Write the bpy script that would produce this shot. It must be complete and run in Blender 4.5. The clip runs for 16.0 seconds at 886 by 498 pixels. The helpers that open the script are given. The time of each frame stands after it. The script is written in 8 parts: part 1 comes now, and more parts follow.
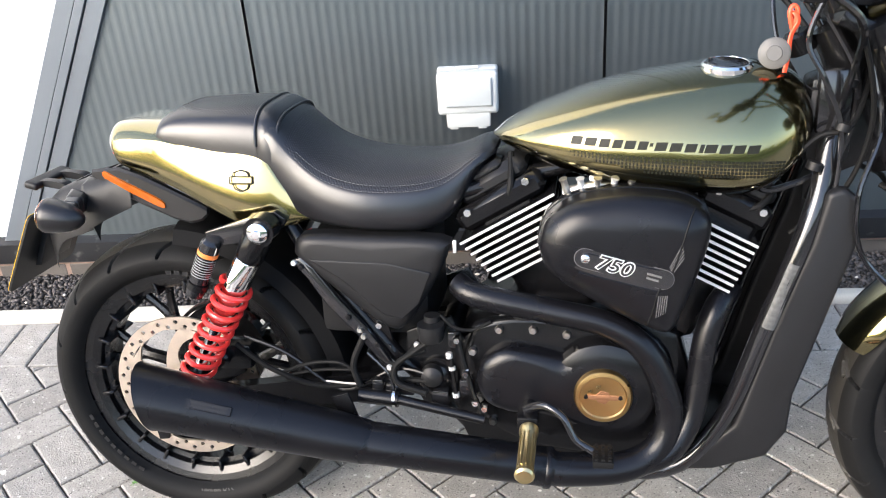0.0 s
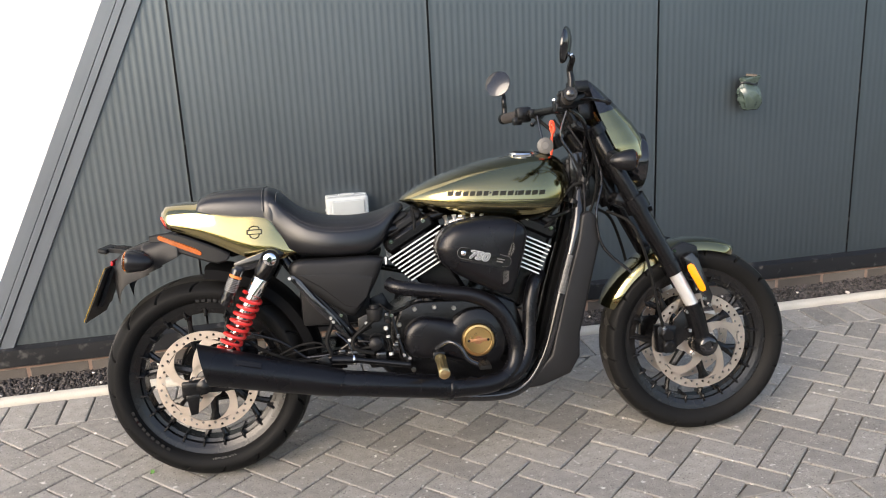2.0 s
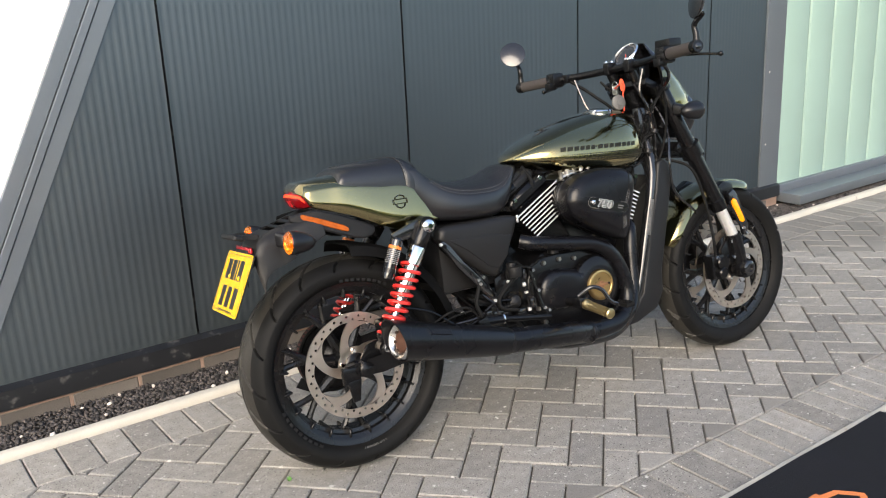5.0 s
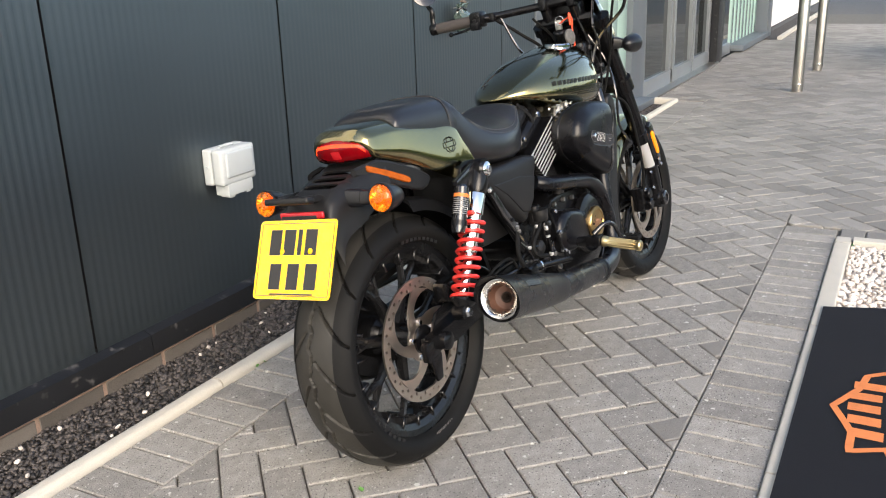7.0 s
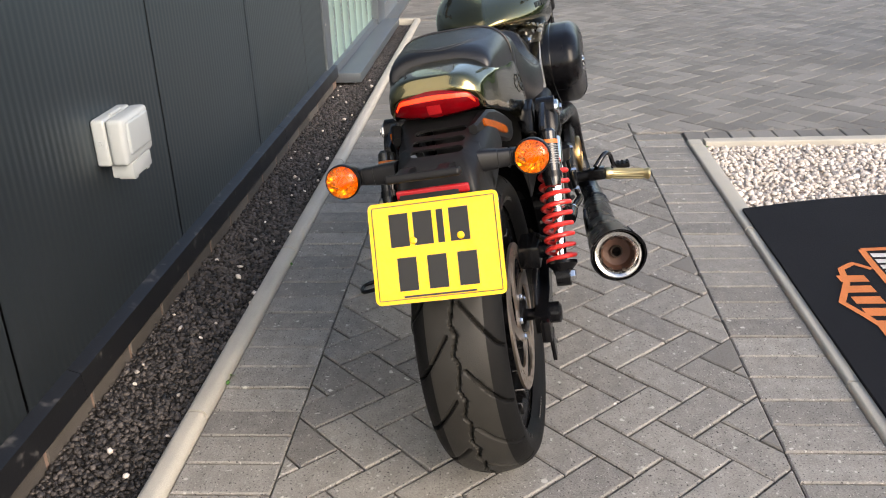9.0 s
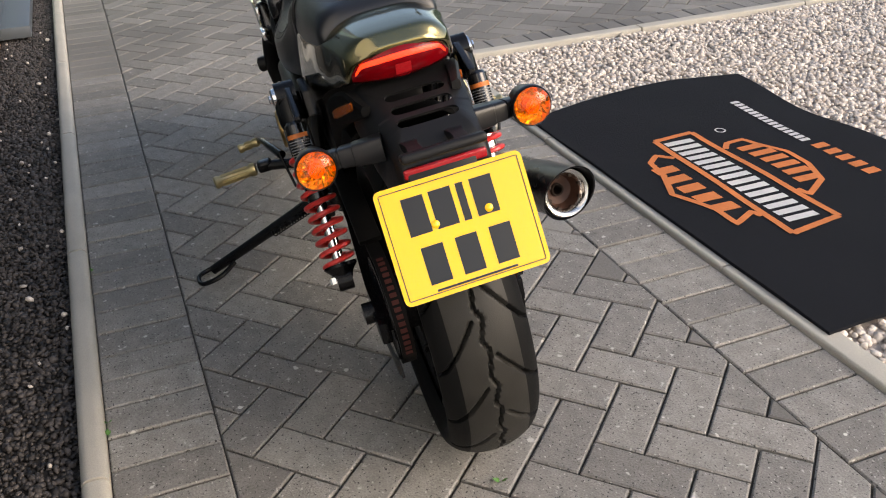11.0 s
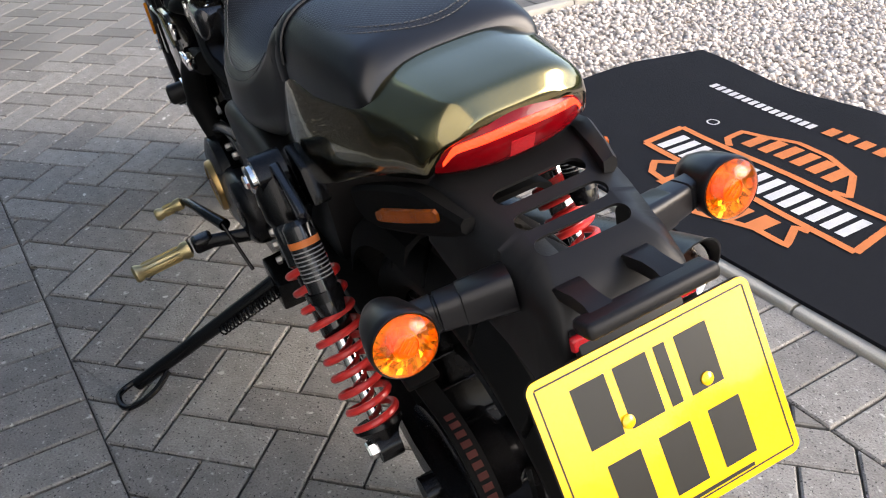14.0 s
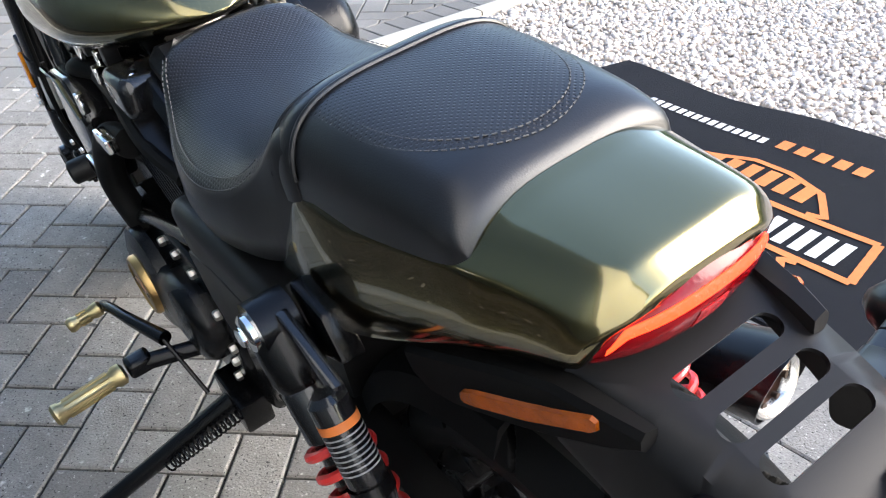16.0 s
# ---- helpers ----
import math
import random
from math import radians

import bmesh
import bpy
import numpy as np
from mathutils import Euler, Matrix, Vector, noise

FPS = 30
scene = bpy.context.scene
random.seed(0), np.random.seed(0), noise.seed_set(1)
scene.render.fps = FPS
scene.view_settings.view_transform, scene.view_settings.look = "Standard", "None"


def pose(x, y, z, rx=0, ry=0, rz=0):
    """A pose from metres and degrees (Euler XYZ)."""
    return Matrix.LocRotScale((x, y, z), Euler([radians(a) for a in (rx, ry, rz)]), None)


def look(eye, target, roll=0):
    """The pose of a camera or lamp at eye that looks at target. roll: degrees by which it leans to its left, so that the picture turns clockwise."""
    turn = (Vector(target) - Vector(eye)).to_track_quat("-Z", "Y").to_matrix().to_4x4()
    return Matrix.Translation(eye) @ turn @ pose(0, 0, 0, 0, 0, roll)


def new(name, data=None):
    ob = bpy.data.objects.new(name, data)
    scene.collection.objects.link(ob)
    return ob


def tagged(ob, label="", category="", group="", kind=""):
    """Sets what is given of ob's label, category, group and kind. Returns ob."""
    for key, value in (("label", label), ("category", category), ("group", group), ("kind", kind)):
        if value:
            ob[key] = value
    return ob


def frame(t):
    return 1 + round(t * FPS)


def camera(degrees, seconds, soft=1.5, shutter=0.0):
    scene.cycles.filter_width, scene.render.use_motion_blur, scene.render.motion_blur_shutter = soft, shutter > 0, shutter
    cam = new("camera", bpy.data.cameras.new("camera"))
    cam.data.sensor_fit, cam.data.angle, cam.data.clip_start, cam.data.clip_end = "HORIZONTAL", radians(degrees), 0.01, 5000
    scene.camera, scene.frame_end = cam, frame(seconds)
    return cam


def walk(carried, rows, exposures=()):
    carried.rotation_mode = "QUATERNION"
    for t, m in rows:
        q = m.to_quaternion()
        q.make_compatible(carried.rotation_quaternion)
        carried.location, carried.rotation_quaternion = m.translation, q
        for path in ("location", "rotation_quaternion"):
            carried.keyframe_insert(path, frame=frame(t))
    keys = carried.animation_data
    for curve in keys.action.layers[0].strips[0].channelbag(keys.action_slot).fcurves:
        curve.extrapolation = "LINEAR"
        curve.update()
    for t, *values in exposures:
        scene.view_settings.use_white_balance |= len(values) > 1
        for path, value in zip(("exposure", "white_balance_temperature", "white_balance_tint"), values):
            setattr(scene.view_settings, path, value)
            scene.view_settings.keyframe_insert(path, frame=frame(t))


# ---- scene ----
cam = camera(53.3, 16.0, soft=1.1)
PATH = [
    (0, (0.059, -0.016, 1.298), (-0.091, 1.732, 0.339), -4.1),
    (0.5, (-0.043, -0.373, 1.306), (0.038, 1.46, 0.511), -3.3),
    (1, (-0.126, -0.69, 1.319), (0.138, 1.184, 0.671), -2.8),
    (1.5, (-0.184, -0.939, 1.305), (0.139, 0.951, 0.737), -2.6),
    (2, (-0.319, -1.113, 1.32), (0.046, 0.774, 0.768), -2.8),
    (2.5, (-0.477, -1.184, 1.333), (-0.021, 0.684, 0.782), -2.8),
    (3, (-0.681, -1.098, 1.319), (-0.13, 0.743, 0.764), -2.8),
    (3.5, (-0.935, -1.055, 1.33), (-0.282, 0.749, 0.764), -2.7),
    (4, (-1.227, -0.995, 1.324), (-0.418, 0.745, 0.759), -2.6),
    (4.2, (-1.305, -0.92, 1.313), (-0.425, 0.783, 0.743), -2.6),
    (6.3, (-2.1, -0.05, 1.159), (-0.618, 1.176, 0.611), -2.7),
    (6.5, (-2.145, 0.074, 1.175), (-0.601, 1.21, 0.607), -2.5),
    (7, (-2.169, 0.377, 1.115), (-0.487, 1.267, 0.5), -2.0),
    (7.5, (-2.164, 0.632, 1.086), (-0.41, 1.32, 0.415), -2.1),
    (8, (-2.193, 0.895, 1.118), (-0.401, 1.389, 0.382), -2.1),
    (8.5, (-2.135, 1.116, 1.1), (-0.315, 1.427, 0.33), -2.1),
    (9, (-2.084, 1.322, 1.106), (-0.254, 1.467, 0.313), -2.3),
    (9.5, (-2.069, 1.501, 1.127), (-0.249, 1.433, 0.301), -2.2),
    (10, (-1.991, 1.624, 1.113), (-0.221, 1.3, 0.242), -2.2),
    (10.2, (-1.94, 1.666, 1.117), (-0.196, 1.268, 0.221), -2.1),
    (12.3, (-1.568, 1.994, 1.126), (-0.067, 1.188, 0.077), -2.9),
    (12.5, (-1.504, 1.983, 1.117), (-0.012, 1.164, 0.067), -2.7),
    (13, (-1.341, 1.931, 1.079), (0.138, 1.094, 0.026), -2.5),
    (13.5, (-1.257, 1.869, 1.047), (0.217, 1.025, -0.01), -2.5),
    (14, (-1.174, 1.85, 1.052), (0.286, 0.982, -0.004), -2.9),
    (14.5, (-1.109, 1.86, 1.05), (0.307, 0.922, -0.006), -3.4),
    (15, (-1.037, 1.87, 1.049), (0.327, 0.86, -0.008), -3.2),
    (15.5, (-0.956, 1.881, 1.047), (0.37, 0.821, -0.01), -2.8),
    (16, (-0.843, 1.824, 1.041), (0.447, 0.735, -0.031), -2.6),
]
walk(cam, [(t, look(eye, target, roll)) for t, eye, target, roll in PATH],
     exposures=[(0, 2.18, 6500, 12), (1, 1.78, 7000, 14), (2, 1.53, 7150, 14), (3.5, 1.5, 7100, 12), (6.5, 1.58, 6900, 11), (8, 1.43, 7150, 14), (9, 1.27, 7150, 14), (10, 0.85, 7450, 15), (12.5, 1.2, 6900, 12), (13.5, 1.3, 6950, 15), (14.2, 1.6, 6650, 13), (14.5, 1.72, 6400, 11), (16, 2.15, 6350, 11)])

# ---- light ----
SUN_AZ, SUN_EL = radians(224), radians(28)   # towards the sun: from +x, anticlockwise
world = bpy.data.worlds.new("sky")
scene.world = world
world.use_nodes = True
wn = world.node_tree
sky = wn.nodes.new("ShaderNodeTexSky")
sky.sky_type = "NISHITA"
sky.sun_disc = False
sky.sun_elevation = SUN_EL
sky.sun_rotation = radians(90) - SUN_AZ
sky.altitude, sky.air_density, sky.dust_density, sky.ozone_density = 50, 1.0, 1.5, 1.0
wn.links.new(sky.outputs[0], wn.nodes["Background"].inputs[0])
wn.nodes["Background"].inputs[1].default_value = 0.158
sun_data = bpy.data.lights.new("sun", "SUN")
sun_data.energy, sun_data.angle, sun_data.color = 1.32, radians(40), (1.0, 0.93, 0.83)
sun = new("sun", sun_data)
sun.matrix_world = look((0, 0, 0), (-math.cos(SUN_AZ) * math.cos(SUN_EL), -math.sin(SUN_AZ) * math.cos(SUN_EL), -math.sin(SUN_EL)))


# ---- materials ----
def mat(name, col, rough=0.5, metal=0.0, var=0.12, vscale=6.0, bump=0.0, bscale=150.0, coat=0.0, rvar=0.08,
        grain=0.0, gscale=400.0, rand=0.0, emit=None, trans=0.0, ior=1.45, alpha_scale=None, spec=0.5):
    """Surface with broad stains, fine grain, roughness wear and relief, in object metres."""
    m = bpy.data.materials.new(name)
    m.use_nodes = True
    nt, N = m.node_tree, m.node_tree.nodes
    L = nt.links.new
    b = N["Principled BSDF"]
    b.inputs["Roughness"].default_value = rough
    b.inputs["Metallic"].default_value = metal
    b.inputs["Coat Weight"].default_value = coat
    b.inputs["Coat Roughness"].default_value = 0.04
    b.inputs["Transmission Weight"].default_value = trans
    b.inputs["IOR"].default_value = ior
    b.inputs["Specular IOR Level"].default_value = spec
    co = N.new("ShaderNodeTexCoord")
    big = N.new("ShaderNodeTexNoise")
    big.inputs["Scale"].default_value, big.inputs["Detail"].default_value = vscale, 5
    L(co.outputs["Object"], big.inputs["Vector"])
    fine = N.new("ShaderNodeTexNoise")
    fine.inputs["Scale"].default_value, fine.inputs["Detail"].default_value = gscale, 3
    L(co.outputs["Object"], fine.inputs["Vector"])
    mul = N.new("ShaderNodeMath"); mul.operation = "MULTIPLY_ADD"
    mul.inputs[1].default_value, mul.inputs[2].default_value = 2 * var, 1 - var
    L(big.outputs[0], mul.inputs[0])
    mul2 = N.new("ShaderNodeMath"); mul2.operation = "MULTIPLY_ADD"
    mul2.inputs[1].default_value, mul2.inputs[2].default_value = 2 * grain, 1 - grain
    L(fine.outputs[0], mul2.inputs[0])
    k = N.new("ShaderNodeMath"); k.operation = "MULTIPLY"
    L(mul.outputs[0], k.inputs[0]); L(mul2.outputs[0], k.inputs[1])
    out = k.outputs[0]
    if rand:
        oi = N.new("ShaderNodeObjectInfo")
        ge = N.new("ShaderNodeNewGeometry")
        s = N.new("ShaderNodeMath"); s.operation = "ADD"
        L(oi.outputs["Random"], s.inputs[0]); L(ge.outputs["Random Per Island"], s.inputs[1])
        fr = N.new("ShaderNodeMath"); fr.operation = "FRACT"
        L(s.outputs[0], fr.inputs[0])
        ra = N.new("ShaderNodeMath"); ra.operation = "MULTIPLY_ADD"
        ra.inputs[1].default_value, ra.inputs[2].default_value = 2 * rand, 1 - rand
        L(fr.outputs[0], ra.inputs[0])
        k2 = N.new("ShaderNodeMath"); k2.operation = "MULTIPLY"
        L(out, k2.inputs[0]); L(ra.outputs[0], k2.inputs[1])
        out = k2.outputs[0]
    sc = N.new("ShaderNodeVectorMath"); sc.operation = "SCALE"
    sc.inputs[0].default_value = col[:3]
    L(out, sc.inputs["Scale"])
    L(sc.outputs[0], b.inputs["Base Color"])
    rr = N.new("ShaderNodeMath"); rr.operation = "MULTIPLY_ADD"
    rr.inputs[1].default_value, rr.inputs[2].default_value = 2 * rvar, rough - rvar
    L(big.outputs[0], rr.inputs[0]); L(rr.outputs[0], b.inputs["Roughness"])
    if bump:
        bn = N.new("ShaderNodeTexNoise")
        bn.inputs["Scale"].default_value, bn.inputs["Detail"].default_value = bscale, 4
        L(co.outputs["Object"], bn.inputs["Vector"])
        bp = N.new("ShaderNodeBump")
        bp.inputs["Strength"].default_value, bp.inputs["Distance"].default_value = bump, 0.002
        L(bn.outputs[0], bp.inputs["Height"]); L(bp.outputs[0], b.inputs["Normal"])
    if emit:
        b.inputs["Emission Color"].default_value = (*emit[0], 1)
        b.inputs["Emission Strength"].default_value = emit[1]
    return m


def spots(m, col, scale, thr, soft=0.03, rough=None):
    """Scattered specks of another colour on a material (droppings, chips, pale grit)."""
    nt, N = m.node_tree, m.node_tree.nodes
    L = nt.links.new
    b = N["Principled BSDF"]
    co = N.new("ShaderNodeNewGeometry")
    no = N.new("ShaderNodeTexNoise")
    no.inputs["Scale"].default_value, no.inputs["Detail"].default_value = scale, 2
    L(co.outputs["Position"], no.inputs["Vector"])
    mr = N.new("ShaderNodeMapRange")
    mr.inputs[1].default_value, mr.inputs[2].default_value = thr, thr + soft
    L(no.outputs[0], mr.inputs[0])
    mx = N.new("ShaderNodeMix"); mx.data_type = "RGBA"
    L(mr.outputs[0], mx.inputs[0])
    L(b.inputs["Base Color"].links[0].from_socket, mx.inputs[6])
    mx.inputs[7].default_value = (*col, 1)
    L(mx.outputs[2], b.inputs["Base Color"])
    return m


M_PAVER = spots(spots(spots(spots(mat("paver_concrete", (0.225, 0.213, 0.194), 0.8, var=0.42, vscale=26, bump=1.0, bscale=260, grain=0.5, gscale=260, rand=0.2), (0.05, 0.047, 0.043), 180, 0.63, 0.05), (0.44, 0.42, 0.385), 130, 0.66, 0.06), (0.5, 0.48, 0.44), 42, 0.67, 0.07), (0.6, 0.58, 0.53), 24, 0.735, 0.02)
M_PAVER_FAR = spots(spots(mat("paver_concrete_worn", (0.2, 0.19, 0.174), 0.78, var=0.25, vscale=2.0, bump=0.8, bscale=260, grain=0.35, gscale=220, rand=0.2, spec=0.3), (0.5, 0.47, 0.43), 26, 0.73), (0.14, 0.133, 0.122), 0.9, 0.56, 0.2)
M_JOINT = mat("joint_sand", (0.085, 0.08, 0.07), 0.95, var=0.3, vscale=20, bump=0.6, grain=0.3)
M_KERB = mat("kerb_concrete", (0.43, 0.405, 0.35), 0.85, var=0.18, vscale=7, bump=0.5, bscale=320, grain=0.2)
M_DGRAVEL = mat("dark_gravel_stone", (0.05, 0.043, 0.039), 0.6, var=0.4, vscale=60, bump=0.5, rand=0.9)
M_DBED = mat("dark_gravel_bed", (0.03, 0.027, 0.025), 0.95, var=0.4, vscale=60, bump=1, bscale=120, grain=0.4)
M_PGRAVEL = mat("pale_gravel_stone", (0.6, 0.535, 0.475), 0.85, var=0.2, vscale=25, bump=0.4, grain=0.15, rand=0.3)
M_PBED = mat("pale_gravel_bed", (0.4, 0.35, 0.31), 0.95, var=0.35, vscale=60, bump=1, bscale=100, grain=0.4)
M_PANEL = spots(mat("grey_wall_panel", (0.128, 0.149, 0.16), 0.46, metal=1.0, var=0.1, vscale=1.5, bump=0.05, grain=0.05, rvar=0.05, spec=0.25), (0.3, 0.3, 0.3), 60, 0.8, 0.02)
M_TRIM = mat("grey_trim_sheet", (0.16, 0.18, 0.2), 0.42, metal=0.6, var=0.08, vscale=2, bump=0.04)
M_FLASH = spots(mat("black_flashing", (0.009, 0.0095, 0.011), 0.4, var=0.25, vscale=10, bump=0.1), (0.09, 0.085, 0.08), 25, 0.62, 0.15)
M_BRICK = mat("grey_brick", (0.085, 0.074, 0.064), 0.8, var=0.3, vscale=18, bump=0.6, grain=0.3, rand=0.25)
M_MORTAR = mat("pink_mortar", (0.22, 0.15, 0.115), 0.92, var=0.35, vscale=30, bump=0.6, grain=0.25)
M_WHITE = mat("white_cladding", (0.82, 0.82, 0.81), 0.5, var=0.03, vscale=2)
M_CHANNEL = mat("green_channel_glass", (0.23, 0.33, 0.29), 0.22, var=0.12, vscale=1.2, bump=0.05, spec=0.7)
M_GLASS = mat("dark_window_glass", (0.012, 0.016, 0.016), 0.03, var=0.05, rvar=0.01, spec=0.9)
M_ALU = mat("grey_door_frame", (0.17, 0.185, 0.195), 0.38, metal=0.3, var=0.08)
M_STEEL = mat("brushed_steel", (0.42, 0.4, 0.37), 0.32, metal=1.0, var=0.12, vscale=12)
M_BOXP = mat("grey_box_plastic", (0.4, 0.425, 0.425), 0.45, var=0.06, vscale=10, bump=0.08)
M_BOXD = mat("grey_box_lid", (0.37, 0.4, 0.405), 0.35, var=0.06, vscale=10)
M_BAG = mat("green_plastic_film", (0.045, 0.066, 0.056), 0.24, var=0.3, vscale=22, bump=0.3, bscale=60, coat=0.5)
M_BAGB = mat("brown_wrapper", (0.16, 0.12, 0.09), 0.6, var=0.4, vscale=40)
M_MAT = mat("black_mat_pile", (0.009, 0.0098, 0.013), 0.95, var=0.25, vscale=12, bump=1.0, bscale=700, grain=0.5, gscale=900, spec=0.2)
M_MATO = mat("orange_mat_pile", (0.62, 0.2, 0.07), 0.95, var=0.15, vscale=40, bump=1.0, bscale=700, grain=0.35, gscale=900, spec=0.2)
M_MATW = mat("white_mat_pile", (0.62, 0.61, 0.6), 0.95, var=0.12, vscale=40, bump=1.0, bscale=700, grain=0.3, gscale=900, spec=0.2)
M_ASPH = mat("asphalt", (0.055, 0.056, 0.058), 0.85, var=0.2, vscale=1.5, bump=0.6, bscale=200, grain=0.3)
M_GRASS = mat("grass_blades", (0.07, 0.12, 0.03), 0.8, var=0.3, vscale=3, bump=1, bscale=90)
M_HEDGE = mat("hedge_leaves", (0.045, 0.07, 0.025), 0.8, var=0.5, vscale=2, bump=1, bscale=20)
M_LEAF = mat("weed_leaf", (0.08, 0.2, 0.04), 0.6, var=0.3, vscale=60)

# motorcycle
M_PAINT = mat("olive_gold_paint", (0.2, 0.168, 0.064), 0.17, metal=1.0, var=0.04, vscale=4, grain=0.08, gscale=2500, coat=1.0, rvar=0.02)
M_PAINT.node_tree.nodes["Principled BSDF"].inputs["Coat IOR"].default_value = 1.6
M_PAINT.node_tree.nodes["Principled BSDF"].inputs["Coat Roughness"].default_value = 0.015
M_BLACK = mat("satin_black_metal", (0.004, 0.004, 0.0045), 0.22, metal=0.0, var=0.15, vscale=14, bump=0.03, bscale=500, spec=0.3)
M_GLOSS = mat("gloss_black", (0.008, 0.008, 0.009), 0.16, var=0.1, rvar=0.05, coat=0.5)
M_RIM = mat("satin_black_cast_rim", (0.005, 0.005, 0.0055), 0.26, var=0.15, vscale=20, bump=0.05, bscale=700, spec=0.45)
M_MATTE = mat("matte_black_exhaust", (0.004, 0.004, 0.005), 0.28, metal=0.0, var=0.2, vscale=9, bump=0.05, bscale=700, spec=0.3)
M_PLAST = mat("black_plastic", (0.0085, 0.0085, 0.009), 0.42, var=0.15, vscale=9, bump=0.04, bscale=1400, spec=0.28)
M_SHELL = mat("smooth_black_shell", (0.006, 0.006, 0.007), 0.32, var=0.12, vscale=12, bump=0.03, bscale=700, spec=0.45)
M_RUBBER = mat("tyre_rubber", (0.007, 0.007, 0.007), 0.55, var=0.25, vscale=10, bump=0.15, bscale=600, rvar=0.1, spec=0.1)
M_TREAD = mat("dusty_tread_rubber", (0.024, 0.0225, 0.0195), 0.5, var=0.4, vscale=16, bump=0.2, bscale=500, spec=0.3)
# black plastic darkened to near zero: shade under the tail painted into the colour
M_PLAST_SHADE = mat("black_plastic_shade_in_colour", (0.003, 0.003, 0.0032), 0.75, var=0.2, vscale=12, bump=0.05, bscale=600, spec=0.12)
M_GRIP = mat("grip_rubber", (0.035, 0.03, 0.028), 0.8, var=0.2, vscale=30, bump=0.4, bscale=300)
M_DISC = mat("brake_disc_steel", (0.56, 0.475, 0.4), 0.36, metal=1.0, var=0.18, vscale=25, grain=0.1)
M_TIP = mat("polished_end_ring", (0.66, 0.64, 0.61), 0.24, metal=1.0, var=0.12, vscale=40)
M_RUST = mat("heat_browned_steel", (0.085, 0.04, 0.026), 0.6, var=0.35, vscale=60, bump=0.2)
M_CHROME = mat("chrome", (0.75, 0.75, 0.74), 0.1, metal=1.0, var=0.04)
M_ALLOY = mat("cast_alloy", (0.5, 0.48, 0.44), 0.38, metal=1.0, var=0.15, vscale=30, bump=0.2)
M_FINEDGE = mat("machined_fin_edge", (0.78, 0.77, 0.75), 0.3, metal=0.7, var=0.05)
M_GOLD = mat("bronze_anodised", (0.5, 0.32, 0.13), 0.3, metal=1.0, var=0.1, vscale=20)
M_BRASS = mat("brass_peg", (0.52, 0.42, 0.22), 0.35, metal=1.0, var=0.12, vscale=30)
M_SPRING = mat("red_spring_paint", (0.62, 0.03, 0.025), 0.33, var=0.1, vscale=20, coat=0.4)
M_AMBER = mat("clear_amber_lens", (0.9, 0.2, 0.004), 0.03, var=0.03, rvar=0.01, trans=1.0, ior=1.12, coat=0.8)
M_BOWL = mat("bright_reflector_bowl", (0.75, 0.7, 0.62), 0.17, metal=0.8, var=0.1, vscale=60)
M_AMBERC = mat("amber_lens_centre", (0.95, 0.27, 0.0), 0.12, var=0.6, vscale=220, bump=0.5, bscale=300)
M_REFA = mat("amber_reflector", (0.27, 0.057, 0.003), 0.14, var=0.45, vscale=60, bump=0.4, bscale=420, spec=0.4)
M_REFY = mat("yellow_reflector", (0.9, 0.27, 0.0), 0.22, var=0.08, bump=0.4, bscale=400, coat=0.4)
M_RED = mat("red_lens", (0.14, 0.001, 0.003), 0.1, var=0.4, vscale=60, bump=0.12, bscale=250, rvar=0.02, spec=0.35)
M_REDG = mat("lit_tail_strip", (0.35, 0.006, 0.006), 0.25, var=0.5, vscale=250, bump=0.4, bscale=300, emit=((1.0, 0.045, 0.009), 1.2))
M_REDR = mat("red_reflector", (0.36, 0.008, 0.012), 0.2, var=0.25, vscale=300, bump=0.5, bscale=500, coat=0.3)
M_PLATE = mat("yellow_number_plate", (0.83, 0.47, 0.0), 0.2, var=0.03, coat=0.8, rvar=0.02)
M_INK = mat("black_plate_ink", (0.012, 0.012, 0.012), 0.3, var=0.1)
M_SEAT = mat("black_seat_vinyl", (0.008, 0.0082, 0.0095), 0.31, var=0.12, vscale=14, bump=0.09, bscale=700, rvar=0.06, spec=0.65)
M_STITCH = mat("grey_thread", (0.08, 0.08, 0.08), 0.8, var=0.1)
M_LABEL = mat("orange_label", (0.6, 0.16, 0.03), 0.5, var=0.05)
M_LWHITE = mat("white_print", (0.2, 0.2, 0.2), 0.5, var=0.8, vscale=300)
M_COPPER = mat("copper_emblem", (0.42, 0.2, 0.1), 0.35, metal=0.8, var=0.15)
M_LDARK = mat("dark_decal", (0.012, 0.012, 0.008), 0.45, var=0.1, spec=0.2)
M_FOB = mat("grey_fob", (0.085, 0.082, 0.078), 0.5, var=0.1)
M_STRAP = mat("red_tag", (0.75, 0.08, 0.03), 0.5, var=0.1)
M_MIRROR = mat("mirror_glass", (0.85, 0.85, 0.86), 0.02, metal=1.0, var=0.01, rvar=0.005)
M_DIAL = mat("dial_face", (0.02, 0.02, 0.022), 0.25, var=0.1, coat=1.0)
M_SOOT = mat("sooty_bore", (0.03, 0.018, 0.012), 0.85, var=0.4, vscale=40)
M_RAD = mat("radiator_core", (0.03, 0.03, 0.03), 0.6, var=0.2)


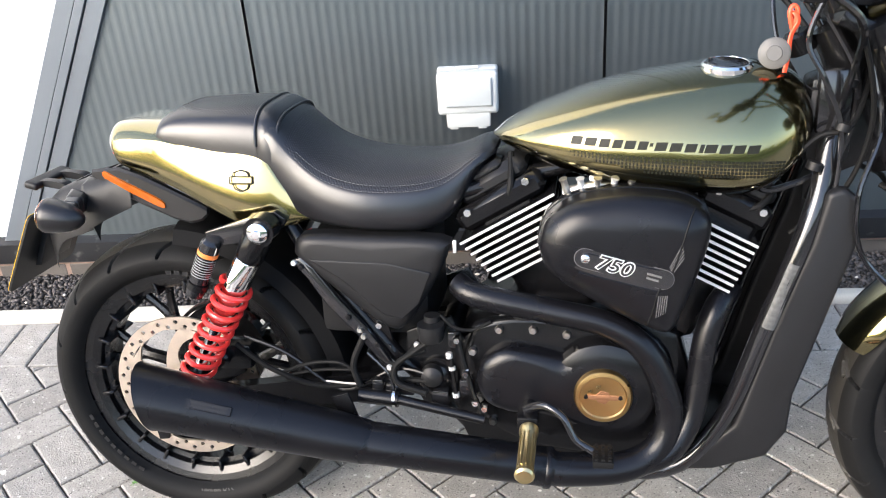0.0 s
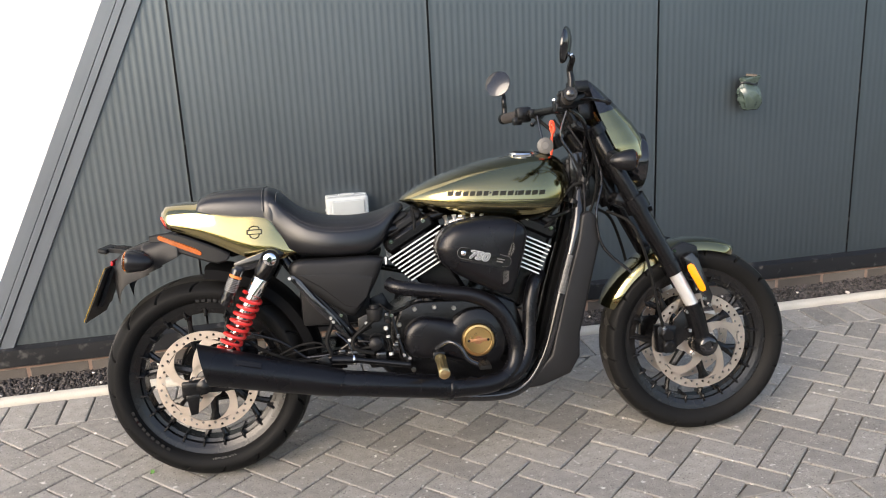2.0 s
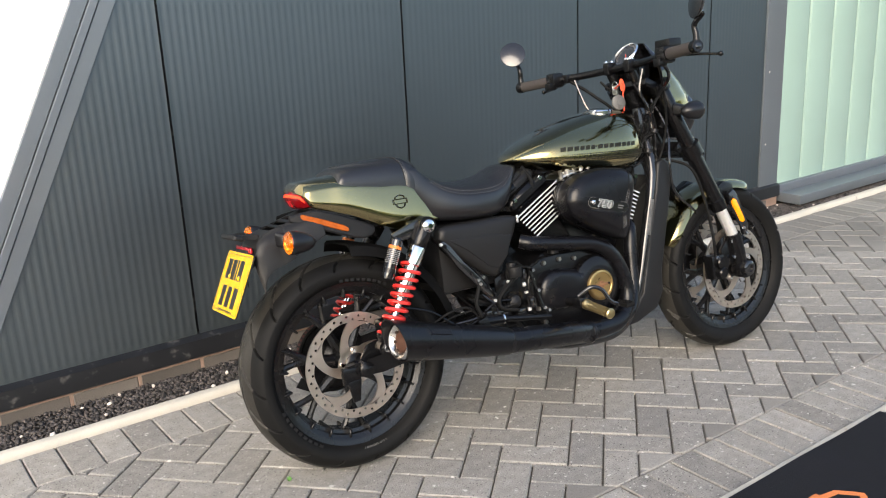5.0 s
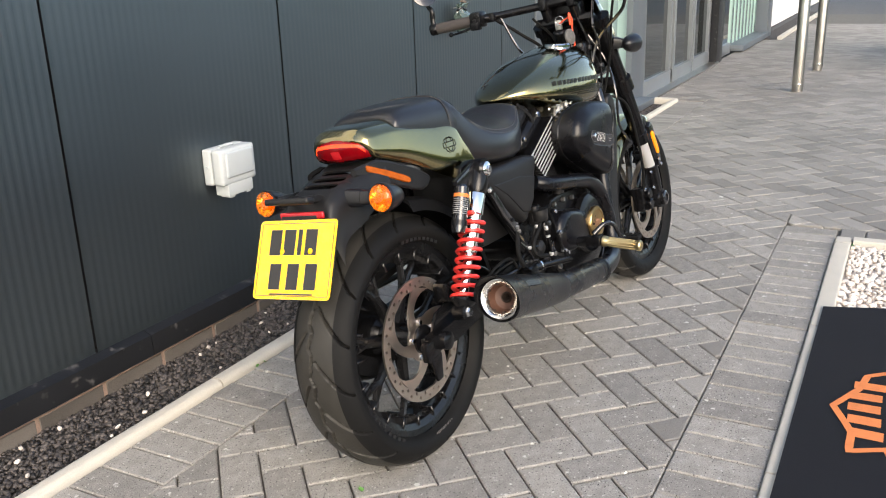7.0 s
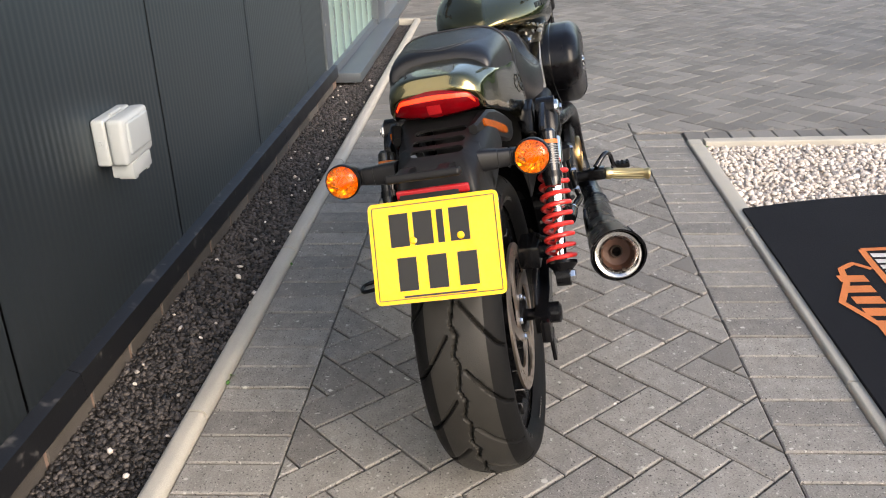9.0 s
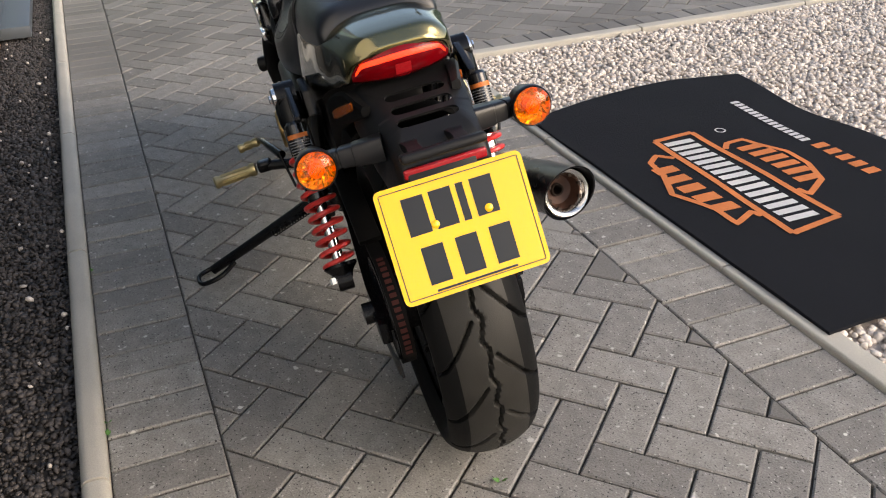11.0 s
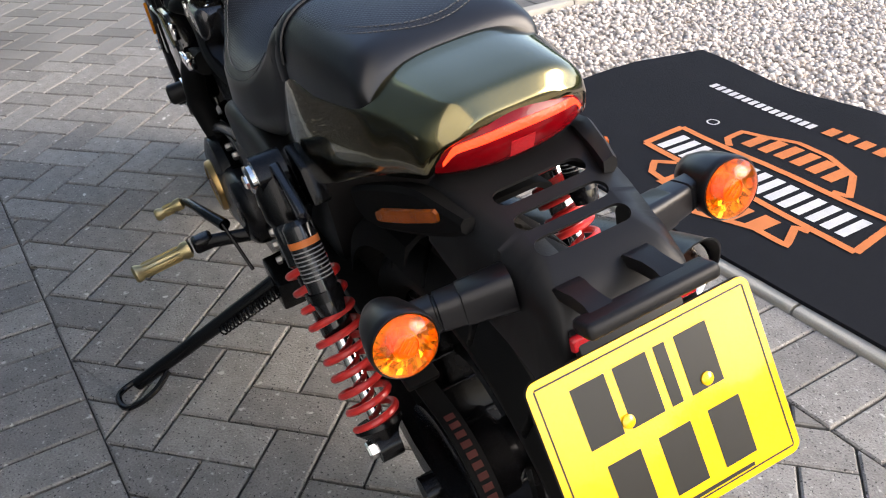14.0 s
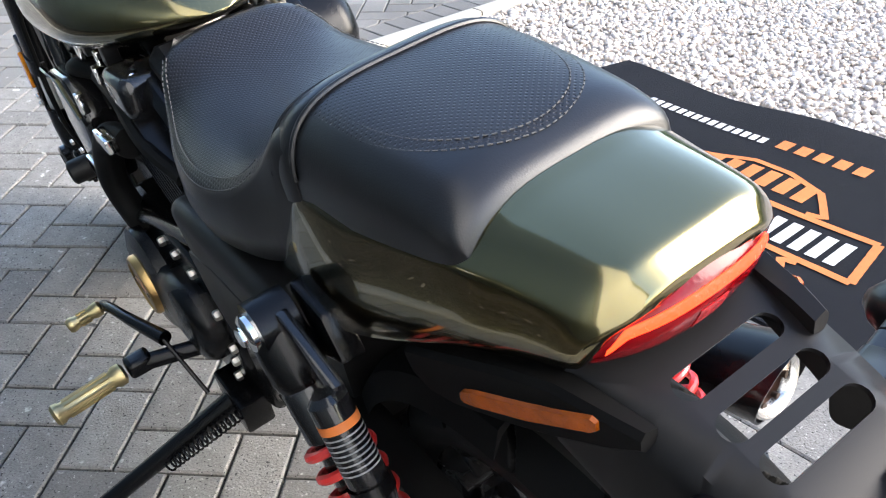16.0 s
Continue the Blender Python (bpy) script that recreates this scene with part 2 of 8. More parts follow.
# perforated grain on the seat tops
def perforated():
    m = mat("perforated_seat_vinyl", (0.011, 0.011, 0.013), 0.36, var=0.1, vscale=14, rvar=0.05)
    nt, N = m.node_tree, m.node_tree.nodes
    L = nt.links.new
    co = N.new("ShaderNodeTexCoord")
    mp = N.new("ShaderNodeMapping")
    mp.inputs["Scale"].default_value = (250, 250, 0.001)
    mp.inputs["Rotation"].default_value = (0, 0, radians(45))
    L(co.outputs["Object"], mp.inputs["Vector"])
    vo = N.new("ShaderNodeTexVoronoi")
    vo.inputs["Scale"].default_value, vo.inputs["Randomness"].default_value = 1.0, 0.0
    L(mp.outputs[0], vo.inputs["Vector"])
    mr = N.new("ShaderNodeMapRange")
    mr.inputs[1].default_value, mr.inputs[2].default_value = 0.12, 0.3
    L(vo.outputs["Distance"], mr.inputs[0])
    bp = N.new("ShaderNodeBump")
    bp.inputs["Strength"].default_value, bp.inputs["Distance"].default_value = 0.5, 0.001
    L(mr.outputs[0], bp.inputs["Height"])
    L(bp.outputs[0], N["Principled BSDF"].inputs["Normal"])
    return m


M_PERF = perforated()


# ---- building helpers ----
def part(name, bm, material, parent, label="", sharp=38, recalc=True):
    if recalc:
        bmesh.ops.recalc_face_normals(bm, faces=bm.faces[:])
    for f in bm.faces:
        f.smooth = True
    lim = radians(sharp)
    for e in bm.edges:
        if len(e.link_faces) != 2 or e.calc_face_angle(3.2) > lim:
            e.smooth = False
    me = bpy.data.meshes.new(name)
    bm.to_mesh(me)
    bm.free()
    for m in (material if isinstance(material, (list, tuple)) else [material]):
        me.materials.append(m)
    ob = new(name, me)
    if parent:
        ob.parent = parent
    if label:
        tagged(ob, label)
    return ob


def thing(name, label, category, m=None, group="", kind=""):
    ob = new(name)
    ob.empty_display_size = 0.1
    if m is not None:
        ob.matrix_world = m
    return tagged(ob, label, category, group, kind)


def loft(rings, closed=True, caps=True, bm=None):
    bm = bm or bmesh.new()
    vs = [[bm.verts.new(p) for p in r] for r in rings]
    n = len(rings[0])
    for a, b in zip(vs, vs[1:]):
        for i in range(n if closed else n - 1):
            j = (i + 1) % n
            bm.faces.new((a[i], a[j], b[j], b[i]))
    if caps and closed:
        bm.faces.new(vs[0][::-1])
        bm.faces.new(vs[-1])
    return bm


def curve(pts, n=8):
    """Catmull-Rom through pts."""
    P = [Vector(p) for p in pts]
    P = [2 * P[0] - P[1]] + P + [2 * P[-1] - P[-2]]
    out = []
    for a, b, c, d in zip(P, P[1:], P[2:], P[3:]):
        for i in range(n):
            t = i / n
            out.append(0.5 * ((2 * b) + (c - a) * t + (2 * a - 5 * b + 4 * c - d) * t * t + (3 * b - a - 3 * c + d) * t ** 3))
    return out + [P[-2]]


def interp(x, pts):
    return float(np.interp(x, [p[0] for p in pts], [p[1] for p in pts]))


def sinterp(x, pts):
    """Smooth interpolation (Catmull-Rom in x) through (x, y) pairs."""
    xs = [p[0] for p in pts]
    x = min(max(x, xs[0]), xs[-1])
    i = min(max(int(np.searchsorted(xs, x)) - 1, 0), len(xs) - 2)
    x0, x1 = xs[i], xs[i + 1]
    t = (x - x0) / (x1 - x0)
    sl = lambda k: (pts[min(k + 1, len(xs) - 1)][1] - pts[max(k - 1, 0)][1]) / (xs[min(k + 1, len(xs) - 1)] - xs[max(k - 1, 0)])
    h = x1 - x0
    a, b, m0, m1 = pts[i][1], pts[i + 1][1], sl(i) * h, sl(i + 1) * h
    return (2 * t ** 3 - 3 * t * t + 1) * a + (t ** 3 - 2 * t * t + t) * m0 + (-2 * t ** 3 + 3 * t * t) * b + (t ** 3 - t * t) * m1


def tube(pts, r, n=10, smooth=0, bm=None, caps=True, flat=1.0):
    P = curve(pts, smooth) if smooth else [Vector(p) for p in pts]
    R = r if isinstance(r, (list, tuple)) else [r] * 2
    rr = [float(q) for q in np.interp(np.linspace(0, 1, len(P)), np.linspace(0, 1, len(R)), R)]
    T = [(P[min(i + 1, len(P) - 1)] - P[max(i - 1, 0)]).normalized() for i in range(len(P))]
    up = Vector((0, 0, 1)) if abs(T[0].z) < 0.9 else Vector((0, 1, 0))
    u = T[0].cross(up).normalized()
    rings = []
    for p, t, q in zip(P, T, rr):
        u = (u - t * u.dot(t)).normalized()
        v = t.cross(u)
        rings.append([p + q * (math.cos(a) * u + flat * math.sin(a) * v) for a in (2 * math.pi * k / n for k in range(n))])
    return loft(rings, True, caps, bm)


def lathe(profile, o, axis, n=32, bm=None, caps=True):
    """profile: (radius, distance along axis)."""
    o, ax = Vector(o), Vector(axis).normalized()
    profile = [(float(r), float(h)) for r, h in profile]
    u = ax.orthogonal().normalized()
    v = ax.cross(u)
    rings = [[o + ax * h + r * (math.cos(a) * u + math.sin(a) * v) for a in (2 * math.pi * k / n for k in range(n))] for r, h in profile]
    return loft(rings, True, caps, bm)


def bevel(bm, w, seg=2, angle=30):
    es = [e for e in bm.edges if len(e.link_faces) == 2 and e.calc_face_angle(0) > radians(angle)]
    if w and es:
        bmesh.ops.bevel(bm, geom=es, offset=w, segments=seg, affect="EDGES", profile=0.6, clamp_overlap=True)
    return bm


def box(c, s, b=0.0, seg=2, rot=None):
    bm = bmesh.new()
    bmesh.ops.create_cube(bm, size=1)
    for v in bm.verts:
        v.co = Vector((v.co.x * s[0], v.co.y * s[1], v.co.z * s[2]))
    bevel(bm, b, seg)
    m = Matrix.Translation(c) @ (rot.to_4x4() if rot else Matrix())
    bmesh.ops.transform(bm, matrix=m, verts=bm.verts[:])
    return bm


def prism(poly, y0, y1, b=0.0, seg=2, round_n=0):
    """poly of (x, z) points, extruded from y0 to y1."""
    if round_n:
        q = [p for p in curve([(a, 0, c) for a, c in poly + poly[:1]], round_n)][:-1]
        poly = [(p.x, p.z) for p in q]
    bm = bmesh.new()
    a = [bm.verts.new((x, y0, z)) for x, z in poly]
    c = [bm.verts.new((x, y1, z)) for x, z in poly]
    bm.faces.new(a)
    bm.faces.new(c[::-1])
    n = len(poly)
    for i in range(n):
        bm.faces.new((a[i], c[i], c[(i + 1) % n], a[(i + 1) % n]))
    bmesh.ops.recalc_face_normals(bm, faces=bm.faces[:])
    return bevel(bm, b, seg)


def dome(poly, y0, y1, r, n=5, round_n=3):
    """poly of (x, z), from the flat back y0 to a softly rounded face at y1."""
    q = curve([(a, 0, c) for a, c in poly + poly[:1]], round_n)[:-1]
    cx, cz = sum(p.x for p in q) / len(q), sum(p.z for p in q) / len(q)
    rings = [[(p.x, y0, p.z) for p in q]]
    sg = math.copysign(1, y1 - y0)
    for k in range(n + 1):
        a = math.pi / 2 * k / n
        ins, y = r * (1 - math.cos(a)), y1 - sg * r * 0.7 * (1 - math.sin(a))
        ring = []
        for p in q:
            d = math.hypot(p.x - cx, p.z - cz)
            f = max(0.05, (d - ins) / d)
            ring.append((cx + (p.x - cx) * f, y, cz + (p.z - cz) * f))
        rings.append(ring)
    last = rings[-1]
    rings.append([(cx + (x - cx) * 0.5, y + sg * 0.0015, cz + (z - cz) * 0.5) for x, y, z in last])
    return loft(rings)


def join(*bms):
    """Merge bmeshes of one part."""
    base = bms[0]
    for o in bms[1:]:
        me = bpy.data.meshes.new("t")
        o.to_mesh(me)
        o.free()
        base.from_mesh(me)
        bpy.data.meshes.remove(me)
    return base


def coil(p0, p1, R, r, turns, n=8, per=22):
    p0, p1 = Vector(p0), Vector(p1)
    ax = (p1 - p0)
    u = ax.orthogonal().normalized()
    v = ax.normalized().cross(u)
    k = int(turns * per)
    return tube([p0 + ax * (i / k) + R * (math.cos(2 * math.pi * i / per) * u + math.sin(2 * math.pi * i / per) * v) for i in range(k + 1)], r, n)


def bolt(o, axis, r=0.008, h=0.006, n=6):
    return lathe([(r, 0), (r, h * 0.7), (r * 0.8, h)], o, axis, n)


def letters(txt, size, depth=0.0006, grow=0.0):
    """A readable marking as a flat mesh in its own x-y plane, centred."""
    cu = bpy.data.curves.new("txt", "FONT")
    cu.body, cu.size, cu.extrude, cu.align_x, cu.align_y = txt, size, depth, "CENTER", "CENTER"
    cu.offset = grow
    ob = bpy.data.objects.new("txt", cu)
    me = bpy.data.meshes.new_from_object(ob)
    bm = bmesh.new()
    bm.from_mesh(me)
    bpy.data.objects.remove(ob)
    bpy.data.curves.remove(cu)
    bpy.data.meshes.remove(me)
    return bm


# ---- the place: ground ----
def sheet(name, x0, y0, x1, y1, z, material, label, category="ground"):
    bm = bmesh.new()
    bm.faces.new([bm.verts.new(p) for p in ((x0, y0, z), (x1, y0, z), (x1, y1, z), (x0, y1, z))])
    return tagged(part(name, bm, material, None), label, category, kind="structure")


ground = sheet("ground", -150, -150, 250, 150, -0.07, M_ASPH, "dark grey asphalt ground reaching to the distance")
BED_X1, BED_Y0, BED_Y1 = 1.525, -3.6, 0.5          # pale gravel bed inside its kerb
KERB_R0, KERB_R1 = 0.50, 0.56                       # edging between bed and paving
SOLD_R = 0.768                                      # soldier course along that kerb ends here
SOLD_L = 1.785                                       # herringbone ends, soldier course to the wall kerb
KERB_L0, KERB_L1 = 1.99, 2.04
WALL = 2.30
pavement = sheet("pavement", -5, -9, 16, KERB_L0, -0.012, M_JOINT, "paved forecourt of grey concrete block paving", "paving")

bm = bmesh.new()
for p in ((-6, 2.03), (4.95, 2.03), (4.95, 2.34), (-6, 2.34)):
    bm.verts.new((p[0], p[1], -0.022))
bm.faces.new(bm.verts[:])
tagged(part("gravel_bed_dark", bm, M_DBED, None), "strip of dark crushed gravel along the wall", "gravel bed", kind="structure")
bm = bmesh.new()
for p in ((-5, BED_Y0), (BED_X1, BED_Y0), (BED_X1, BED_Y1), (-5, BED_Y1)):
    bm.verts.new((p[0], p[1], -0.009))
bm.faces.new(bm.verts[:])
tagged(part("gravel_bed_pale", bm, M_PBED, None), "bed of pale pinkish-white gravel", "gravel bed", kind="structure")


def kerb_piece(x0, x1, y0, y1, top, r):
    """Edging stone with a bull-nosed top, lying along x."""
    w = y1 - y0
    prof = [(y0, -0.06), (y0, top - r)]
    for k in range(1, 6):
        a = math.pi / 2 * k / 6
        prof.append((y0 + r - r * math.cos(a), top - r + r * math.sin(a)))
    prof += [(y0 + r, top), (y1 - r, top)]
    for k in range(1, 6):
        a = math.pi / 2 * k / 6
        prof.append((y1 - r + r * math.sin(a), top - r + r * math.cos(a)))
    prof += [(y1, top - r), (y1, -0.06)]
    return loft([[(x, y, z) for y, z in prof] for x in (x0, x1)])


kerb_wall = tagged(new("kerb_wall"), "pale concrete bull-nosed edging along the wall gravel", "kerb", kind="structure")
x = -5.045
while x < 5.0:
    x1 = min(x + 0.912, 5.06)
    part("kerb_stone", kerb_piece(x + 0.002, x1 - 0.002, KERB_L0, KERB_L1, 0.022, 0.018), M_KERB, kerb_wall)
    x += 0.915
bm = box((5.03, 2.15, -0.01), (0.06, 0.26, 0.06), 0.01)
part("kerb_stone", bm, M_KERB, kerb_wall)
kerb_bed = tagged(new("kerb_bed"), "grey concrete edging round the pale gravel bed", "kerb", kind="structure")
x = -4.9
while x < 1.515:
    x1 = min(x + 0.912, 1.585)
    part("kerb_stone", kerb_piece(x + 0.002, x1 - 0.002, KERB_R0, KERB_R1, 0.012, 0.008), M_KERB, kerb_bed)
    x += 0.915
y = 0.495
while y > -3.6:
    bm = kerb_piece(y - 0.91, y - 0.003, -1.585, -1.525, 0.018, 0.008)
    for v in bm.verts:
        v.co = Vector((-v.co.y, v.co.x, v.co.z))
    part("kerb_stone", bm, M_KERB, kerb_bed)
    y -= 0.915

# ---- the wall ----
SLOPE = 0.51
edge_x = lambda z, off=0.0: -0.713 - SLOPE * (1.339 - z) - off
PITCH, TOP, FOOT = 0.0262, 4.2, 0.10
JOINTS = [-3.45, -2.508, -1.565, -0.622, 0.326, 1.268, 2.206, 2.69]
wall_north = tagged(new("wall_north"), "dark grey ribbed metal-clad building wall", "wall", kind="structure")


def ribbed(x0, x1, zlow, ztop, y, d=0.0006):
    """Sheet with shallow vertical ribs; zlow and ztop give its height at x."""
    n = max(1, round((x1 - x0) / PITCH))
    p = (x1 - x0) / n
    xs = [(x0 + p * (i + q), k) for i in range(n) for q, k in ((0, 0), (0.36, 0), (0.5, 1), (0.86, 1))] + [(x1, 0)]
    bm = bmesh.new()
    lo = hi = None
    for x, k in xs:
        a, b = bm.verts.new((x, y + d * k, zlow(x))), bm.verts.new((x, y + d * k, ztop(x)))
        if lo and (a.co.x - lo.co.x) > 1e-5:
            bm.faces.new((lo, a, b, hi))
        lo, hi = a, b
    return bm


line_z = lambda x, off=0.0: 1.339 + (x + 0.713 + off) / SLOPE
for x0, x1 in zip(JOINTS[2:], JOINTS[3:]):
    a, b = x0 + 0.004, x1 - 0.004
    part("wall_panel", ribbed(max(a, edge_x(FOOT)), b, lambda x: FOOT, lambda x: max(FOOT, min(TOP, line_z(x, -0.002))), WALL), M_PANEL, wall_north, recalc=False)
# backing wall, seen only as the dark joint lines
part("wall_core", box((-0.9, WALL + 0.13, 2.05), (7.5, 0.2, 4.3), 0), M_FLASH, wall_north)


def slanted(o0, o1, y, th):
    bm = bmesh.new()
    q = [(edge_x(FOOT - 0.04, o1), FOOT - 0.04), (edge_x(FOOT - 0.04, o0), FOOT - 0.04), (edge_x(TOP, o0), TOP), (edge_x(TOP, o1), TOP)]
    return prism(q, y, y + th, 0.0015, 1)


part("slanted_trim", slanted(-0.001, 0.052, WALL - 0.012, 0.02), M_TRIM, wall_north)
part("slanted_trim", slanted(0.055, 0.083, WALL - 0.018, 0.02), M_TRIM, wall_north)
part("slanted_trim", slanted(0.086, 0.138, WALL - 0.012, 0.02), M_TRIM, wall_north)
wall_white = tagged(new("wall_white"), "white ribbed metal cladding beside the sloping trim", "wall", kind="structure")
bm = ribbed(-6.0, edge_x(TOP, 0.13), lambda x: min(TOP, max(FOOT, line_z(x, 0.13))), lambda x: TOP, WALL + 0.004, 0.0012)
part("cladding_sheet", bm, M_WHITE, wall_white, recalc=False)
# corner post between the cladding and the channel glass
wall_corner = tagged(part("wall_corner", box((2.765, WALL + 0.03, 2.1), (0.17, 0.08, 4.2), 0.003), M_TRIM, None), "grey metal corner post with small rivets", "post", kind="structure")
for z in (0.35, 0.75, 1.15):
    part("rivet", lathe([(0.006, 0), (0.004, 0.003)], (2.72, WALL - 0.01, z), (0, -1, 0), 8), M_STEEL, wall_corner)
# drip flashing over the plinth
prof = [(WALL + 0.02, 0.118), (WALL - 0.004, 0.112), (WALL - 0.03, 0.102), (WALL - 0.033, 0.04), (WALL - 0.028, 0.036), (WALL + 0.02, 0.04)]
flashing = tagged(new("flashing"), "black metal drip flashing at the foot of the wall", "flashing", kind="structure")
for x0, x1 in ((-6, -0.45), (-0.447, 1.55), (1.553, 2.85)):
    part("flashing_length", loft([[(x, y, z) for y, z in prof] for x in (x0, x1)]), M_FLASH, flashing, sharp=20)
plinth = tagged(part("plinth", box((-1.575, WALL + 0.06, -0.02), (8.85, 0.15, 0.13), 0), M_MORTAR, None), "low brick plinth with pink mortar joints", "plinth", kind="structure")
random.seed(5)
me = None
for i in range(38):
    x = -5.7 + i * 0.2255
    bm = box((0, 0, 0), (0.214, 0.03, 0.078), 0.003, 1)
    ob = part("brick", bm, M_BRICK, plinth) if me is None else new("brick", me)
    me = me or ob.data
    ob.parent = plinth
    ob.location = (x, WALL - 0.0025 + random.uniform(-0.001, 0.001), -0.014)

# ---- glazed front further along ----
GX0, GX1 = 2.85, 4.57
glass_wall = tagged(new("window_1"), "green translucent channel-glass window", "window", kind="structure")
x = GX0
while x < GX1 - 0.05:
    prof = [(x + 0.004, WALL + 0.05), (x + 0.008, WALL + 0.004), (x + 0.018, WALL), (x + 0.232, WALL), (x + 0.242, WALL + 0.004), (x + 0.246, WALL + 0.05)]
    part("pane", loft([[(a, b, z) for a, b in prof] for z in (0.09, 4.2)], closed=False), M_CHANNEL, glass_wall, recalc=False)
    x += 0.246
part("window_sill", prism([(2.86, 0.0), (4.85, 0.0), (4.85, 0.05), (2.86, 0.055)], WALL - 0.16, WALL + 0.02, 0.004), M_TRIM, glass_wall)
part("window_frame", box(((GX0 + GX1) / 2, WALL - 0.01, 0.075), (GX1 - GX0, 0.04, 0.05), 0.004), M_TRIM, glass_wall)
backing = tagged(part("wall_behind_glass", box((4.3, WALL + 0.5, 2.1), (3.2, 0.1, 4.3), 0), M_WHITE, None), "pale inner wall behind the channel glass", "wall", kind="structure")
pier = tagged(part("pier", box((4.76, WALL + 0.03, 2.1), (0.37, 0.14, 4.3), 0.004), M_TRIM, None), "grey metal-clad pier", "pier", kind="structure")
door_1 = tagged(new("door_1"), "glazed double door with grey aluminium frames", "door", kind="structure")
for k, (x0, x1) in enumerate(((4.95, 5.9), (5.98, 6.76), (6.8, 7.6))):
    for (c, s) in ((((x0 + x1) / 2, WALL, 0.07), (x1 - x0, 0.06, 0.14)), ((x0 + 0.035, WALL, 1.2), (0.07, 0.055, 2.3)), ((x1 - 0.035, WALL, 1.2), (0.07, 0.055, 2.3)), (((x0 + x1) / 2, WALL, 2.36), (x1 - x0, 0.06, 0.1))):
        part("door_frame", box(c, s, 0.004), M_ALU, door_1)
    part("pane", box(((x0 + x1) / 2, WALL + 0.01, 1.23), (x1 - x0 - 0.12, 0.012, 2.2), 0), M_GLASS, door_1)
for x in (6.7, 6.86):
    part("door_handle", tube([(x, WALL - 0.02, 0.95), (x, WALL - 0.07, 0.95), (x, WALL - 0.07, 1.35), (x, WALL - 0.02, 1.35)], 0.012, 8), M_STEEL, door_1)
part("threshold", box((6.3, WALL - 0.06, 0.005), (2.8, 0.12, 0.03), 0.004), M_STEEL, door_1)
part("door_head", box((6.3, WALL + 0.02, 3.3), (2.8, 0.1, 1.8), 0), M_TRIM, door_1)
part("door_post", box((7.79, WALL + 0.0, 2.1), (0.3, 0.2, 4.3), 0.004), M_FLASH, door_1)
window_2 = tagged(new("window_2"), "tall clear window beyond the doors", "window", kind="structure")
part("window_frame", box((8.38, WALL, 0.06), (0.86, 0.06, 0.12), 0.004), M_ALU, window_2)
part("pane", box((8.38, WALL + 0.01, 2.1), (0.86, 0.012, 4.0), 0), M_GLASS, window_2)
window_3 = tagged(new("window_3"), "green channel-glass window beyond the doors", "window", kind="structure")
for i in range(8):
    x = 8.86 + i * 0.246
    prof = [(x + 0.004, WALL + 0.05), (x + 0.012, WALL), (x + 0.236, WALL), (x + 0.244, WALL + 0.05)]
    part("pane", loft([[(a, b, z) for a, b in prof] for z in (0.09, 4.2)], closed=False), M_CHANNEL, window_3, recalc=False)
part("window_sill", box((9.85, WALL - 0.05, 0.05), (2.0, 0.25, 0.07), 0.004), M_TRIM, window_3)
tagged(part("pier", box((11.05, WALL + 0.0, 2.1), (0.4, 0.3, 4.3), 0.004), M_TRIM, None), "dark grey pier past the glazing", "pier", kind="structure")
tagged(part("wall_far", box((16.5, WALL + 0.3, 2.1), (10.5, 0.3, 4.3), 0.004), M_WHITE, None), "white rendered wall further along the building", "wall", kind="structure")
kf = tagged(part("kerb_far", box((13.6, 1.95, 0.01), (6.0, 0.06, 0.06), 0.01), M_KERB, None), "pale kerb of the far planting strip", "kerb", kind="structure")
tagged(part("planting_strip", box((13.6, 2.1, -0.02), (6.0, 0.26, 0.05), 0), M_DBED, None), "strip of dark soil under the white wall", "planting strip", kind="structure")
tagged(part("roof_core", box((1.5, WALL + 2.7, 4.25), (26, 5.4, 0.1), 0), M_TRIM, None), "flat roof over the building", "roof", kind="structure")
tagged(part("wall_inner", box((9, WALL + 2.6, 2.1), (10, 0.1, 4.2), 0), M_TRIM, None), "dark inner wall of the showroom", "wall", kind="structure")

# across the forecourt: road, grass bank and hedge, seen mirrored in glass and paint
road = sheet("road", -60, -12, 90, -4.6, -0.05, M_ASPH, "dark asphalt car park lane", "road")
bm = bmesh.new()
loft([[(x, y, z) for y, z in ((-12.0, 0.02), (-12.1, 0.1), (-14, 0.35), (-18, 0.7))] for x in np.linspace(-60, 90, 40)], closed=False, bm=bm)
tagged(part("grass_bank", bm, M_GRASS, None), "low bank of rough grass beyond the car park", "grass", kind="structure")
bm = bmesh.new()
rng = np.random.default_rng(3)
rings = []
for x in np.linspace(-60, 90, 260):
    h = 2.2 + 1.3 * noise.noise((x * 0.25, 0, 1)) + 0.7 * noise.noise((x * 1.3, 2, 0))
    rings.append([(x, -17.5 + 0.4 * noise.noise((x, z, 0)), 0.5 + z * h) for z in (0, 0.3, 0.6, 0.85, 1)] + [(x, -19, 0.5 + h * 0.9)])
loft(rings, closed=False, bm=bm)
tagged(part("hedge", bm, M_HEDGE, None), "uneven dark green hedge in the distance", "hedge", kind="structure")

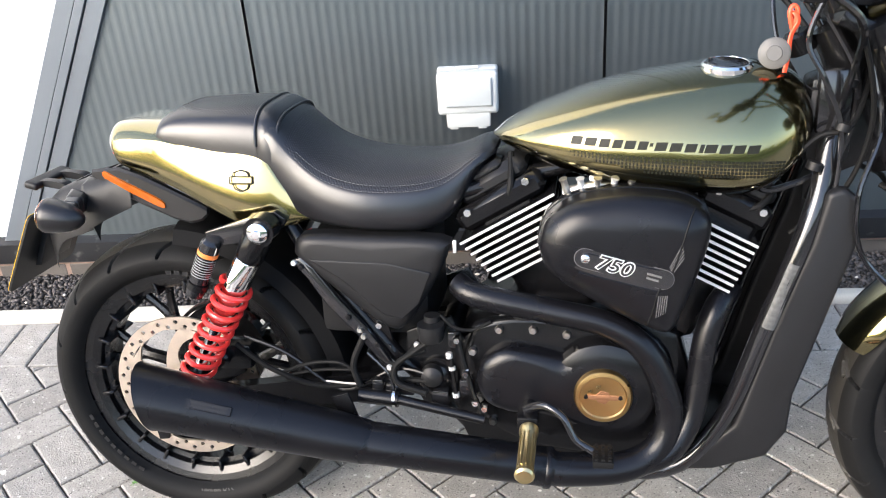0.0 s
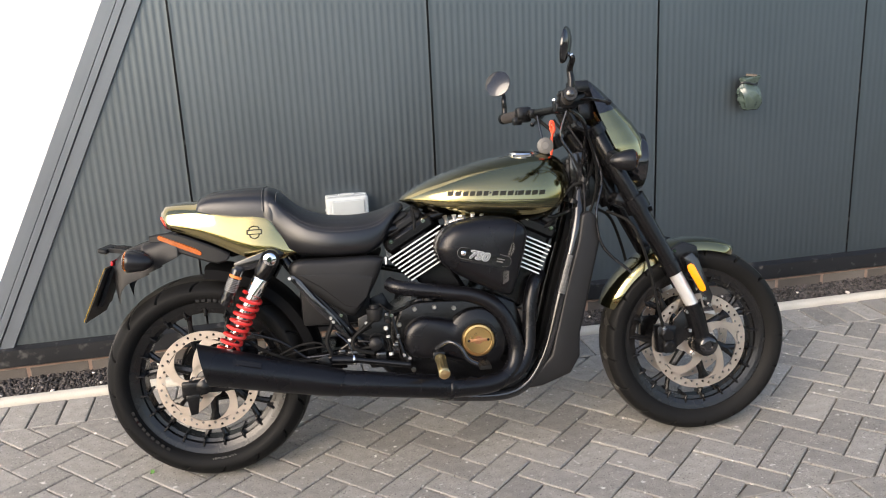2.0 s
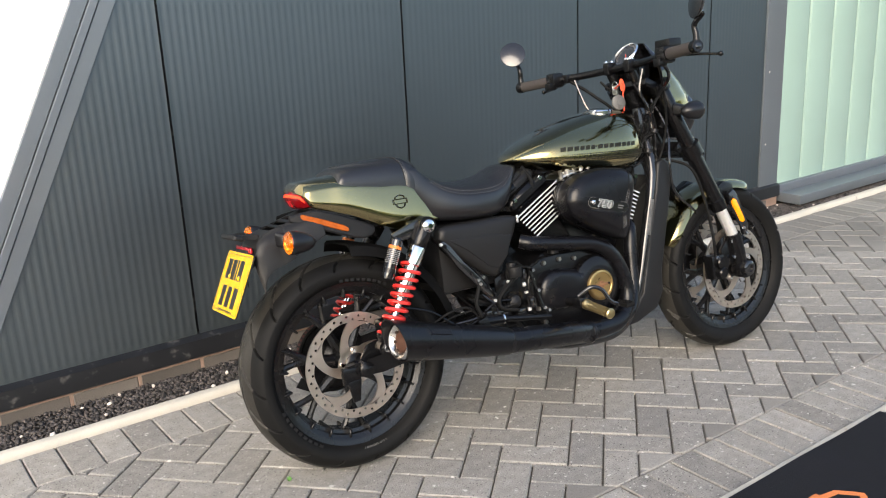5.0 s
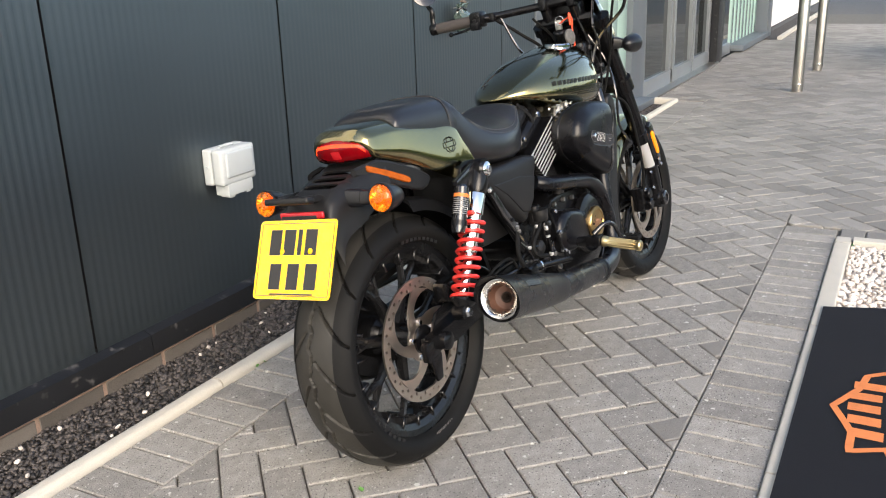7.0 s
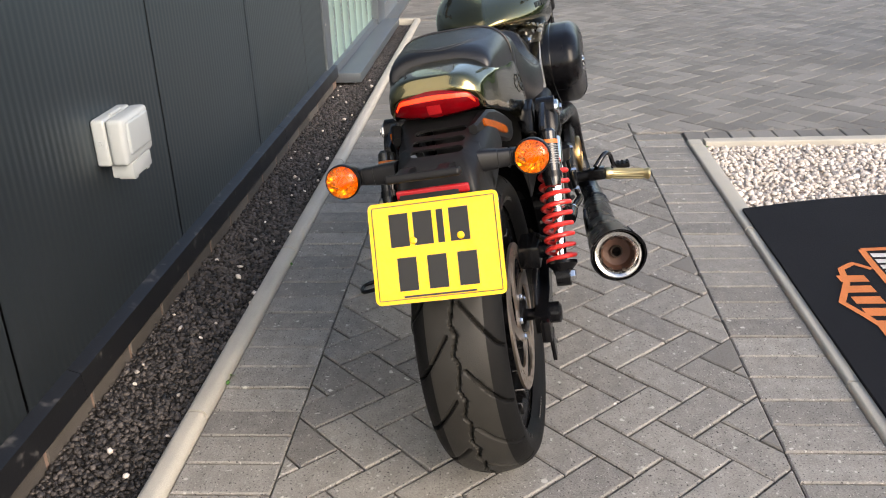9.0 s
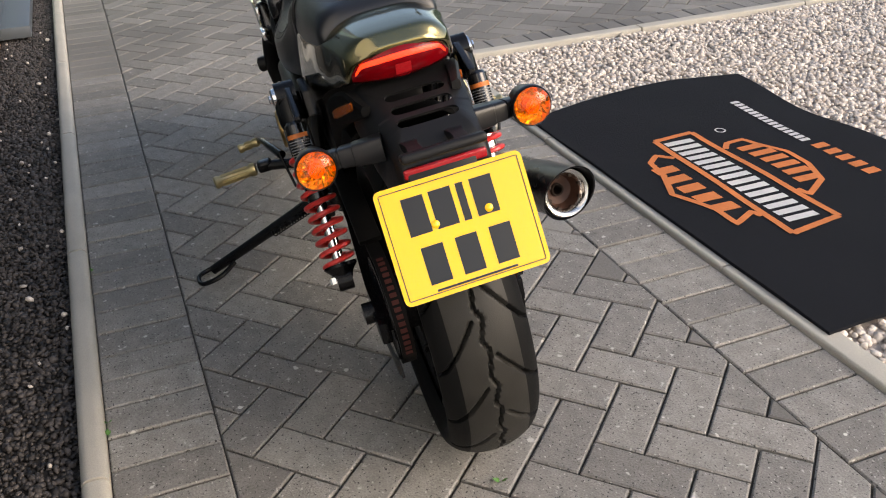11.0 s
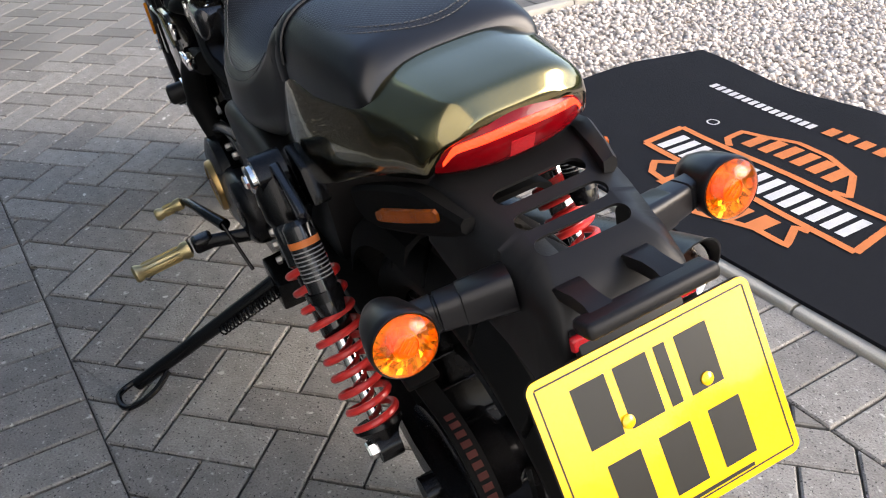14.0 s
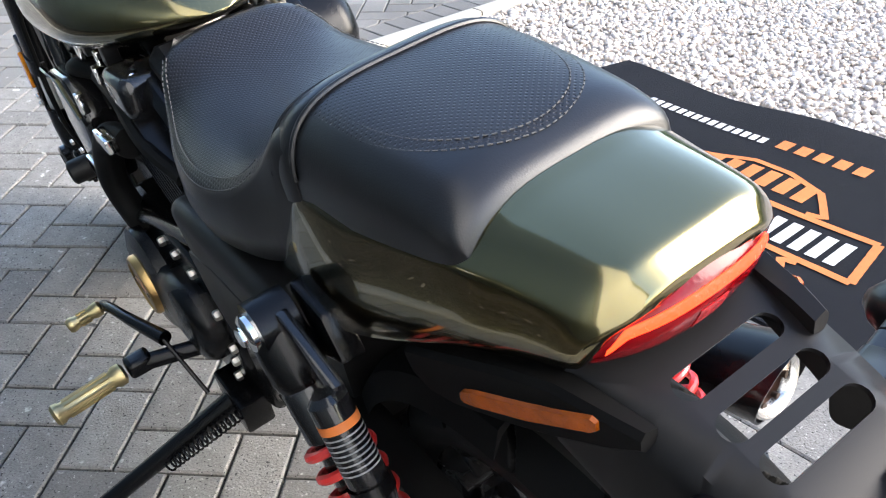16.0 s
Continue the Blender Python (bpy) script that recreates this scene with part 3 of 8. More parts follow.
# steel bollards
for bx, by in ((5.76, 1.18), (7.28, 1.165)):
    b = thing("bollard", "brushed stainless steel bollard standing on the paving", "bollard", pose(bx, by, 0), "bollards by the doors")
    part("post", lathe([(0.045, -0.01), (0.045, 0.98), (0.04, 1.0), (0.0, 1.004)], (0, 0, 0), (0, 0, 1), 24), M_STEEL, b)
    part("collar", lathe([(0.047, 0.05), (0.0485, 0.055), (0.0485, 0.065), (0.047, 0.07)], (0, 0, 0), (0, 0, 1), 24, caps=False), M_STEEL, b)


# ---- the motorcycle (x forward, y to its left, z up; leaning on its stand) ----
BIKE = Matrix.Translation((-0.0428, 0.0083, -0.0059)) @ pose(0, 0, 0, 0.43, -0.22, -0.72) @ Matrix.Scale(0.9794, 4) @ pose(-0.607, 1.34, 0.001, -9.5, 0, -5.04)
bike = thing("motorcycle", "olive-gold and black motorcycle leaning on its stand on block paving", "motorcycle", BIKE)


def seg_dist(px, py, ax, ay, bx, by):
    dx, dy = bx - ax, by - ay
    t = np.clip(((px - ax) * dx + (py - ay) * dy) / (dx * dx + dy * dy), 0, 1)
    return np.hypot(px - ax - t * dx, py - ay - t * dy)


def tyre(R, half, bead, n, lines, period, crown, width=0.0033, depth=0.009):
    """Tyre with cut grooves. lines: segments (s, y) within one period along the tread."""
    prof = []
    m = 76
    for i in range(m + 1):
        a = -1 + 2 * i / m
        y = half * math.sin(a * math.pi / 2)
        prof.append((y, R - crown * (1 - math.sqrt(max(0.0, 1 - (y / (half * 1.03)) ** 2)))))
    ys, rs = np.array([p[0] for p in prof]), np.array([p[1] for p in prof])
    th = np.linspace(0, 2 * math.pi, n, endpoint=False)
    S = (th * R)[:, None] % period
    ty, tr = np.gradient(ys), np.gradient(rs)
    ln = np.hypot(ty, tr)
    arc = np.concatenate(([0.0], np.cumsum(np.hypot(np.diff(ys), np.diff(rs)))))
    Y = (arc - arc[-1] / 2)[None, :]
    d = np.full((n, m + 1), 1.0)
    for ax, ay, bx, by in lines:
        for sh in (-period, 0, period):
            d = np.minimum(d, seg_dist(S, Y, ax + sh, ay, bx + sh, by))
    cut = depth * np.clip((width - d) / 0.0015, 0, 1)
    lat, rad = ys[None, :] + cut * (tr / ln)[None, :], rs[None, :] - cut * (ty / ln)[None, :]
    edge = rs[0] - 0.008
    side = [(-half * 1.0, edge), (-half * 0.96, edge * 0.5 + bead * 0.5), (-half * 0.8, bead + 0.005), (-half * 0.72, bead)]
    bm = bmesh.new()
    cols = []
    for i in range(n):
        c, s = math.cos(th[i]), math.sin(th[i])
        ring = [(y, r) for y, r in side[::-1]] + list(zip(lat[i], rad[i])) + [(-y, r) for y, r in side]
        cols.append([bm.verts.new((r * c, y, r * s)) for y, r in ring])
    k = len(side)
    for i in range(n):
        a, b = cols[i], cols[(i + 1) % n]
        for j in range(len(a) - 1):
            f = bm.faces.new((a[j], b[j], b[j + 1], a[j + 1]))
            f.material_index = 1 if k + 20 < j < len(a) - k - 22 else 0
    return bm


def at(bm, o):
    bmesh.ops.transform(bm, matrix=Matrix.Translation(o), verts=bm.verts[:])
    return bm


def disc(R, r, t, holes, y, arms=5):
    """Drilled brake rotor with swept carrier arms, in the wheel plane."""
    bm = bmesh.new()
    n = 160
    outer = [bm.verts.new((R * math.cos(a), 0, R * math.sin(a))) for a in np.linspace(0, 2 * math.pi, n, endpoint=False)]
    ri = lambda a: r + 0.0015 * math.cos(arms * 2 * a)
    inner = [bm.verts.new((ri(a) * math.cos(a), 0, ri(a) * math.sin(a))) for a in np.linspace(0, 2 * math.pi, n, endpoint=False)]
    es = []
    for ring in (outer, inner):
        es += [bm.edges.new((ring[i], ring[(i + 1) % n])) for i in range(n)]
    for i in range(holes):
        a = 2 * math.pi * i / holes
        rr = R - 0.01 - 0.009 * (i % 2)
        cx, cz = rr * math.cos(a), rr * math.sin(a)
        h = [bm.verts.new((cx + 0.0042 * math.cos(q), 0, cz + 0.0042 * math.sin(q))) for q in np.linspace(0, 2 * math.pi, 8, endpoint=False)]
        es += [bm.edges.new((h[k], h[(k + 1) % 8])) for k in range(8)]
    bmesh.ops.triangle_fill(bm, edges=es, use_beauty=True)
    # swept carrier arms: broad at the ring, curved and slim, broad again at the hub
    for i in range(arms):
        a0 = 2 * math.pi * i / arms
        k = np.linspace(0, 1, 10)
        rr = (r + 0.004) + (0.046 - r - 0.004) * k
        th = a0 + 0.95 * k ** 0.8
        wd = 0.0115 + 0.026 * (1 - k) ** 4 + 0.008 * k ** 4
        va, vb = [], []
        for q, tq, w in zip(rr, th, wd):
            for side, sg in ((va, 1), (vb, -1)):
                side.append(bm.verts.new((q * math.cos(tq + sg * w / q), 0, q * math.sin(tq + sg * w / q))))
        for j in range(9):
            bm.faces.new((va[j], va[j + 1], vb[j + 1], vb[j]))
    ring = [bm.verts.new((q * math.cos(a), 0, q * math.sin(a))) for a in np.linspace(0, 2 * math.pi, 40, endpoint=False) for q in (0.052, 0.034)]
    for k in range(40):
        a, b, c, d = ring[2 * k], ring[2 * k + 1], ring[(2 * k + 3) % 80], ring[(2 * k + 2) % 80]
        bm.faces.new((a, b, c, d))
    bmesh.ops.recalc_face_normals(bm, faces=bm.faces[:])
    for f in bm.faces:
        if f.normal.y > 0:
            f.normal_flip()
    g = bmesh.ops.extrude_face_region(bm, geom=bm.faces[:])
    for v in g["geom"]:
        if isinstance(v, bmesh.types.BMVert):
            v.co.y += t
    bmesh.ops.transform(bm, matrix=Matrix.Translation((0, y, 0)), verts=bm.verts[:])
    return bm


def wheel(name, o, R, half, bead, rimw, n, lines, period, crown, discs, discR, hubw, spoke_n, turn0, label):
    O = Vector(o)
    w = rimw
    rim = lathe([(bead - 0.012, -w * 0.72), (bead + 0.008, -w * 0.8), (bead + 0.010, -w * 0.74), (bead - 0.004, -w * 0.66), (bead - 0.02, -w * 0.6), (bead - 0.024, -w * 0.36), (bead - 0.03, -w * 0.3),
                 (bead - 0.03, w * 0.3), (bead - 0.02, w * 0.6), (bead - 0.004, w * 0.66), (bead + 0.010, w * 0.74), (bead + 0.008, w * 0.8), (bead - 0.012, w * 0.72),
                 (bead - 0.026, w * 0.62), (bead - 0.027, w * 0.42), (bead - 0.037, w * 0.38), (bead - 0.037, -w * 0.38), (bead - 0.027, -w * 0.42), (bead - 0.026, -w * 0.62), (bead - 0.012, -w * 0.72)], O, (0, 1, 0), 72, caps=False)
    wh = part(name, rim, M_RIM, bike, label)
    tb = at(tyre(R, half, bead, n, lines, period, crown), O)
    part("tyre", tb, [M_RUBBER, M_TREAD], wh, "black rubber tyre with swept grooves", recalc=True, sharp=50)
    hub = lathe([(0.028, -hubw), (0.034, -hubw + 0.004), (0.036, -hubw * 0.5), (0.036, -hubw * 0.35), (0.036, hubw * 0.35), (0.05, hubw * 0.5), (0.05, hubw - 0.004), (0.03, hubw)], O, (0, 1, 0), 32)
    part("hub", hub, M_BLACK, wh)
    for i in range(spoke_n):
        a = turn0 + 2 * math.pi * i / spoke_n
        P = lambda r, q, y=0.0: O + Vector((r * math.cos(a + q), y, r * math.sin(a + q)))
        sp = tube([P(0.03, 0), P(0.09, 0), P(0.13, 0)], [0.016, 0.012, 0.011], 8, flat=1.1)
        sp = join(sp, tube([P(0.115, 0.0), P(0.16, 0.10), P(bead - 0.026, 0.17)], [0.0095, 0.0075, 0.009], 8, 3, flat=1.2),
                  tube([P(0.115, 0.0), P(0.16, -0.10), P(bead - 0.026, -0.17)], [0.0095, 0.0075, 0.009], 8, 3, flat=1.2))
        part("spoke", sp, M_RIM, wh)
    # cross ribs on the rim's inner face
    for i in range(spoke_n * 3):
        a = turn0 + 2 * math.pi * (i + 0.5) / (spoke_n * 3)
        rb = box((0, 0, 0), (0.007, w * 1.42, 0.026), 0.002, 1)
        bmesh.ops.transform(rb, matrix=Matrix.Translation(O + Vector(((bead - 0.03) * math.cos(a), 0, (bead - 0.03) * math.sin(a)))) @ Matrix.Rotation(math.pi / 2 - a, 4, "Y"), verts=rb.verts[:])
        part("rim_rib", rb, M_RIM, wh)
    for y in discs:
        dd = at(disc(discR, discR - 0.0245, 0.005, 46, y), O)
        part("brake_disc", dd, M_DISC, wh, "drilled steel brake disc with swept arms", recalc=False)
        for k in range(5):
            a = 0.4 + 2 * math.pi * k / 5
            part("disc_bolt", bolt(O + Vector((0.042 * math.cos(a), y, 0.042 * math.sin(a))), (0, math.copysign(1, y), 0), 0.007, 0.007), M_CHROME, wh)
    return wh


# tread cuts: a centre zigzag and long swept slashes to both sides
REAR_LINES = [(0.0, -0.004, 0.034, 0.006), (0.034, 0.006, 0.05, -0.003), (0.05, -0.003, 0.098, 0.005), (0.098, 0.005, 0.1178, -0.004),
              (0.0, 0.014, 0.05, 0.05), (0.05, 0.05, 0.075, 0.072), (0.075, 0.072, 0.084, 0.088), (0.062, -0.012, 0.112, -0.05), (0.112, -0.05, 0.137, -0.072), (0.137, -0.072, 0.146, -0.088)]
RO, FO = (0.075, 0, 0.295), (1.548, 0, 0.282)
wheel("rear_wheel", RO, 0.3, 0.08, 0.227, 0.069, 840, REAR_LINES, 2 * math.pi * 0.3 / 16, 0.05, (-0.075,), 0.146, 0.085, 7, 0.2, "black cast rear wheel with split spokes")
FRONT_LINES = [(0.0, 0.004, 0.034, 0.042), (0.034, 0.042, 0.044, 0.066), (0.02, 0.014, 0.04, 0.03), (0.055, -0.004, 0.089, -0.042), (0.089, -0.042, 0.099, -0.066), (0.075, -0.014, 0.095, -0.03)]
wheel("front_wheel", FO, 0.289, 0.06, 0.222, 0.051, 760, FRONT_LINES, 2 * math.pi * 0.289 / 17, 0.034, (-0.068, 0.063), 0.146, 0.07, 7, 0.5, "black cast front wheel with split spokes")


def ring_text(txt, o, r, a_mid, y, size, name, parent):
    """Raised sidewall marking bent round the wheel, read from the right side."""
    bm = letters(txt, size, 0.0004)
    for v in bm.verts:
        a = a_mid + v.co.x / r
        rr = r + v.co.y
        v.co = Vector((o[0] + rr * math.cos(a), y - v.co.z, o[2] + rr * math.sin(a)))
    return part(name, bm, M_FOB, parent, recalc=True)


rw = [o for o in bike.children if o.name == "rear_wheel"][0]
ring_text("160/60 R17", RO, 0.238, radians(276), -0.0745, 0.016, "tyre_size_marking", rw)
for a, span in ((200, 40), (60, 36)):
    bm = None
    for k in range(9):
        q = radians(a + span * k / 9)
        b = box((0, 0, 0), (0.011, 0.001, 0.013), 0)
        bmesh.ops.transform(b, matrix=Matrix.Translation((RO[0] + 0.238 * math.cos(q), -0.0742, RO[2] + 0.238 * math.sin(q))) @ Matrix.Rotation(math.pi / 2 - q, 4, "Y"), verts=b.verts[:])
        bm = b if bm is None else join(bm, b)
    part("tyre_maker_marks", bm, M_PLAST, rw)

# ---- swingarm, axle, belt drive ----
for s in (-1, 1):
    sw = loft([[(x, s * y0 + dy, z + dz) for dy, dz in ((-0.013, -h), (0.013, -h), (0.013, h), (-0.013, h))] for x, y0, z, h in
               ((0.03, 0.118, 0.293, 0.018), (0.13, 0.118, 0.297, 0.024), (0.3, 0.108, 0.315, 0.026), (0.48, 0.095, 0.335, 0.03))])
    part("swingarm_leg", bevel(sw, 0.006), M_BLACK, bike)
part("swingarm_bridge", box((0.42, 0, 0.33), (0.06, 0.19, 0.05), 0.012), M_BLACK, bike)
part("rear_axle", lathe([(0.0, -0.155), (0.014, -0.154), (0.021, -0.15), (0.021, -0.125), (0.012, -0.12), (0.012, 0.12), (0.02, 0.125), (0.02, 0.15), (0.0, 0.152)], RO, (0, 1, 0), 24), M_BLACK, bike)
part("axle_adjuster", box((0.035, -0.125, 0.285), (0.05, 0.02, 0.045), 0.005), M_BLACK, bike)
part("axle_adjuster", box((0.035, 0.125, 0.285), (0.05, 0.02, 0.045), 0.005), M_BLACK, bike)
part("axle_plate", prism([(0.02, 0.27), (0.06, 0.272), (0.05, 0.215), (0.03, 0.212)], -0.136, -0.128, 0.002), M_BLACK, bike)
part("belt_pulley", lathe([(0.05, 0.083), (0.097, 0.083), (0.097, 0.112), (0.085, 0.113), (0.05, 0.106)], RO, (0, 1, 0), 48), M_BLACK, bike)
belt = bmesh.new()
c0, c1, r0, r1 = Vector((0.075, 0, 0.295)), Vector((0.62, 0, 0.345)), 0.1, 0.045
ax = (c1 - c0).normalized(); nn = Vector((-ax.z, 0, ax.x))
loop = [c0 + r0 * (nn * math.cos(a) - ax * math.sin(a)) for a in np.linspace(0, math.pi, 25)] + [c1 + r1 * (-nn * math.cos(a) + ax * math.sin(a)) for a in np.linspace(0, math.pi, 15)]
rings = []
for i, p in enumerate(loop + loop[:1]):
    c = c0 if i < 25 or i == len(loop) else c1
    d = (p - c).normalized()
    rings.append([(p.x, 0.085, p.z), (p.x, 0.11, p.z), (p.x + d.x * 0.006, 0.11, p.z + d.z * 0.006), (p.x + d.x * 0.006, 0.085, p.z + d.z * 0.006)])
part("drive_belt", loft(rings, True, False), M_RUBBER, bike, "black toothed drive belt with faded red print")
bm = None
for k in range(16):
    q = radians(95 + 7 * k)
    b = box((0, 0, 0), (0.008, 0.012, 0.0008), 0)
    bmesh.ops.transform(b, matrix=Matrix.Translation((0.075 + 0.1066 * math.cos(q), 0.0975, 0.295 + 0.1066 * math.sin(q))) @ Matrix.Rotation(math.pi / 2 - q, 4, "Y"), verts=b.verts[:])
    bm = b if bm is None else join(bm, b)
part("belt_print", bm, mat("faded_red_print", (0.07, 0.014, 0.01), 0.8), bike)
part("belt_guard", prism([(0.13, 0.40), (0.33, 0.43), (0.52, 0.42), (0.52, 0.44), (0.32, 0.452), (0.12, 0.415)], 0.078, 0.12, 0.004), M_RUBBER, bike)
part("lower_belt_guard", prism([(-0.04, 0.22), (0.02, 0.185), (0.12, 0.18), (0.14, 0.2), (0.05, 0.21), (-0.02, 0.245)], 0.116, 0.122, 0.002), M_PLAST, bike)
# rear caliper and its hose
part("rear_caliper", join(box((0.185, -0.098, 0.385), (0.085, 0.045, 0.05), 0.01), lathe([(0.017, 0), (0.017, 0.02), (0.012, 0.024)], (0.175, -0.118, 0.388), (0, -1, 0), 20)), M_BLACK, bike)
part("caliper_bracket", prism([(0.07, 0.31), (0.12, 0.3), (0.21, 0.35), (0.2, 0.375), (0.1, 0.35)], -0.11, -0.1, 0.003), M_BLACK, bike)
part("brake_hose", tube([(0.2, -0.115, 0.41), (0.27, -0.13, 0.37), (0.36, -0.13, 0.34), (0.48, -0.135, 0.36), (0.56, -0.15, 0.37)], 0.005, 8, 6), M_RUBBER, bike)
part("brake_hose", tube([(0.22, -0.12, 0.43), (0.3, -0.125, 0.40), (0.4, -0.13, 0.335), (0.5, -0.14, 0.385), (0.57, -0.15, 0.38)], 0.004, 8, 6), M_BLACK, bike)

# ---- rear shock absorbers ----
for s in (-1, 1):
    top, bot = Vector((0.294 if s < 0 else 0.305, s * 0.163, 0.647)), Vector((0.125, s * 0.163, 0.348))
    d = (bot - top).normalized()
    Lg = (bot - top).length
    sh = part("shock_absorber", lathe([(0.011, 0.03), (0.011, Lg - 0.02)], top, d, 16), M_CHROME, bike, "rear shock absorber with red coil spring and chrome body")
    part("upper_clevis", join(lathe([(0.026, -0.018), (0.026, 0.018)], top, (0, 1, 0), 24), lathe([(0.024, 0.0), (0.026, 0.025), (0.026, 0.05), (0.022, 0.062)], top, d, 24)), M_BLACK, sh)
    part("damper_body", lathe([(0.022, 0.06), (0.0235, 0.063), (0.0235, 0.11), (0.02, 0.113), (0.02, 0.2), (0.018, 0.205)], top, d, 28), M_CHROME if s < 0 else M_GLOSS, sh)
    part("inner_sleeve", lathe([(0.0195, 0.112), (0.0195, 0.18), (0.012, 0.19)], top, d, 24), M_GLOSS, sh)
    part("spring", coil(top + d * 0.112, top + d * (Lg - 0.03), 0.0275, 0.0048, 9.4), M_SPRING, sh, "bright red coil spring")
    part("spring_seat", lathe([(0.03, Lg - 0.03), (0.031, Lg - 0.024), (0.02, Lg - 0.012), (0.016, Lg)], top, d, 24), M_BLACK, sh)
    part("lower_eye", lathe([(0.02, -0.014), (0.02, 0.014)], bot, (0, 1, 0), 20), M_BLACK, sh)
    part("top_bolt", join(lathe([(0.018, 0), (0.018, 0.006), (0.014, 0.009)], top + Vector((0, s * 0.018, 0)), (0, s, 0), 20), bolt(top + Vector((0, s * 0.026, 0)), (0, s, 0), 0.009, 0.006)), M_CHROME, sh)
    part("bottom_bolt", bolt(bot + Vector((0, s * 0.014, 0)), (0, s, 0), 0.012, 0.012), M_CHROME, sh)
    r0 = top + Vector((-0.088, s * 0.004, -0.018))
    dd = Vector((-0.42, 0, -0.9)).normalized()
    res = part("reservoir", lathe([(0.012, 0), (0.0175, 0.006), (0.0175, 0.1), (0.015, 0.112), (0.0, 0.114)], r0, dd, 24), M_GLOSS, sh, "black damper reservoir with printed label")
    part("reservoir_bracket", prism([(top.x + 0.01, top.z + 0.012), (top.x - 0.02, top.z + 0.02), (r0.x - 0.014, r0.z + 0.012), (r0.x - 0.008, r0.z - 0.014), (top.x, top.z - 0.02)], s * 0.158 - 0.006, s * 0.158 + 0.006, 0.003), M_GLOSS, sh)
    part("warning_label", lathe([(0.0179, 0.022), (0.0179, 0.03)], r0, dd, 24, caps=False), M_LABEL, res)
    for k in range(8):
        q0 = 0.034 + k * 0.0048
        a0 = math.pi * (0.5 if s > 0 else 1.5)
        part("label_print", lathe([(0.0178, q0), (0.0178, q0 + 0.0016)], r0, dd, 24, caps=False), M_LWHITE, res)
    part("reservoir_clamp", lathe([(0.0195, 0.084), (0.0195, 0.096)], r0, dd, 20, caps=False), M_BLACK, res)
    part("subframe_strut", prism([(0.31, 0.67), (0.33, 0.655), (0.285, 0.6), (0.24, 0.62), (0.26, 0.66)], s * 0.125 - 0.012, s * 0.125 + 0.012, 0.004), M_BLACK, bike)

# ---- fuel tank ----
T_TOP = [(0.668, 0.775), (0.69, 0.793), (0.748, 0.823), (0.875, 0.865), (1.009, 0.888), (1.088, 0.891), (1.143, 0.873), (1.172, 0.836), (1.18, 0.79)]
T_BOT = [(0.668, 0.772), (0.69, 0.760), (0.75, 0.735), (0.856, 0.704), (1.006, 0.684), (1.09, 0.687), (1.14, 0.725), (1.172, 0.765), (1.18, 0.785)]
T_MID = [(0.668, 0.774), (0.69, 0.776), (0.80, 0.768), (1.0, 0.752), (1.12, 0.752), (1.18, 0.787)]
T_HW = [(0.668, 0.012), (0.69, 0.055), (0.75, 0.105), (0.83, 0.138), (0.92, 0.15), (1.03, 0.15), (1.1, 0.135), (1.15, 0.1), (1.172, 0.06), (1.18, 0.02)]


def tank_point(u, a, off=0.0):
    """a: angle from the right-hand side (0), over the top (90) to the left (180)."""
    t, b, m, h = (sinterp(u, q) for q in (T_TOP, T_BOT, T_MID, T_HW))
    c, s = math.cos(a), math.sin(a)
    y = -(h + off) * math.copysign(abs(c) ** 0.82, c)
    z = m + ((t - m + off) if s > 0 else (m - b + off)) * math.copysign(abs(s) ** (0.9 if s > 0 else 0.8), s)
    return Vector((u, y, z))


us = [0.668 + 0.512 * (0.5 - 0.5 * math.cos(math.pi * i / 44)) for i in range(45)]
tank = part("fuel_tank", loft([[tank_point(u, 2 * math.pi * k / 56) for k in range(56)] for u in us]), M_PAINT, bike, "glossy olive-gold teardrop fuel tank", sharp=60)


def tank_patch(quads, name, material, off=0.0008, label=""):
    """Decal pieces: (u0, u1, z0, z1, lean) on the right side, following the tank."""
    bm = bmesh.new()
    for u0, u1, z0, z1, lean in quads:
        nu, nz = max(2, int((u1 - u0) / 0.006)), 3
        grid = []
        for i in range(nu + 1):
            row = []
            for j in range(nz + 1):
                z = z0 + (z1 - z0) * j / nz
                u = u0 + (u1 - u0) * i / nu + lean * (z - z0)
                t, b, m, h = (sinterp(u, q) for q in (T_TOP, T_BOT, T_MID, T_HW))
                if z > m:
                    s = min(1, ((z - m) / (t - m)) ** (1 / 0.9)); a = math.asin(s)
                else:
                    s = min(1, ((m - z) / (m - b)) ** (1 / 0.8)); a = -math.asin(s)
                row.append(bm.verts.new(tank_point(u, a, off)))
            grid.append(row)
        for i in range(nu):
            for j in range(nz):
                bm.faces.new((grid[i][j], grid[i + 1][j], grid[i + 1][j + 1], grid[i][j + 1]))
    return part(name, bm, material, tank, label, recalc=False)


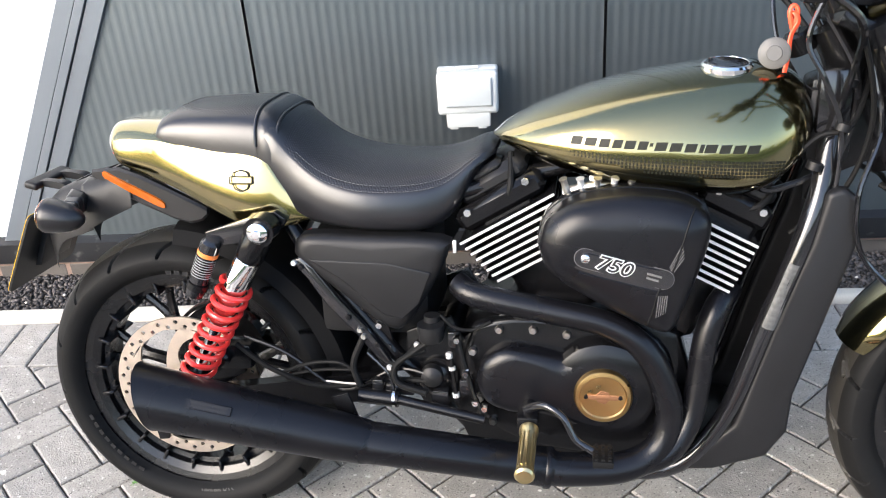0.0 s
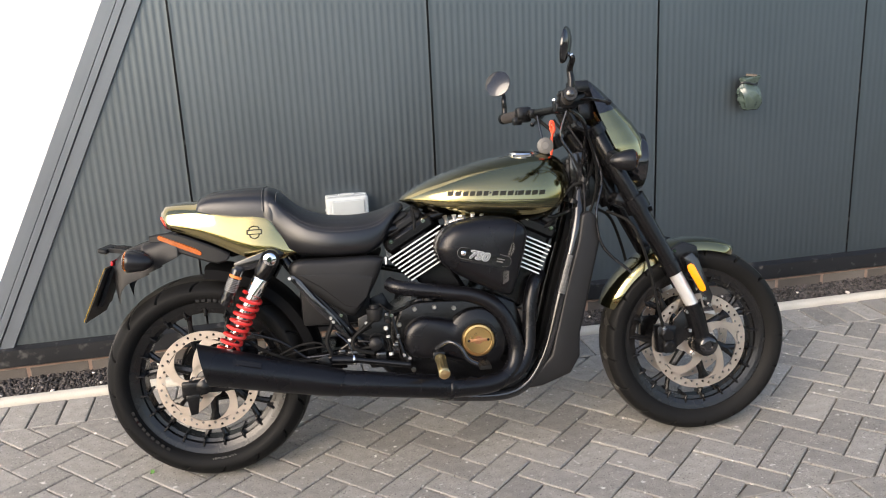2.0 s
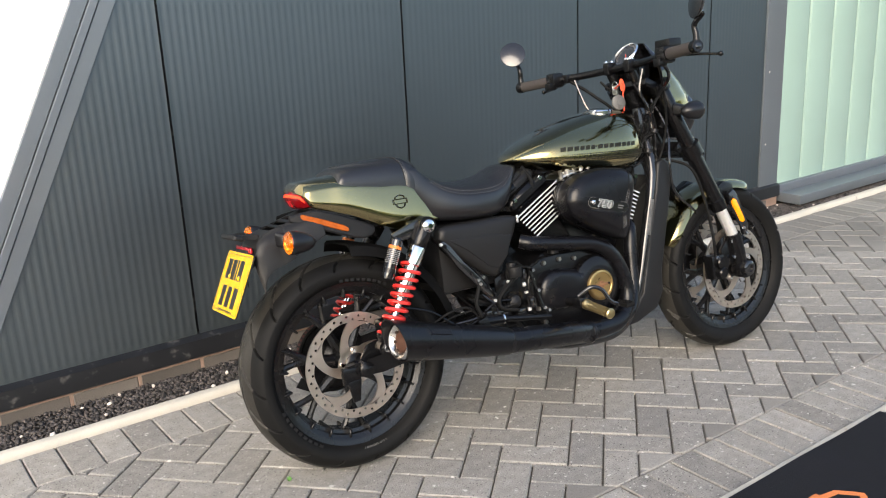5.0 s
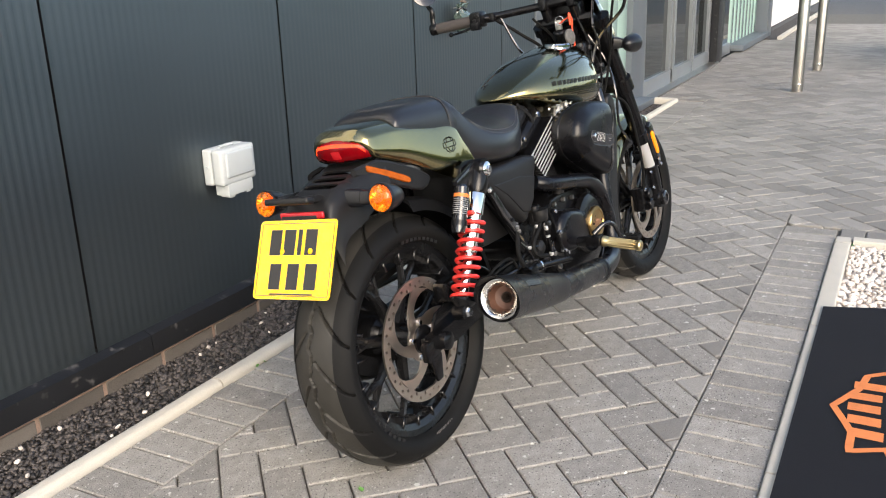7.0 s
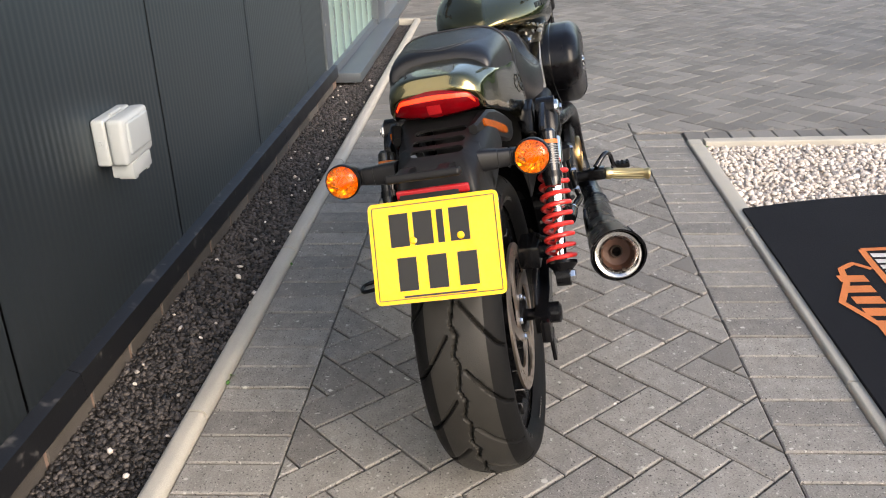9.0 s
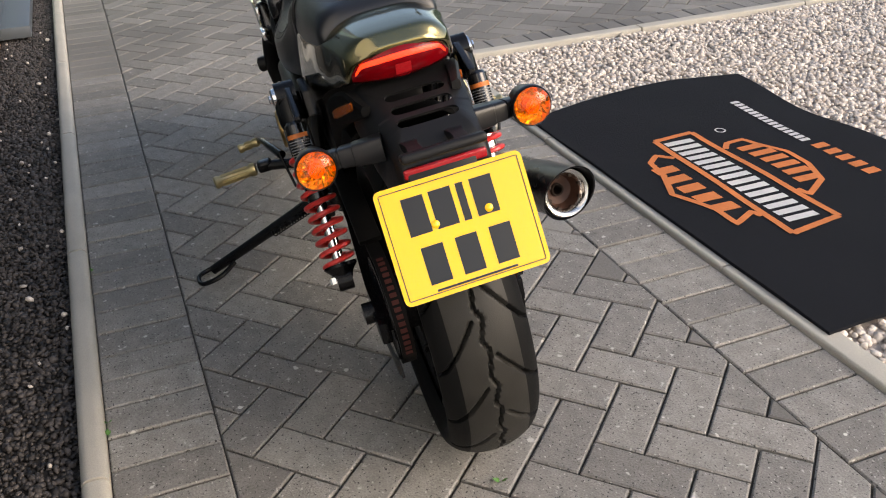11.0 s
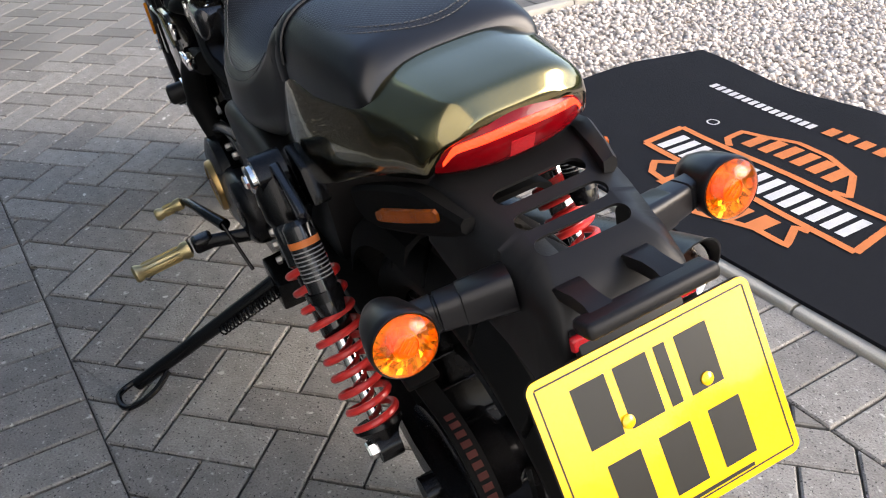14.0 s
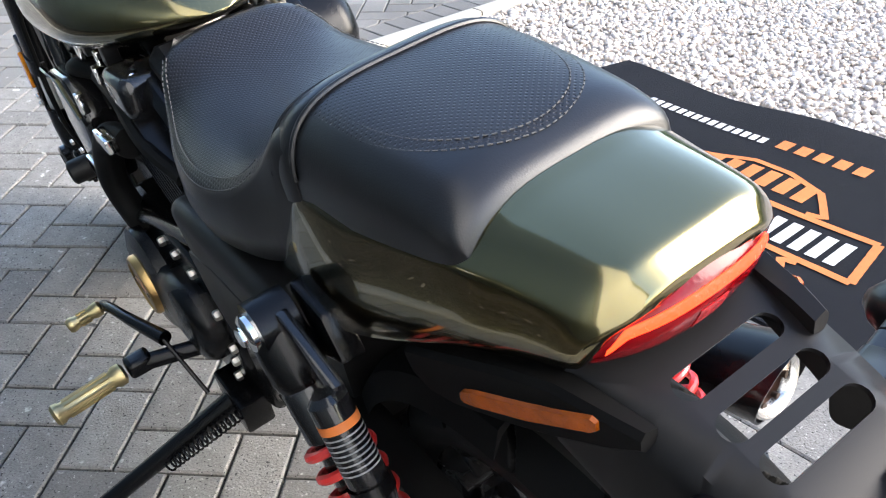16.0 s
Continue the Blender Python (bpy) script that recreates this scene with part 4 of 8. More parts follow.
# maker's word mark as a row of slanted dark blocks, and the fading mesh stripe below it
wm = []
u = 0.80
for k, wdt in enumerate((0.021, 0.022, 0.02, 0.018, 0.02, 0.018, 0.007, 0.022, 0.022, 0.021, 0.008, 0.022, 0.02, 0.021, 0.022)):
    z = 0.782 - 0.05 * (u - 0.80)
    wm += [(u, u + wdt * 0.78, z, z + 0.0125, 0.3)] if wdt > 0.01 or k == 10 else [(u, u + 0.005, z + 0.006, z + 0.011, 0.25)]
    u += wdt
for piece in wm:
    tank_patch([piece], "word_mark_block", M_LDARK, 0.0007)
dots = []
for r in range(5):
    for k in range(58):
        u = 0.80 + k * 0.0056
        z = 0.773 - 0.06 * (u - 0.80) - r * 0.0055
        wd = 0.0018 + 0.0022 * min(1, k / 40)
        if r < 1 + 4 * min(1, k / 26):
            dots.append((u, u + wd, z - 0.0038, z, 0.0))
tank_patch(dots, "mesh_stripe", M_LDARK, 0.0006)
cap = part("fuel_cap", lathe([(0.040, -0.016), (0.040, 0.001), (0.037, 0.0045), (0.033, 0.005), (0.032, 0.003), (0.0, 0.003)], (1.04, -0.042, 0.887), (0.02, -0.12, 1), 40), M_CHROME, bike, "chrome-rimmed fuel cap")
part("cap_centre", lathe([(0.0315, 0.0032), (0.030, 0.0055), (0.0, 0.0065)], (1.04, -0.042, 0.887), (0.02, -0.12, 1), 32), M_GLOSS, cap)

# ---- seat ----
S_TOP = [(0.29, 0.826), (0.312, 0.826), (0.339, 0.802), (0.375, 0.772), (0.43, 0.749), (0.495, 0.739), (0.56, 0.74), (0.61, 0.75), (0.655, 0.767), (0.676, 0.762)]
S_SEAM = [(0.29, 0.80), (0.312, 0.795), (0.339, 0.765), (0.386, 0.728), (0.44, 0.709), (0.5, 0.703), (0.56, 0.704), (0.6, 0.713), (0.655, 0.752), (0.676, 0.756)]
S_BOT = [(0.29, 0.71), (0.312, 0.690), (0.343, 0.655), (0.4, 0.642), (0.5, 0.634), (0.57, 0.636), (0.61, 0.662), (0.645, 0.72), (0.676, 0.75)]
S_HW = [(0.29, 0.113), (0.34, 0.125), (0.4, 0.142), (0.47, 0.15), (0.54, 0.14), (0.6, 0.118), (0.65, 0.09), (0.676, 0.06)]


def seat_ring(u):
    t, s, b, h = (sinterp(u, q) for q in (S_TOP, S_SEAM, S_BOT, S_HW))
    right = [(-h * 0.84, b), (-h * 0.97, b + 0.012), (-h * 1.0, b + (s - b) * 0.45), (-h * 0.985, s - 0.006), (-h * 0.955, s + 0.001), (-h * 0.9, s + (t - s) * 0.28), (-h * 0.72, s + (t - s) * 0.62), (-h * 0.45, s + (t - s) * 0.88), (-h * 0.2, t - (t - s) * 0.02), (0, t)]
    return [(u, y, z) for y, z in right] + [(u, -y, z) for y, z in right[-2::-1]]


su = [0.292 + (0.676 - 0.292) * i / 40 for i in range(41)]
bm = loft([seat_ring(u) for u in su])
for f in bm.faces:
    c = f.calc_center_median()
    if len(f.verts) == 4:
        s, t = sinterp(c.x, S_SEAM), sinterp(c.x, S_TOP)
        f.material_index = 1 if c.z > s + 0.003 and 0.335 < c.x < 0.66 else 0
seat = part("seat", bm, [M_SEAT, M_PERF], bike, "black vinyl rider seat with perforated top and stitching", sharp=70)


def stitch(pts, parent, step=0.007, r=0.0007):
    P = curve(pts, 10)
    bm = None
    acc, last = 0.0, P[0]
    run = []
    for a, b in zip(P, P[1:]):
        d = (b - a).length
        k = 0.0
        while acc + d - k >= step:
            k += step - acc
            acc = 0.0
            run.append(a.lerp(b, k / d))
        acc += d - k
    for a, b in zip(run[::1], run[1::1]):
        q = a.lerp(b, 0.62)
        t = tube([a, q], r, 5)
        bm = t if bm is None else join(bm, t)
    return part("stitching", bm, M_STITCH, parent)


for s in (-1, 1):
    for du, dz, f in ((0.0, 0.0022, 0.958), (0.0, 0.011, 0.90)):
        pts = []
        for u in np.linspace(0.345, 0.655, 16):
            h, sm, t = sinterp(u, S_HW), sinterp(u, S_SEAM), sinterp(u, S_TOP)
            pts.append((u, s * h * (f + 0.006), sm + (0.003 if f > 0.93 else (t - sm) * 0.28 + 0.0015)))
        stitch(pts, seat)

P_TOP = [(0.09, 0.795), (0.0935, 0.81), (0.0998, 0.8205), (0.1139, 0.8285), (0.1317, 0.833), (0.1849, 0.837), (0.259, 0.838), (0.3, 0.832), (0.318, 0.82)]
P_BOT = [(0.09, 0.785), (0.1139, 0.778), (0.121, 0.776), (0.2026, 0.762), (0.3, 0.748), (0.318, 0.744)]
P_HW = [(0.09, 0.0895), (0.0989, 0.096), (0.1139, 0.099), (0.2026, 0.1085), (0.3, 0.114), (0.318, 0.115)]


def pill_ring(u, g=0.0):
    t, b, h = sinterp(u, P_TOP) + g, sinterp(u, P_BOT), sinterp(u, P_HW) + g
    out = []
    for k in range(53):
        a = math.pi * k / 52
        c, s = math.cos(a), math.sin(a)
        out.append((u, -h * math.copysign(abs(c) ** 0.55, c), b + (t - b) * abs(s) ** 0.6))
    return out


bm = loft([pill_ring(u) for u in [0.09, 0.0913, 0.0935, 0.0966, 0.1006, 0.106] + list(np.linspace(0.1135, 0.3, 58))])
for f in bm.faces:
    c = f.calc_center_median()
    h, t, b = sinterp(c.x, P_HW), sinterp(c.x, P_TOP), sinterp(c.x, P_BOT)
    f.material_index = 1 if c.z > b + (t - b) * 0.6 and (abs(c.y) / (0.795 * h)) ** 2 + (max(0.0, 0.27 - c.x) / 0.154) ** 4 < 1 else 0
pillion = part("pillion_pad", bm, [M_SEAT, M_PERF], bike, "black vinyl pillion pad with perforated panel", sharp=70)
part("pillion_strap", loft([pill_ring(u, g) for u, g in ((0.279, -0.001), (0.281, 0.0012), (0.297, 0.0022), (0.313, 0.0016), (0.318, -0.001))]), M_SEAT, pillion, "black strap across the seat", sharp=70)
for u in (0.2795, 0.3165):
    part("strap_piping", tube([Vector(p) for p in pill_ring(u, 0.0012)][2:-2], 0.0027, 8), M_SEAT, pillion)
for g in (0.0, 0.009):
    pts = []
    for k in range(33):
        a = -math.pi * 0.5 + math.pi * k / 32
        u = 0.27 - (0.155 - g) * math.cos(a) ** 0.5 if abs(a) < 1.5 else 0.27
        h, t, b = sinterp(u, P_HW), sinterp(u, P_TOP), sinterp(u, P_BOT)
        y = (0.8 * h - g) * math.sin(a)
        c = min(1, (abs(y) / h)) ** (1 / 0.6)
        pts.append((u, y, b + (t - b) * math.sqrt(max(0, 1 - c * c)) ** 0.62 + 0.0008))
    stitch(pts, pillion, 0.006, 0.0006)

# ---- tail cowl ----
C_TOP = [(-0.015, 0.7905), (-0.0145, 0.7918), (-0.012, 0.7948), (-0.005, 0.8025), (-0.0015, 0.8058), (0.003, 0.8075), (0.012, 0.809), (0.04, 0.8115), (0.08, 0.813), (0.112, 0.8135), (0.14, 0.785), (0.2, 0.769), (0.292, 0.753), (0.322, 0.71), (0.37, 0.658)]
C_BOT = [(-0.015, 0.78), (-0.012, 0.776), (-0.005, 0.768), (0.003, 0.752), (0.01, 0.741), (0.027, 0.733), (0.115, 0.703), (0.2, 0.661), (0.255, 0.638), (0.285, 0.634), (0.33, 0.64), (0.37, 0.653)]
C_HW = [(-0.015, 0.046), (-0.0135, 0.054), (-0.009, 0.0645), (-0.003, 0.075), (0.003, 0.081), (0.012, 0.0855), (0.035, 0.09), (0.06, 0.0945), (0.1, 0.1035), (0.2, 0.1195), (0.255, 0.126), (0.3, 0.126), (0.37, 0.121)]
C_SY = [(-0.015, 0.044), (-0.0135, 0.052), (-0.009, 0.062), (-0.003, 0.0725), (0.003, 0.078), (0.012, 0.082), (0.035, 0.086), (0.06, 0.0902), (0.1, 0.0985), (0.2, 0.108), (0.292, 0.1155), (0.322, 0.119), (0.37, 0.1205)]
C_SZ = [(-0.015, 0.7855), (-0.009, 0.7815), (-0.003, 0.779), (0.01, 0.781), (0.05, 0.7835), (0.1, 0.782), (0.2, 0.767), (0.292, 0.752), (0.322, 0.709), (0.37, 0.6565)]


def cowl_ring(u):
    """Softly crowned deck running into near-upright flanks."""
    t, b, h, sy, sz = sinterp(u, C_TOP), sinterp(u, C_BOT), sinterp(u, C_HW), sinterp(u, C_SY), sinterp(u, C_SZ)
    t = max(t, sz + 0.0008)
    b = min(b, sz - 0.002)
    c = b + (sz - b) * (0.3 if u > 0.005 else 0.4)
    side = [(h - 0.012, b + 0.002), (h - 0.006, b), (h - 0.0025, b + (c - b) * 0.35), (h, c)]
    side += [(h + (sy - h) * k ** 1.5, c + (sz - c) * k) for k in (0.15, 0.3, 0.45, 0.6, 0.75, 0.87, 0.95)]
    n = float(np.interp(u, [0.0, 0.1, 0.14], [5, 3.4, 2.4]))
    side += [(sy * f, t - (t - sz) * f ** n) for f in (0.995, 0.98, 0.95, 0.9, 0.84, 0.77, 0.69, 0.6, 0.5, 0.38, 0.25, 0.12)]
    right = [(-y, z) for y, z in side] + [(0, t)]
    off = 0.003 * max(0.0, 1 - max(u, 0.0) / 0.3)
    return [(u, y - off, z) for y, z in right] + [(u, -y - off, z) for y, z in right[-2::-1]]


cowl = part("tail_cowl", loft([cowl_ring(u) for u in [-0.015, -0.0148, -0.0143, -0.0135, -0.012, -0.01, -0.008, -0.0055, -0.0035, -0.0015, 0.001, 0.004, 0.008, 0.014, 0.02, 0.027, 0.035, 0.045] + list(np.linspace(0.056, 0.37, 46))]), M_PAINT, bike, "glossy olive-gold tail cowl behind the seat", sharp=50)
# outline emblem on the right flank, plain shield-and-bar shape
for s in (-1,):
    o = Vector((0.251, s * 0.1243, 0.7205))
    segs = [((-0.02, 0.006), (0.02, 0.006)), ((0.02, 0.006), (0.02, -0.006)), ((0.02, -0.006), (-0.02, -0.006)), ((-0.02, -0.006), (-0.02, 0.006)),
            ((-0.014, 0.006), (-0.013, 0.013)), ((-0.013, 0.013), (0, 0.017)), ((0, 0.017), (0.013, 0.013)), ((0.013, 0.013), (0.014, 0.006)),
            ((-0.014, -0.006), (-0.011, -0.014)), ((-0.011, -0.014), (0, -0.019)), ((0, -0.019), (0.011, -0.014)), ((0.011, -0.014), (0.014, -0.006))]
    bm = None
    for (a, b), (c, d) in segs:
        t = tube([o + Vector((a, -s * 0.19 * b, b)), o + Vector((c, -s * 0.19 * d, d))], 0.0012, 5)
        bm = t if bm is None else join(bm, t)
    part("flank_emblem", bm, M_LDARK, cowl)

# tail light: red lens with a lit strip
TL_T = [(-0.083, 0.7525), (-0.08, 0.76), (-0.068, 0.774), (-0.05, 0.783), (0.0, 0.789), (0.05, 0.783), (0.068, 0.774), (0.08, 0.76), (0.083, 0.7525)]
TL_B = [(-0.083, 0.747), (-0.079, 0.7425), (-0.068, 0.7395), (0.0, 0.7365), (0.068, 0.7395), (0.079, 0.7425), (0.083, 0.747)]


BULGE = [(0.0, -0.002), (0.08, 0.003), (0.2, 0.0072), (0.35, 0.009), (0.5, 0.008), (0.75, 0.003), (0.92, -0.002), (1.0, -0.008)]


def lens_ring(y, k0, k1, off):
    """Upright slice of the bulging lens between two shares of its height, standing off by off."""
    t, b = sinterp(y, TL_T), sinterp(y, TL_B)
    e = (abs(y) / 0.083) ** 4
    out = [(0.035 + 0.01 * e, y - 0.003, t + (b - t) * k0)]
    for k in np.linspace(k0, k1, 9):
        out.append((-0.0135 + 0.016 * (y / 0.083) ** 2 + 0.012 * e - sinterp(k, BULGE) * (1 - 0.45 * e) - off, y - 0.003, t + (b - t) * k))
    return out + [(0.035 + 0.01 * e, y - 0.003, t + (b - t) * k1)]


tl = part("tail_light", loft([lens_ring(y, 0, 1, 0) for y in np.linspace(-0.083, 0.083, 41)]), M_RED, bike, "red tail light lens, lit", sharp=40)
bend = lambda y: 0.2 + 0.42 * max(0.0, (abs(y) - 0.06) / 0.0145) ** 1.5
part("light_strip", loft([lens_ring(y, bend(y), bend(y) + 0.15, 0.0006) for y in np.linspace(-0.07, 0.07, 43)]), M_REDG, tl, "glowing red light strip")
part("lens_prism", loft([lens_ring(y, 0.52, 0.86, 0.0005) for y in np.linspace(-0.012, 0.012, 5)]), M_REDR, tl)

# ---- rear mudguard with three slots ----
FEN = [(0.03, 0.73), (-0.03, 0.7165), (-0.09, 0.701), (-0.115, 0.693), (-0.13, 0.686), (-0.142, 0.676), (-0.151, 0.662), (-0.156, 0.645), (-0.158, 0.622)]
fl = [0.0]
for a, b in zip(FEN, FEN[1:]):
    fl.append(fl[-1] + math.hypot(b[0] - a[0], b[1] - a[1]))


def fen(s):
    return float(np.interp(s, fl, [p[0] for p in FEN])), float(np.interp(s, fl, [p[1] for p in FEN]))


bm = bmesh.new()
hwf = lambda s: float(np.interp(s, [0, 0.09, 0.15, fl[-1]], [0.139, 0.15, 0.147, 0.135]))
flat_half = lambda s: float(np.interp(s, [0, 0.06, 0.13, fl[-1]], [0.068, 0.062, 0.052, 0.047]))
edge = [(s, -hwf(s)) for s in np.linspace(0, fl[-1], 30)] + [(fl[-1], y) for y in np.linspace(-0.125, 0.125, 29)] + [(s, hwf(s)) for s in np.linspace(fl[-1], 0, 30)] + [(0, y) for y in np.linspace(0.13, -0.13, 29)]
es = []
vs = [bm.verts.new((s, y, 0)) for s, y in edge]
es += [bm.edges.new((vs[i], vs[(i + 1) % len(vs)])) for i in range(len(vs))]
for sc in (0.059, 0.0935, 0.1255):
    w, r = 0.036, 0.0105
    lp = [(sc + r * math.sin(a), w + r * math.cos(a)) for a in np.linspace(-math.pi / 2, math.pi / 2, 9)][::-1] + [(sc - r * math.sin(a), -w - r * math.cos(a)) for a in np.linspace(-math.pi / 2, math.pi / 2, 9)][::-1]
    h = [bm.verts.new((s, y, 0)) for s, y in lp]
    es += [bm.edges.new((h[i], h[(i + 1) % len(h)])) for i in range(len(h))]
bmesh.ops.triangle_fill(bm, edges=es, use_beauty=True)
bmesh.ops.subdivide_edges(bm, edges=[e for e in bm.edges if e.calc_length() > 0.008], cuts=3, use_grid_fill=True)
bmesh.ops.triangulate(bm, faces=bm.faces[:])
for f in bm.faces:
    if f.normal.z < 0:
        f.normal_flip()
for v in bm.verts:
    s, y = v.co.x, v.co.y
    x, z = fen(s)
    h0, rr = flat_half(s) - 0.002, 0.02
    ya = abs(y)
    if ya > h0:
        q = min((ya - h0) / rr, math.pi / 2)
        z -= rr * (1 - math.cos(q)) + max(0.0, ya - h0 - rr * math.pi / 2)
        ya = h0 + rr * math.sin(q) + 0.16 * max(0.0, ya - h0 - rr * math.pi / 2)
    v.co = Vector((x + 0.2 * max(0.0, fen(s)[1] - 0.02 - z) * (s > 0.1), math.copysign(ya, y) - 0.009, z))
g = bmesh.ops.extrude_face_region(bm, geom=bm.faces[:])
for v in g["geom"]:
    if isinstance(v, bmesh.types.BMVert):
        v.co.z -= 0.004
        v.co.x += 0.002
mud = part("rear_mudguard", bm, M_PLAST, bike, "matte black rear mudguard with three slots", sharp=58)
for s in (-1, 1):
    du, dz = (-0.019, 0.007) if s < 0 else (-0.006, 0.0)
    pod = loft([[(u, s * yi, zt - 0.003), (u, s * (yo - 0.004), zt), (u, s * yo, zt - 0.005), (u, s * yo, zb + 0.005), (u, s * (yo - 0.004), zb), (u, s * yi, zb + 0.003)]
                for u, yi, yo, zt, zb in ((-0.03, 0.062, 0.076, 0.719, 0.702), (-0.01, 0.066, 0.082, 0.7225, 0.692), (0.03, 0.072, 0.0915, 0.7265, 0.676), (0.07, 0.078, 0.098, 0.715, 0.66), (0.13, 0.084, 0.104, 0.689, 0.636), (0.16, 0.086, 0.106, 0.675, 0.629), (0.182, 0.088, 0.1065, 0.664, 0.634), (0.192, 0.09, 0.105, 0.658, 0.643))])
    bmesh.ops.translate(pod, verts=pod.verts[:], vec=(du, 0, dz))
    # left pod takes the shade-darkened copy of the plastic, right pod the plain one
    part("reflector_pod", pod, M_PLAST if s < 0 else M_PLAST_SHADE, mud, sharp=30)
    rf = loft([[(u, s * (y0 + 0.0005), zc - hh), (u, s * (y0 + 0.0005), zc + hh), (u, s * (y0 + 0.0035), zc + hh * 0.8), (u, s * (y0 + 0.0035), zc - hh * 0.8)]
               for u, y0, zc, hh in ((-0.004, 0.0828, 0.7135, 0.004), (0.0, 0.084, 0.7125, 0.0075), (0.05, 0.0948, 0.691, 0.0085), (0.1, 0.1012, 0.669, 0.0085), (0.112, 0.1026, 0.6635, 0.007), (0.116, 0.1026, 0.662, 0.004))])
    bmesh.ops.translate(rf, verts=rf.verts[:], vec=(du, 0, dz))
    part("side_reflector", rf, M_REFA, mud, "long amber side reflector")
# inner fender over the tyre, the shade under the mudguard put into its colour
part("inner_fender", loft([[(RO[0] + r * math.cos(q), y, RO[2] + r * math.sin(q)) for y, r in ((-0.098, 0.3), (-0.088, 0.326), (-0.07, 0.334), (0.07, 0.334), (0.088, 0.326), (0.098, 0.3), (0.086, 0.318), (0.07, 0.328), (-0.07, 0.328), (-0.086, 0.318))] for q in np.radians(np.linspace(8, 86, 22))]), M_PLAST_SHADE, bike, "black inner mudguard close over the tyre")

# plate, holder, reflector
tilt = math.atan2(0.073, 0.149)
PLM = Matrix.Translation((-0.2055, -0.003, 0.573)) @ Matrix.Rotation(tilt, 4, "Y") @ Matrix.Rotation(-math.pi / 2, 4, "Z") @ Matrix.Rotation(math.pi / 2, 4, "X")


def on_plate(bm):
    bmesh.ops.transform(bm, matrix=PLM, verts=bm.verts[:])
    return bm


def rounded(w, h, r, z0, z1, n=6):
    pts = []
    for cx, cy, a0 in ((w / 2 - r, h / 2 - r, 0), (-w / 2 + r, h / 2 - r, 90), (-w / 2 + r, -h / 2 + r, 180), (w / 2 - r, -h / 2 + r, 270)):
        pts += [(cx + r * math.cos(radians(a0 + 90 * k / n)), cy + r * math.sin(radians(a0 + 90 * k / n))) for k in range(n + 1)]
    return loft([[(x, y, z) for x, y in pts] for z in (z0, z1)])


plate = part("number_plate", on_plate(rounded(0.217, 0.166, 0.01, 0.0004, 0.0012)), M_PLATE, bike, "yellow rear number plate, marked with plain bars")
part("plate_back", on_plate(rounded(0.217, 0.166, 0.01, -0.004, 0.0003)), M_PLAST, plate)
for (x0, x1, y0, y1) in ((-0.101, 0.101, 0.0755, 0.0768), (-0.101, 0.101, -0.0768, -0.0755), (-0.1023, -0.101, -0.0755, 0.0755), (0.101, 0.1023, -0.0755, 0.0755)):
    part("plate_border", on_plate(box(((x0 + x1) / 2, (y0 + y1) / 2, 0.0014), (x1 - x0, y1 - y0, 0.0006))), M_INK, plate)
for y, xs in ((0.036, (-0.058, -0.018, 0.011, 0.042)), (-0.036, (-0.05, 0.0, 0.05))):
    for x in xs:
        wd = 0.011 if x == 0.011 else 0.032
        part("character_bar", on_plate(box((x, y, 0.0014), (wd, 0.054, 0.0006))), M_INK, plate)
part("footer_bar", on_plate(box((0.0, -0.0725, 0.0014), (0.12, 0.0032, 0.0005))), M_INK, plate)
for x in (-0.036, 0.043):
    part("plate_screw", on_plate(lathe([(0.006, 0.001), (0.006, 0.003), (0.004, 0.0045)], (x, 0.017, 0), (0, 0, 1), 16)), M_PLATE, plate)
part("plate_hanger", prism([(-0.163, 0.66), (-0.15, 0.66), (-0.205, 0.53), (-0.218, 0.53)], -0.05, 0.05, 0.002), M_PLAST, bike)
part("rear_reflector", box((-0.161, -0.006, 0.655), (0.008, 0.122, 0.015), 0.004, 3), M_REDR, bike, "red rear reflector strip")
lamp = part("plate_lamp", box((-0.186, -0.002, 0.691), (0.026, 0.122, 0.014), 0.006, 3, rot=Matrix.Rotation(0.3, 3, "Y")), M_PLAST, bike, "black number-plate lamp bar")
for y in (0.034, -0.032):
    arm = [[(x, y + s * w, z) for s, w in ((-1, w0), (1, w0))] + [(x + dx, y + w0, z + dz), (x + dx, y - w0, z + dz)] for x, z, w0, dx, dz in ((-0.13, 0.690, 0.012, 0.008, -0.01), (-0.14, 0.6925, 0.0115, 0.006, -0.013), (-0.152, 0.6945, 0.0095, 0.004, -0.014), (-0.168, 0.696, 0.0095, 0.0, -0.012), (-0.182, 0.696, 0.0115, 0.0, -0.007))]
    part("lamp_arm", bevel(loft(arm), 0.003, 2, 40), M_PLAST, lamp)


